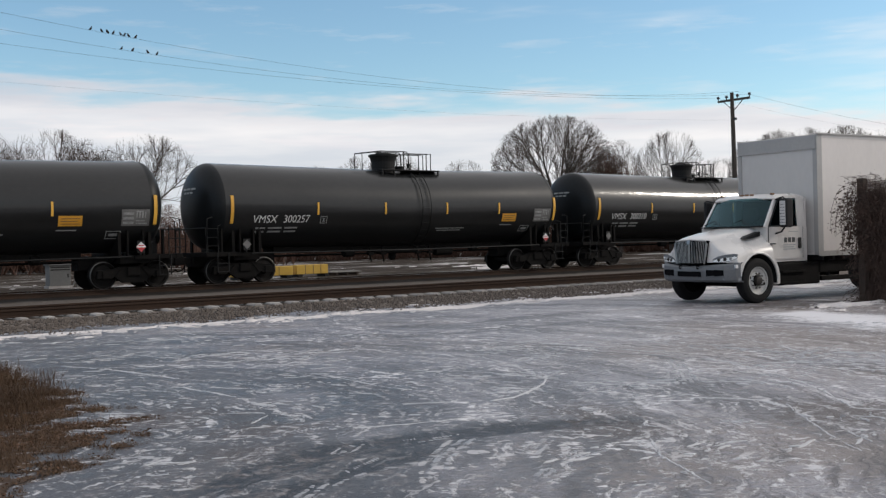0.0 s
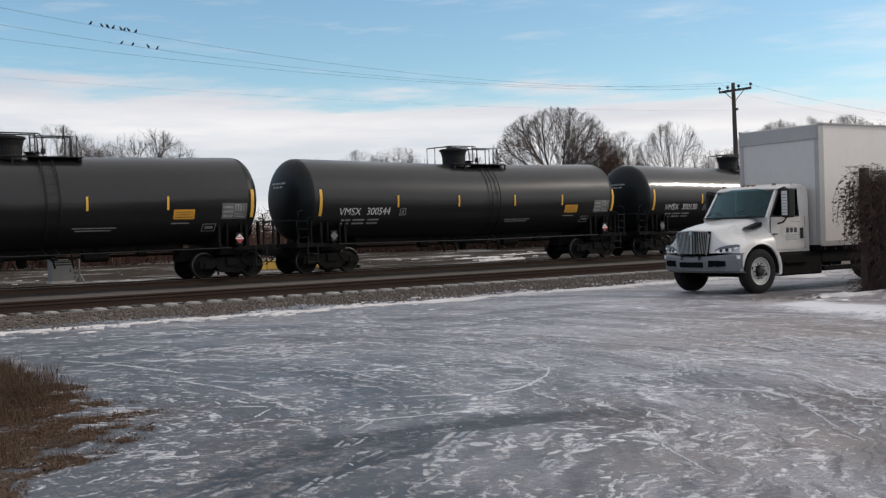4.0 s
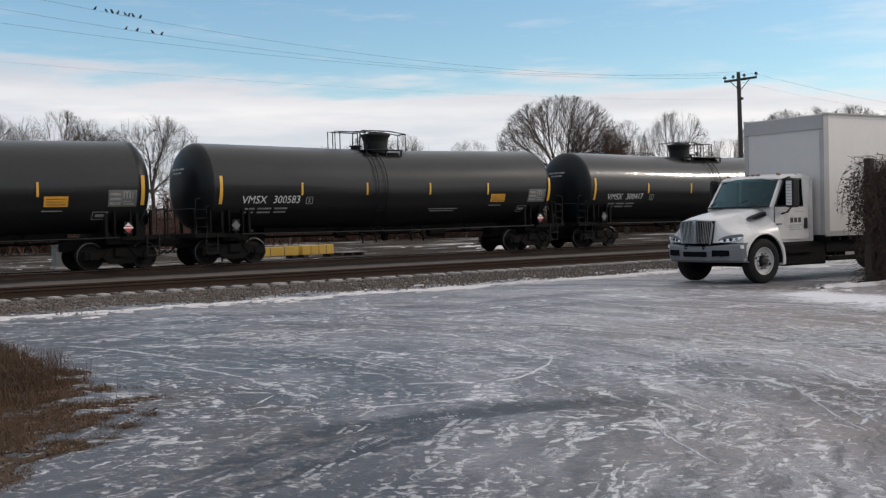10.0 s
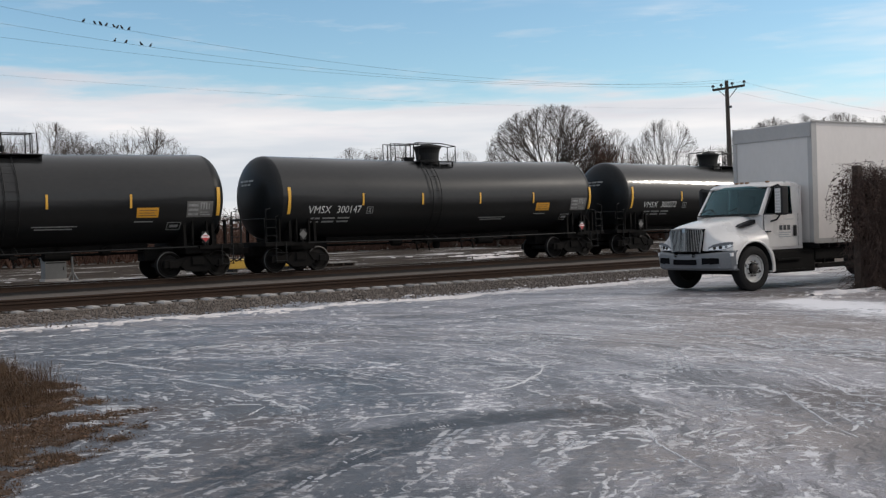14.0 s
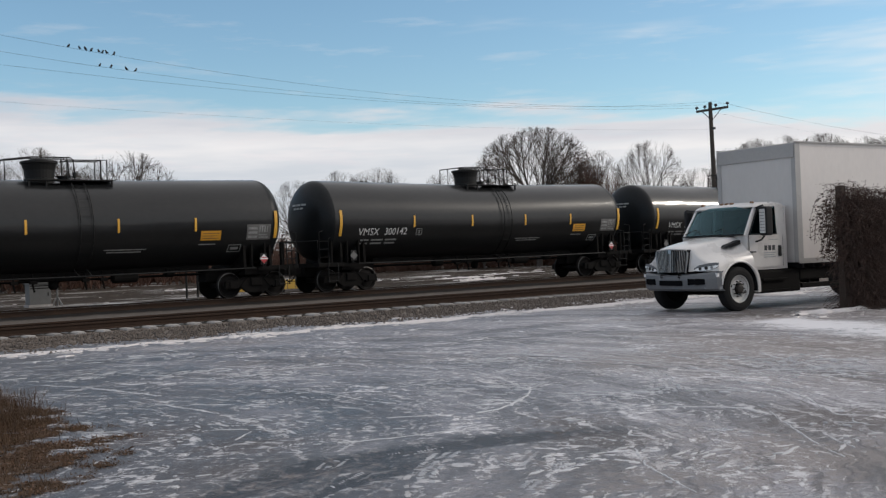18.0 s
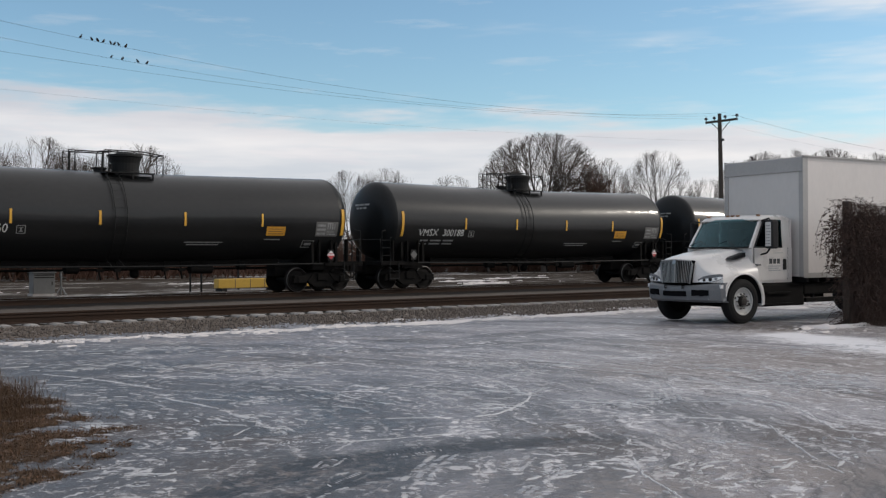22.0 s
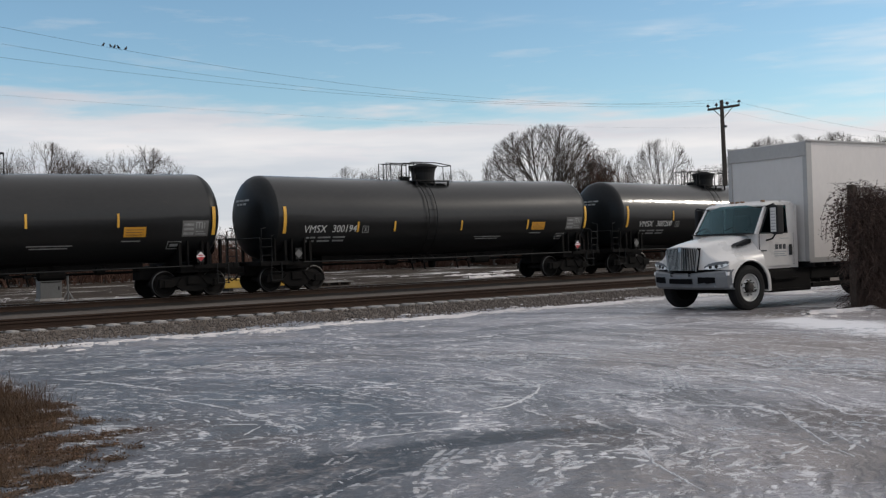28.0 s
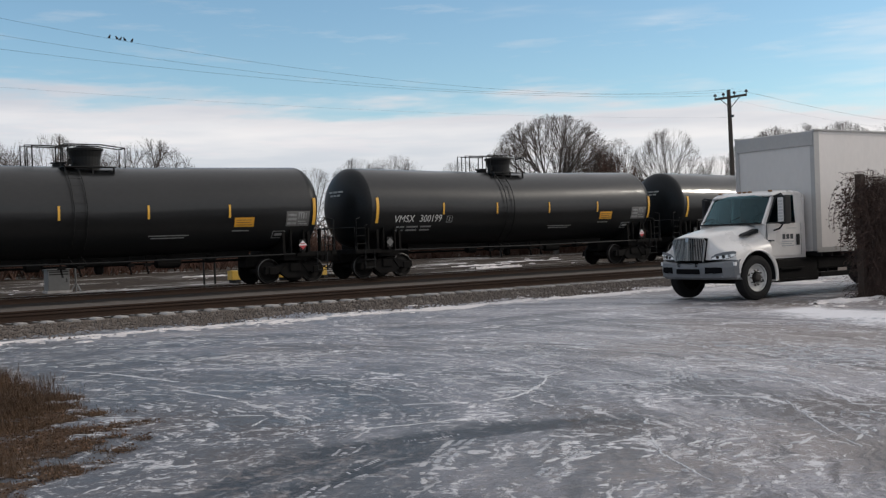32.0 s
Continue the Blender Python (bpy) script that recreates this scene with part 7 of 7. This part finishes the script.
part("dead_leaves", mesh_of("dead_leaves", leaves[0], leaves[1], DEAD_LEAF), DEAD_LEAF, vp, "shrivelled brown leaves")


# ---------------------------------------------------------------- dry grass patch in the near corner
def in_patch(x, y):
    """Inside the weedy corner of the yard."""
    edge = float(np.interp(y, (7.0, 7.8, 8.2, 9.2, 9.6, 11.0, 12.0, 13.8, 15.5, 17.0), (1.95, 2.45, 3.0, 3.72, 3.98, 4.05, 3.95, 3.85, 3.7, 3.2)))
    edge += 0.22 * noise.noise((x * 1.1, y * 1.3, 4)) + 0.16 * noise.noise((x * 4.0, y * 4.5, 7))
    return 1.1 + (y - 7.24) * 0.2557 < x < edge and 6.9 < y < 16.5


def thick(x, y):
    """How closely the weeds stand: bare icy patches lie between them."""
    deep = (2.55 + 0.28 * (min(y, 11.5) - 7.0)) - x
    return noise.noise((x * 1.9, y * 2.3, 6)) + 0.6 * noise.noise((x * 5.0, y * 6.0, 1)) + 0.50 * max(-0.5, min(1.0, deep / 0.7))


ev, ef, index = [], [], {}
for i in range(90):
    for j in range(250):
        x, y = 0.9 + 0.036 * i, 6.9 + 0.038 * j
        if in_patch(x + 0.12, y) and thick(x, y) + 0.5 * noise.noise((x * 17, y * 15, 3)) > 0.10:
            index[i, j] = len(ev)
            ev.append((x, y, lot(x, y) + 0.006 + 0.012 * noise.noise((x * 14, y * 14, 4))))
for i, j in index:
    q = [(i, j), (i + 1, j), (i + 1, j + 1), (i, j + 1)]
    if all(k in index for k in q):
        ef.append(tuple(index[k] for k in q))
tagged(part("weed_bed", mesh_of("weed_bed", ev, ef, MAT_EARTH, True)), "matted brown dead grass and leaves on the ground", "grass", kind="stuff")


def blades(name, count, seed, mat, lo, hi, lean, region, label):
    r = random.Random(seed)
    verts, faces = [], []
    tries = 0
    while len(faces) < count * 2 and tries < count * 12:
        tries += 1
        x, y = region(r)
        if not in_patch(x, y) or thick(x, y) < -0.15 + 0.50 * r.random():
            continue
        h = r.uniform(lo, hi) * (0.55 + 0.45 * min(1.0, max(0.0, (y - 9.0) / 3.5))) * (0.75 + 0.7 * noise.noise((x * 1.4, y * 1.4, 12)))
        a = r.uniform(0, 6.28)
        dx, dy = math.cos(a) * lean * h * r.random(), math.sin(a) * lean * h * r.random()
        w = r.uniform(0.0012, 0.0030)
        ca, sa_ = math.cos(a + 1.57) * w, math.sin(a + 1.57) * w
        z = lot(x, y)
        i = len(verts)
        verts += [(x - ca, y - sa_, z), (x + ca, y + sa_, z), (x + dx * 0.4 + ca * 0.8, y + dy * 0.4 + sa_ * 0.8, z + h * 0.6), (x + dx * 0.4 - ca * 0.8, y + dy * 0.4 - sa_ * 0.8, z + h * 0.6), (x + dx, y + dy, z + h * (1 - 0.3 * lean))]
        faces += [(i, i + 1, i + 2, i + 3), (i + 3, i + 2, i + 4)]
    ob = part(name, mesh_of(name, verts, faces, mat))
    return tagged(ob, label, "grass", kind="stuff")


def clumped(r):
    cx, cy = CLUMPS[int(r.random() * len(CLUMPS))]
    return r.gauss(cx, 0.20), r.gauss(cy, 0.24)


def along_edge(r):
    y = r.uniform(8.0, 15.5) if r.random() < 0.25 else r.uniform(11.0, 15.5)
    return 1.3 + (y - 7.24) * 0.2557 + abs(r.gauss(0, 0.55)), y


crng = random.Random(2)
CLUMPS = [(crng.uniform(1.2, 4.0), crng.uniform(7.0, 16.0)) for _ in range(420)]
CLUMPS = [c for c in CLUMPS if in_patch(*c)]
blades("dry_grass", 34000, 31, DRY_GRASS, 0.015, 0.07, 3.6, clumped, "matted straw-coloured dead grass in the yard corner")
blades("brown_weeds", 14000, 33, GRASS_DARK, 0.02, 0.12, 2.2, clumped, "low brown dead weeds in the yard corner")
blades("weed_stalks", 22000, 32, GRASS_DARK, 0.05, 0.50, 1.4, along_edge, "thin brown dead weed stalks in the yard corner")
store = ([], [])
lrng = random.Random(5)
for _ in range(11000):
    x, y = clumped(lrng) if lrng.random() < 0.85 else (lrng.gauss(3.25, 0.35), lrng.gauss(9.1, 0.5))
    if in_patch(x, y) and thick(x, y) > 0.25 * lrng.random():
        leaf(Vector((x, y, lot(x, y) + abs(lrng.gauss(0.01, 0.022)))), lrng.uniform(0.006, 0.017), lrng, store)
tagged(part("leaf_litter", mesh_of("leaf_litter", store[0], store[1], RED_LEAF)), "russet dead leaves caught in the grass", "leaves", kind="stuff")


# ---------------------------------------------------------------- tyre tracks pressed in the snow
def snow_marks(points, width, tread):
    """White packed snow left along a wheel's way: one ragged ribbon, or bars of tread."""
    pts = []
    for i in range(len(points) - 1):
        a, b = Vector(points[i]), Vector(points[i + 1])
        n = max(2, int((b - a).length / (0.034 if tread else 0.055)))
        before = Vector(points[i - 1]) if i else a - (b - a)
        after = Vector(points[i + 2]) if i + 2 < len(points) else b + (b - a)
        for k in range(n):
            t = k / n
            pts.append(0.5 * (2 * a + (b - before) * t + (2 * before - 5 * a + 4 * b - after) * t * t + (3 * a - before - 3 * b + after) * t ** 3))
    seed = points[0][0] * 3.7
    r = random.Random(int(seed * 100))
    verts, faces = [], []

    def lump(c, along, out, half_l, half_w, high):
        base = len(verts)
        for su, sv_, hgt in ((-1, -1, 0), (1, -1, 0), (1, 1, 0), (-1, 1, 0), (-0.7, -0.6, 1), (0.7, -0.6, 1), (0.7, 0.6, 1), (-0.7, 0.6, 1)):
            p = c + along * su * half_l * r.uniform(0.7, 1.3) + out * sv_ * half_w * r.uniform(0.7, 1.3)
            verts.append((p.x, p.y, lot(p.x, p.y) + (high if hgt else -0.004)))
        faces.extend([(base + 4, base + 5, base + 6, base + 7)] + [(base + j, base + (j + 1) % 4, base + 4 + (j + 1) % 4, base + 4 + j) for j in range(4)])
    for i in range(len(pts) - 1):
        d = (pts[i + 1] - pts[i])
        if d.length < 1e-5:
            continue
        d.normalize()
        out = Vector((-d.y, d.x))
        if tread:
            for lane in (-1.1, 0.0, 1.1):
                if noise.noise((i * 0.13, lane * 0.7, seed)) > -0.10 and r.random() < 0.72:
                    slant = (out + d * 0.45 * lane).normalized()
                    lump(pts[i] + out * lane * width * 0.30, Vector((slant.y, -slant.x)), slant, 0.0065, width * r.uniform(0.08, 0.15), 0.005)
        elif noise.noise((i * 0.11, 0.3, seed)) > -0.22:
            w = width * (0.55 + 0.7 * noise.noise((i * 0.17, 2.0, seed)))
            if w > 0.01:
                lump(pts[i] + out * r.gauss(0, width * 0.10), d, out, 0.042, w * 0.30, 0.005)
    ob = part("tyre_mark", mesh_of("tyre_mark", verts, faces, FROST))
    return tagged(ob, "packed white snow left by a tyre on ice", "tyre mark", "tyre marks in the yard", "stuff")


snow_marks([(6.66, 11.41), (6.69, 10.81), (6.68, 10.07), (6.72, 9.47)], 0.07, False)
snow_marks([(8.1, 10.33), (8.21, 9.93), (8.25, 9.31)], 0.08, False)
snow_marks([(6.84, 8.28), (7.17, 8.31), (7.64, 8.58), (8.19, 9.0), (8.62, 9.42)], 0.11, False)
snow_marks([(9.1, 12.52), (9.23, 11.39), (8.72, 10.0), (8.54, 9.53)], 0.07, False)
snow_marks([(6.42, 5.82), (6.04, 5.39), (5.82, 5.04), (5.44, 4.33)], 0.05, False)
snow_marks([(7.37, 6.64), (6.82, 6.23), (6.97, 6.06)], 0.06, False)
snow_marks([(10.27, 8.04), (10.05, 7.11), (9.78, 6.26)], 0.07, False)
snow_marks([(10.97, 10.0), (10.96, 8.58), (10.43, 7.02)], 0.08, False)
snow_marks([(4.99, 7.91), (5.45, 7.71), (6.11, 7.56)], 0.06, False)
snow_marks([(4.49, 8.88), (4.81, 9.23), (5.11, 9.68)], 0.05, False)
snow_marks([(8.55, 6.06), (7.65, 5.06), (7.14, 4.4)], 0.05, False)
snow_marks([(10.25, 9.2), (9.85, 8.58), (9.29, 8.03), (8.84, 7.63)], 0.24, True)
snow_marks([(10.66, 9.28), (9.75, 8.27), (9.05, 7.6)], 0.2, True)
snow_marks([(5.33, 6.86), (4.87, 6.45), (4.56, 6.19), (4.24, 5.75), (4.11, 5.46)], 0.27, True)
snow_marks([(3.31, 5.89), (3.67, 6.19), (4.0, 6.35), (4.45, 6.58)], 0.24, True)
snow_marks([(4.53, 8.13), (4.71, 8.1), (4.91, 8.04)], 0.22, True)
snow_marks([(4.01, 7.03), (4.2, 6.98), (4.61, 7.3)], 0.2, True)
snow_marks([(4.95, 7.08), (5.17, 7.07), (5.52, 7.07)], 0.2, True)
snow_marks([(6.26, 5.82), (6.33, 5.74)], 0.3, True)
snow_marks([(5.32, 5.69), (5.68, 5.77), (5.95, 5.8)], 0.22, True)
snow_marks([(4.75, 5.36), (5.07, 5.54), (4.77, 5.11)], 0.2, True)
snow_marks([(7.32, 5.81), (7.75, 5.9)], 0.2, True)
snow_marks([(5.28, 6.02), (5.77, 6.33)], 0.22, True)
snow_marks([(8.41, 9.35), (9.03, 9.61)], 0.26, True)
snow_marks([(6.99, 9.02), (7.26, 8.97)], 0.2, True)
snow_marks([(5.8, 5.2), (5.55, 4.79)], 0.22, True)
snow_marks([(10.93, 11.62), (11.21, 10.42), (11.15, 9.18), (9.93, 6.89), (8.47, 5.1)], 0.09, False)
snow_marks([(14.48, 14.6), (13.85, 11.39), (12.77, 9.03), (11.28, 6.78)], 0.10, False)
snow_marks([(8.25, 6.95), (8.51, 6.54), (8.41, 5.96), (7.49, 4.52)], 0.08, False)
snow_marks([(10.23, 15.03), (10.87, 13.55), (11.16, 11.87), (11.41, 10.94)], 0.12, False)
snow_marks([(12.3, 14.2), (12.5, 12.4), (12.2, 10.6), (11.6, 8.9), (10.6, 7.2)], 0.10, False)
snow_marks([(4.88, 12.36), (5.04, 11.44), (5.11, 10.44)], 0.08, False)
snow_marks([(4.73, 15.04), (5.1, 13.89), (5.34, 12.44)], 0.10, False)
snow_marks([(6.0, 15.6), (6.5, 13.9), (6.6, 12.6)], 0.10, False)
snow_marks([(2.73, 7.5), (2.95, 7.22), (3.1, 7.17)], 0.09, False)
snow_marks([(2.63, 6.98), (2.83, 7.02)], 0.09, False)
snow_marks([(6.26, 5.82), (6.35, 5.61)], 0.16, False)
snow_marks([(5.99, 5.6), (6.08, 5.35)], 0.16, False)


# ---------------------------------------------------------------- ties, nearest the yard as pieces of the near track
tie_bm = bmesh.new()
prof = [(-0.13, -0.12), (-0.12, 0.05), (-0.08, 0.085), (0.08, 0.085), (0.12, 0.05), (0.13, -0.12)]
ends = []
for y, k in ((-1.32, 0.82), (-1.22, 1.0), (0.0, 0.92), (1.22, 1.0), (1.32, 0.82)):
    ends.append([tie_bm.verts.new((x * (0.96 if abs(y) > 1.25 else 1), y, z * (k if z > 0 else 1))) for x, z in prof])
for a, b in zip(ends, ends[1:]):
    for i in range(6):
        tie_bm.faces.new((a[i], a[(i + 1) % 6], b[(i + 1) % 6], b[i]))
tie_bm.faces.new(ends[0])
tie_bm.faces.new(ends[-1][::-1])
TIE = keep(tie_bm, CONCRETE_TIE)
WOODEN = keep(box(-0.115, 0.115, -1.3, 1.3, -0.10, 0.072, 0.01), WOOD_TIE)
trng = random.Random(3)
for i in range(120):
    part("tie", TIE, CONCRETE_TIE, near_track, "", pose(-4 + 0.58 * i, NEAR_Y + trng.uniform(-0.03, 0.03), 0.014 + trng.uniform(-0.006, 0.006), 0, trng.uniform(-1.5, 1.5), trng.uniform(-1.2, 1.2)))
    part("tie", WOODEN, WOOD_TIE, train_track, "", pose(2 + 0.58 * i, TRACK_Y + trng.uniform(-0.04, 0.04), 0.016 + trng.uniform(-0.01, 0.006), 0, 0, trng.uniform(-1.2, 1.2)))


# ---------------------------------------------------------------- what moves
def share(ob, source):
    """Give ob the same turning keys as source."""
    ob.rotation_mode = "QUATERNION"
    ob.animation_data_create()
    ob.animation_data.action = source.animation_data.action
    ob.animation_data.action_slot = source.animation_data.action_slot


def motions():
    # the train runs past
    for k, car, number in cars:
        walk(car, [(t, pose(car_x(k, s), TRACK_Y, RAIL_TOP)) for t, s in TRAIN])
    # wheels roll
    times = [i / FPS for i in range(32 * FPS + 1)]
    place = np.interp(times, [t for t, s in TRAIN], [s for t, s in TRAIN])
    lead = {}
    for k, car, number in cars:
        for bo in [c for c in car.children if c.name.startswith("bogie")]:
            for ws_ in [c for c in bo.children if c.name.startswith("wheelset")]:
                x = round(ws_.location.x, 3)
                if x in lead:
                    share(ws_, lead[x])
                else:
                    lead[x] = ws_
                    walk(ws_, [(t, pose(x, 0, 0.46, 0, math.degrees((s - place[0]) / 0.457), 0)) for t, s in zip(times, place)])
    # birds leave the wire one after another, wings beating
    for n, (bi, wings, tl) in enumerate(birds):
        if tl is None:
            continue
        home = bi.matrix_basis.copy()
        p = home.translation.copy()
        rz = math.degrees(home.to_euler().z)
        turn = 185 + 8 * (n % 3)
        rz0 = turn + ((rz - turn + 180) % 360 - 180)
        rows = [(0.0, home), (tl, home)]
        r = random.Random(n)
        steps = int((32.0 - tl) / 0.3)
        for i in range(1, steps + 1):
            d = i * 0.3
            fwd = 1.2 * d + 1.9 * d * d if d < 1.6 else 6.8 + 7.3 * (d - 1.6)
            f = min(1.0, d / 0.8)
            rows.append((round(tl + d, 3), pose(p.x - fwd, p.y + 0.35 * d * d * (0.5 + 0.5 * r.random()) + 0.2 * math.sin(d * 3 + n), p.z + (1.45 if n > 7 else 0.9) * min(d, 1.2) + 0.5 * max(0.0, d - 1.2) + 0.06 * math.sin(4 * d + n), 0, 0, rz0 + (turn - rz0) * f)))
        rows.append((32.0, Matrix.Translation((-3.0, 0, 0.2)) @ rows[-1][1]))
        rows = [q for i, q in enumerate(rows) if i == len(rows) - 1 or q[0] < 31.9]
        walk(bi, rows)
        for wg, sd, s in wings:
            shut = wg.matrix_basis.copy()
            wr = [(0.0, shut), (tl, shut), (round(tl + 0.05, 3), pose(0.02 * s, sd * 0.05 * s, 0.18 * s, sd * -15, 8, sd * 40))]
            t, beat = tl + 0.1, 0
            while t < min(31.9, tl + 5.0):
                wr.append((round(t, 3), pose(0.0, sd * 0.05 * s, 0.15 * s, sd * (35 if beat % 2 else -30), 20, 0)))
                t += 0.1
                beat += 1
            wr.append((32.0, wr[-1][1]))
            walk(wg, wr)


motions()
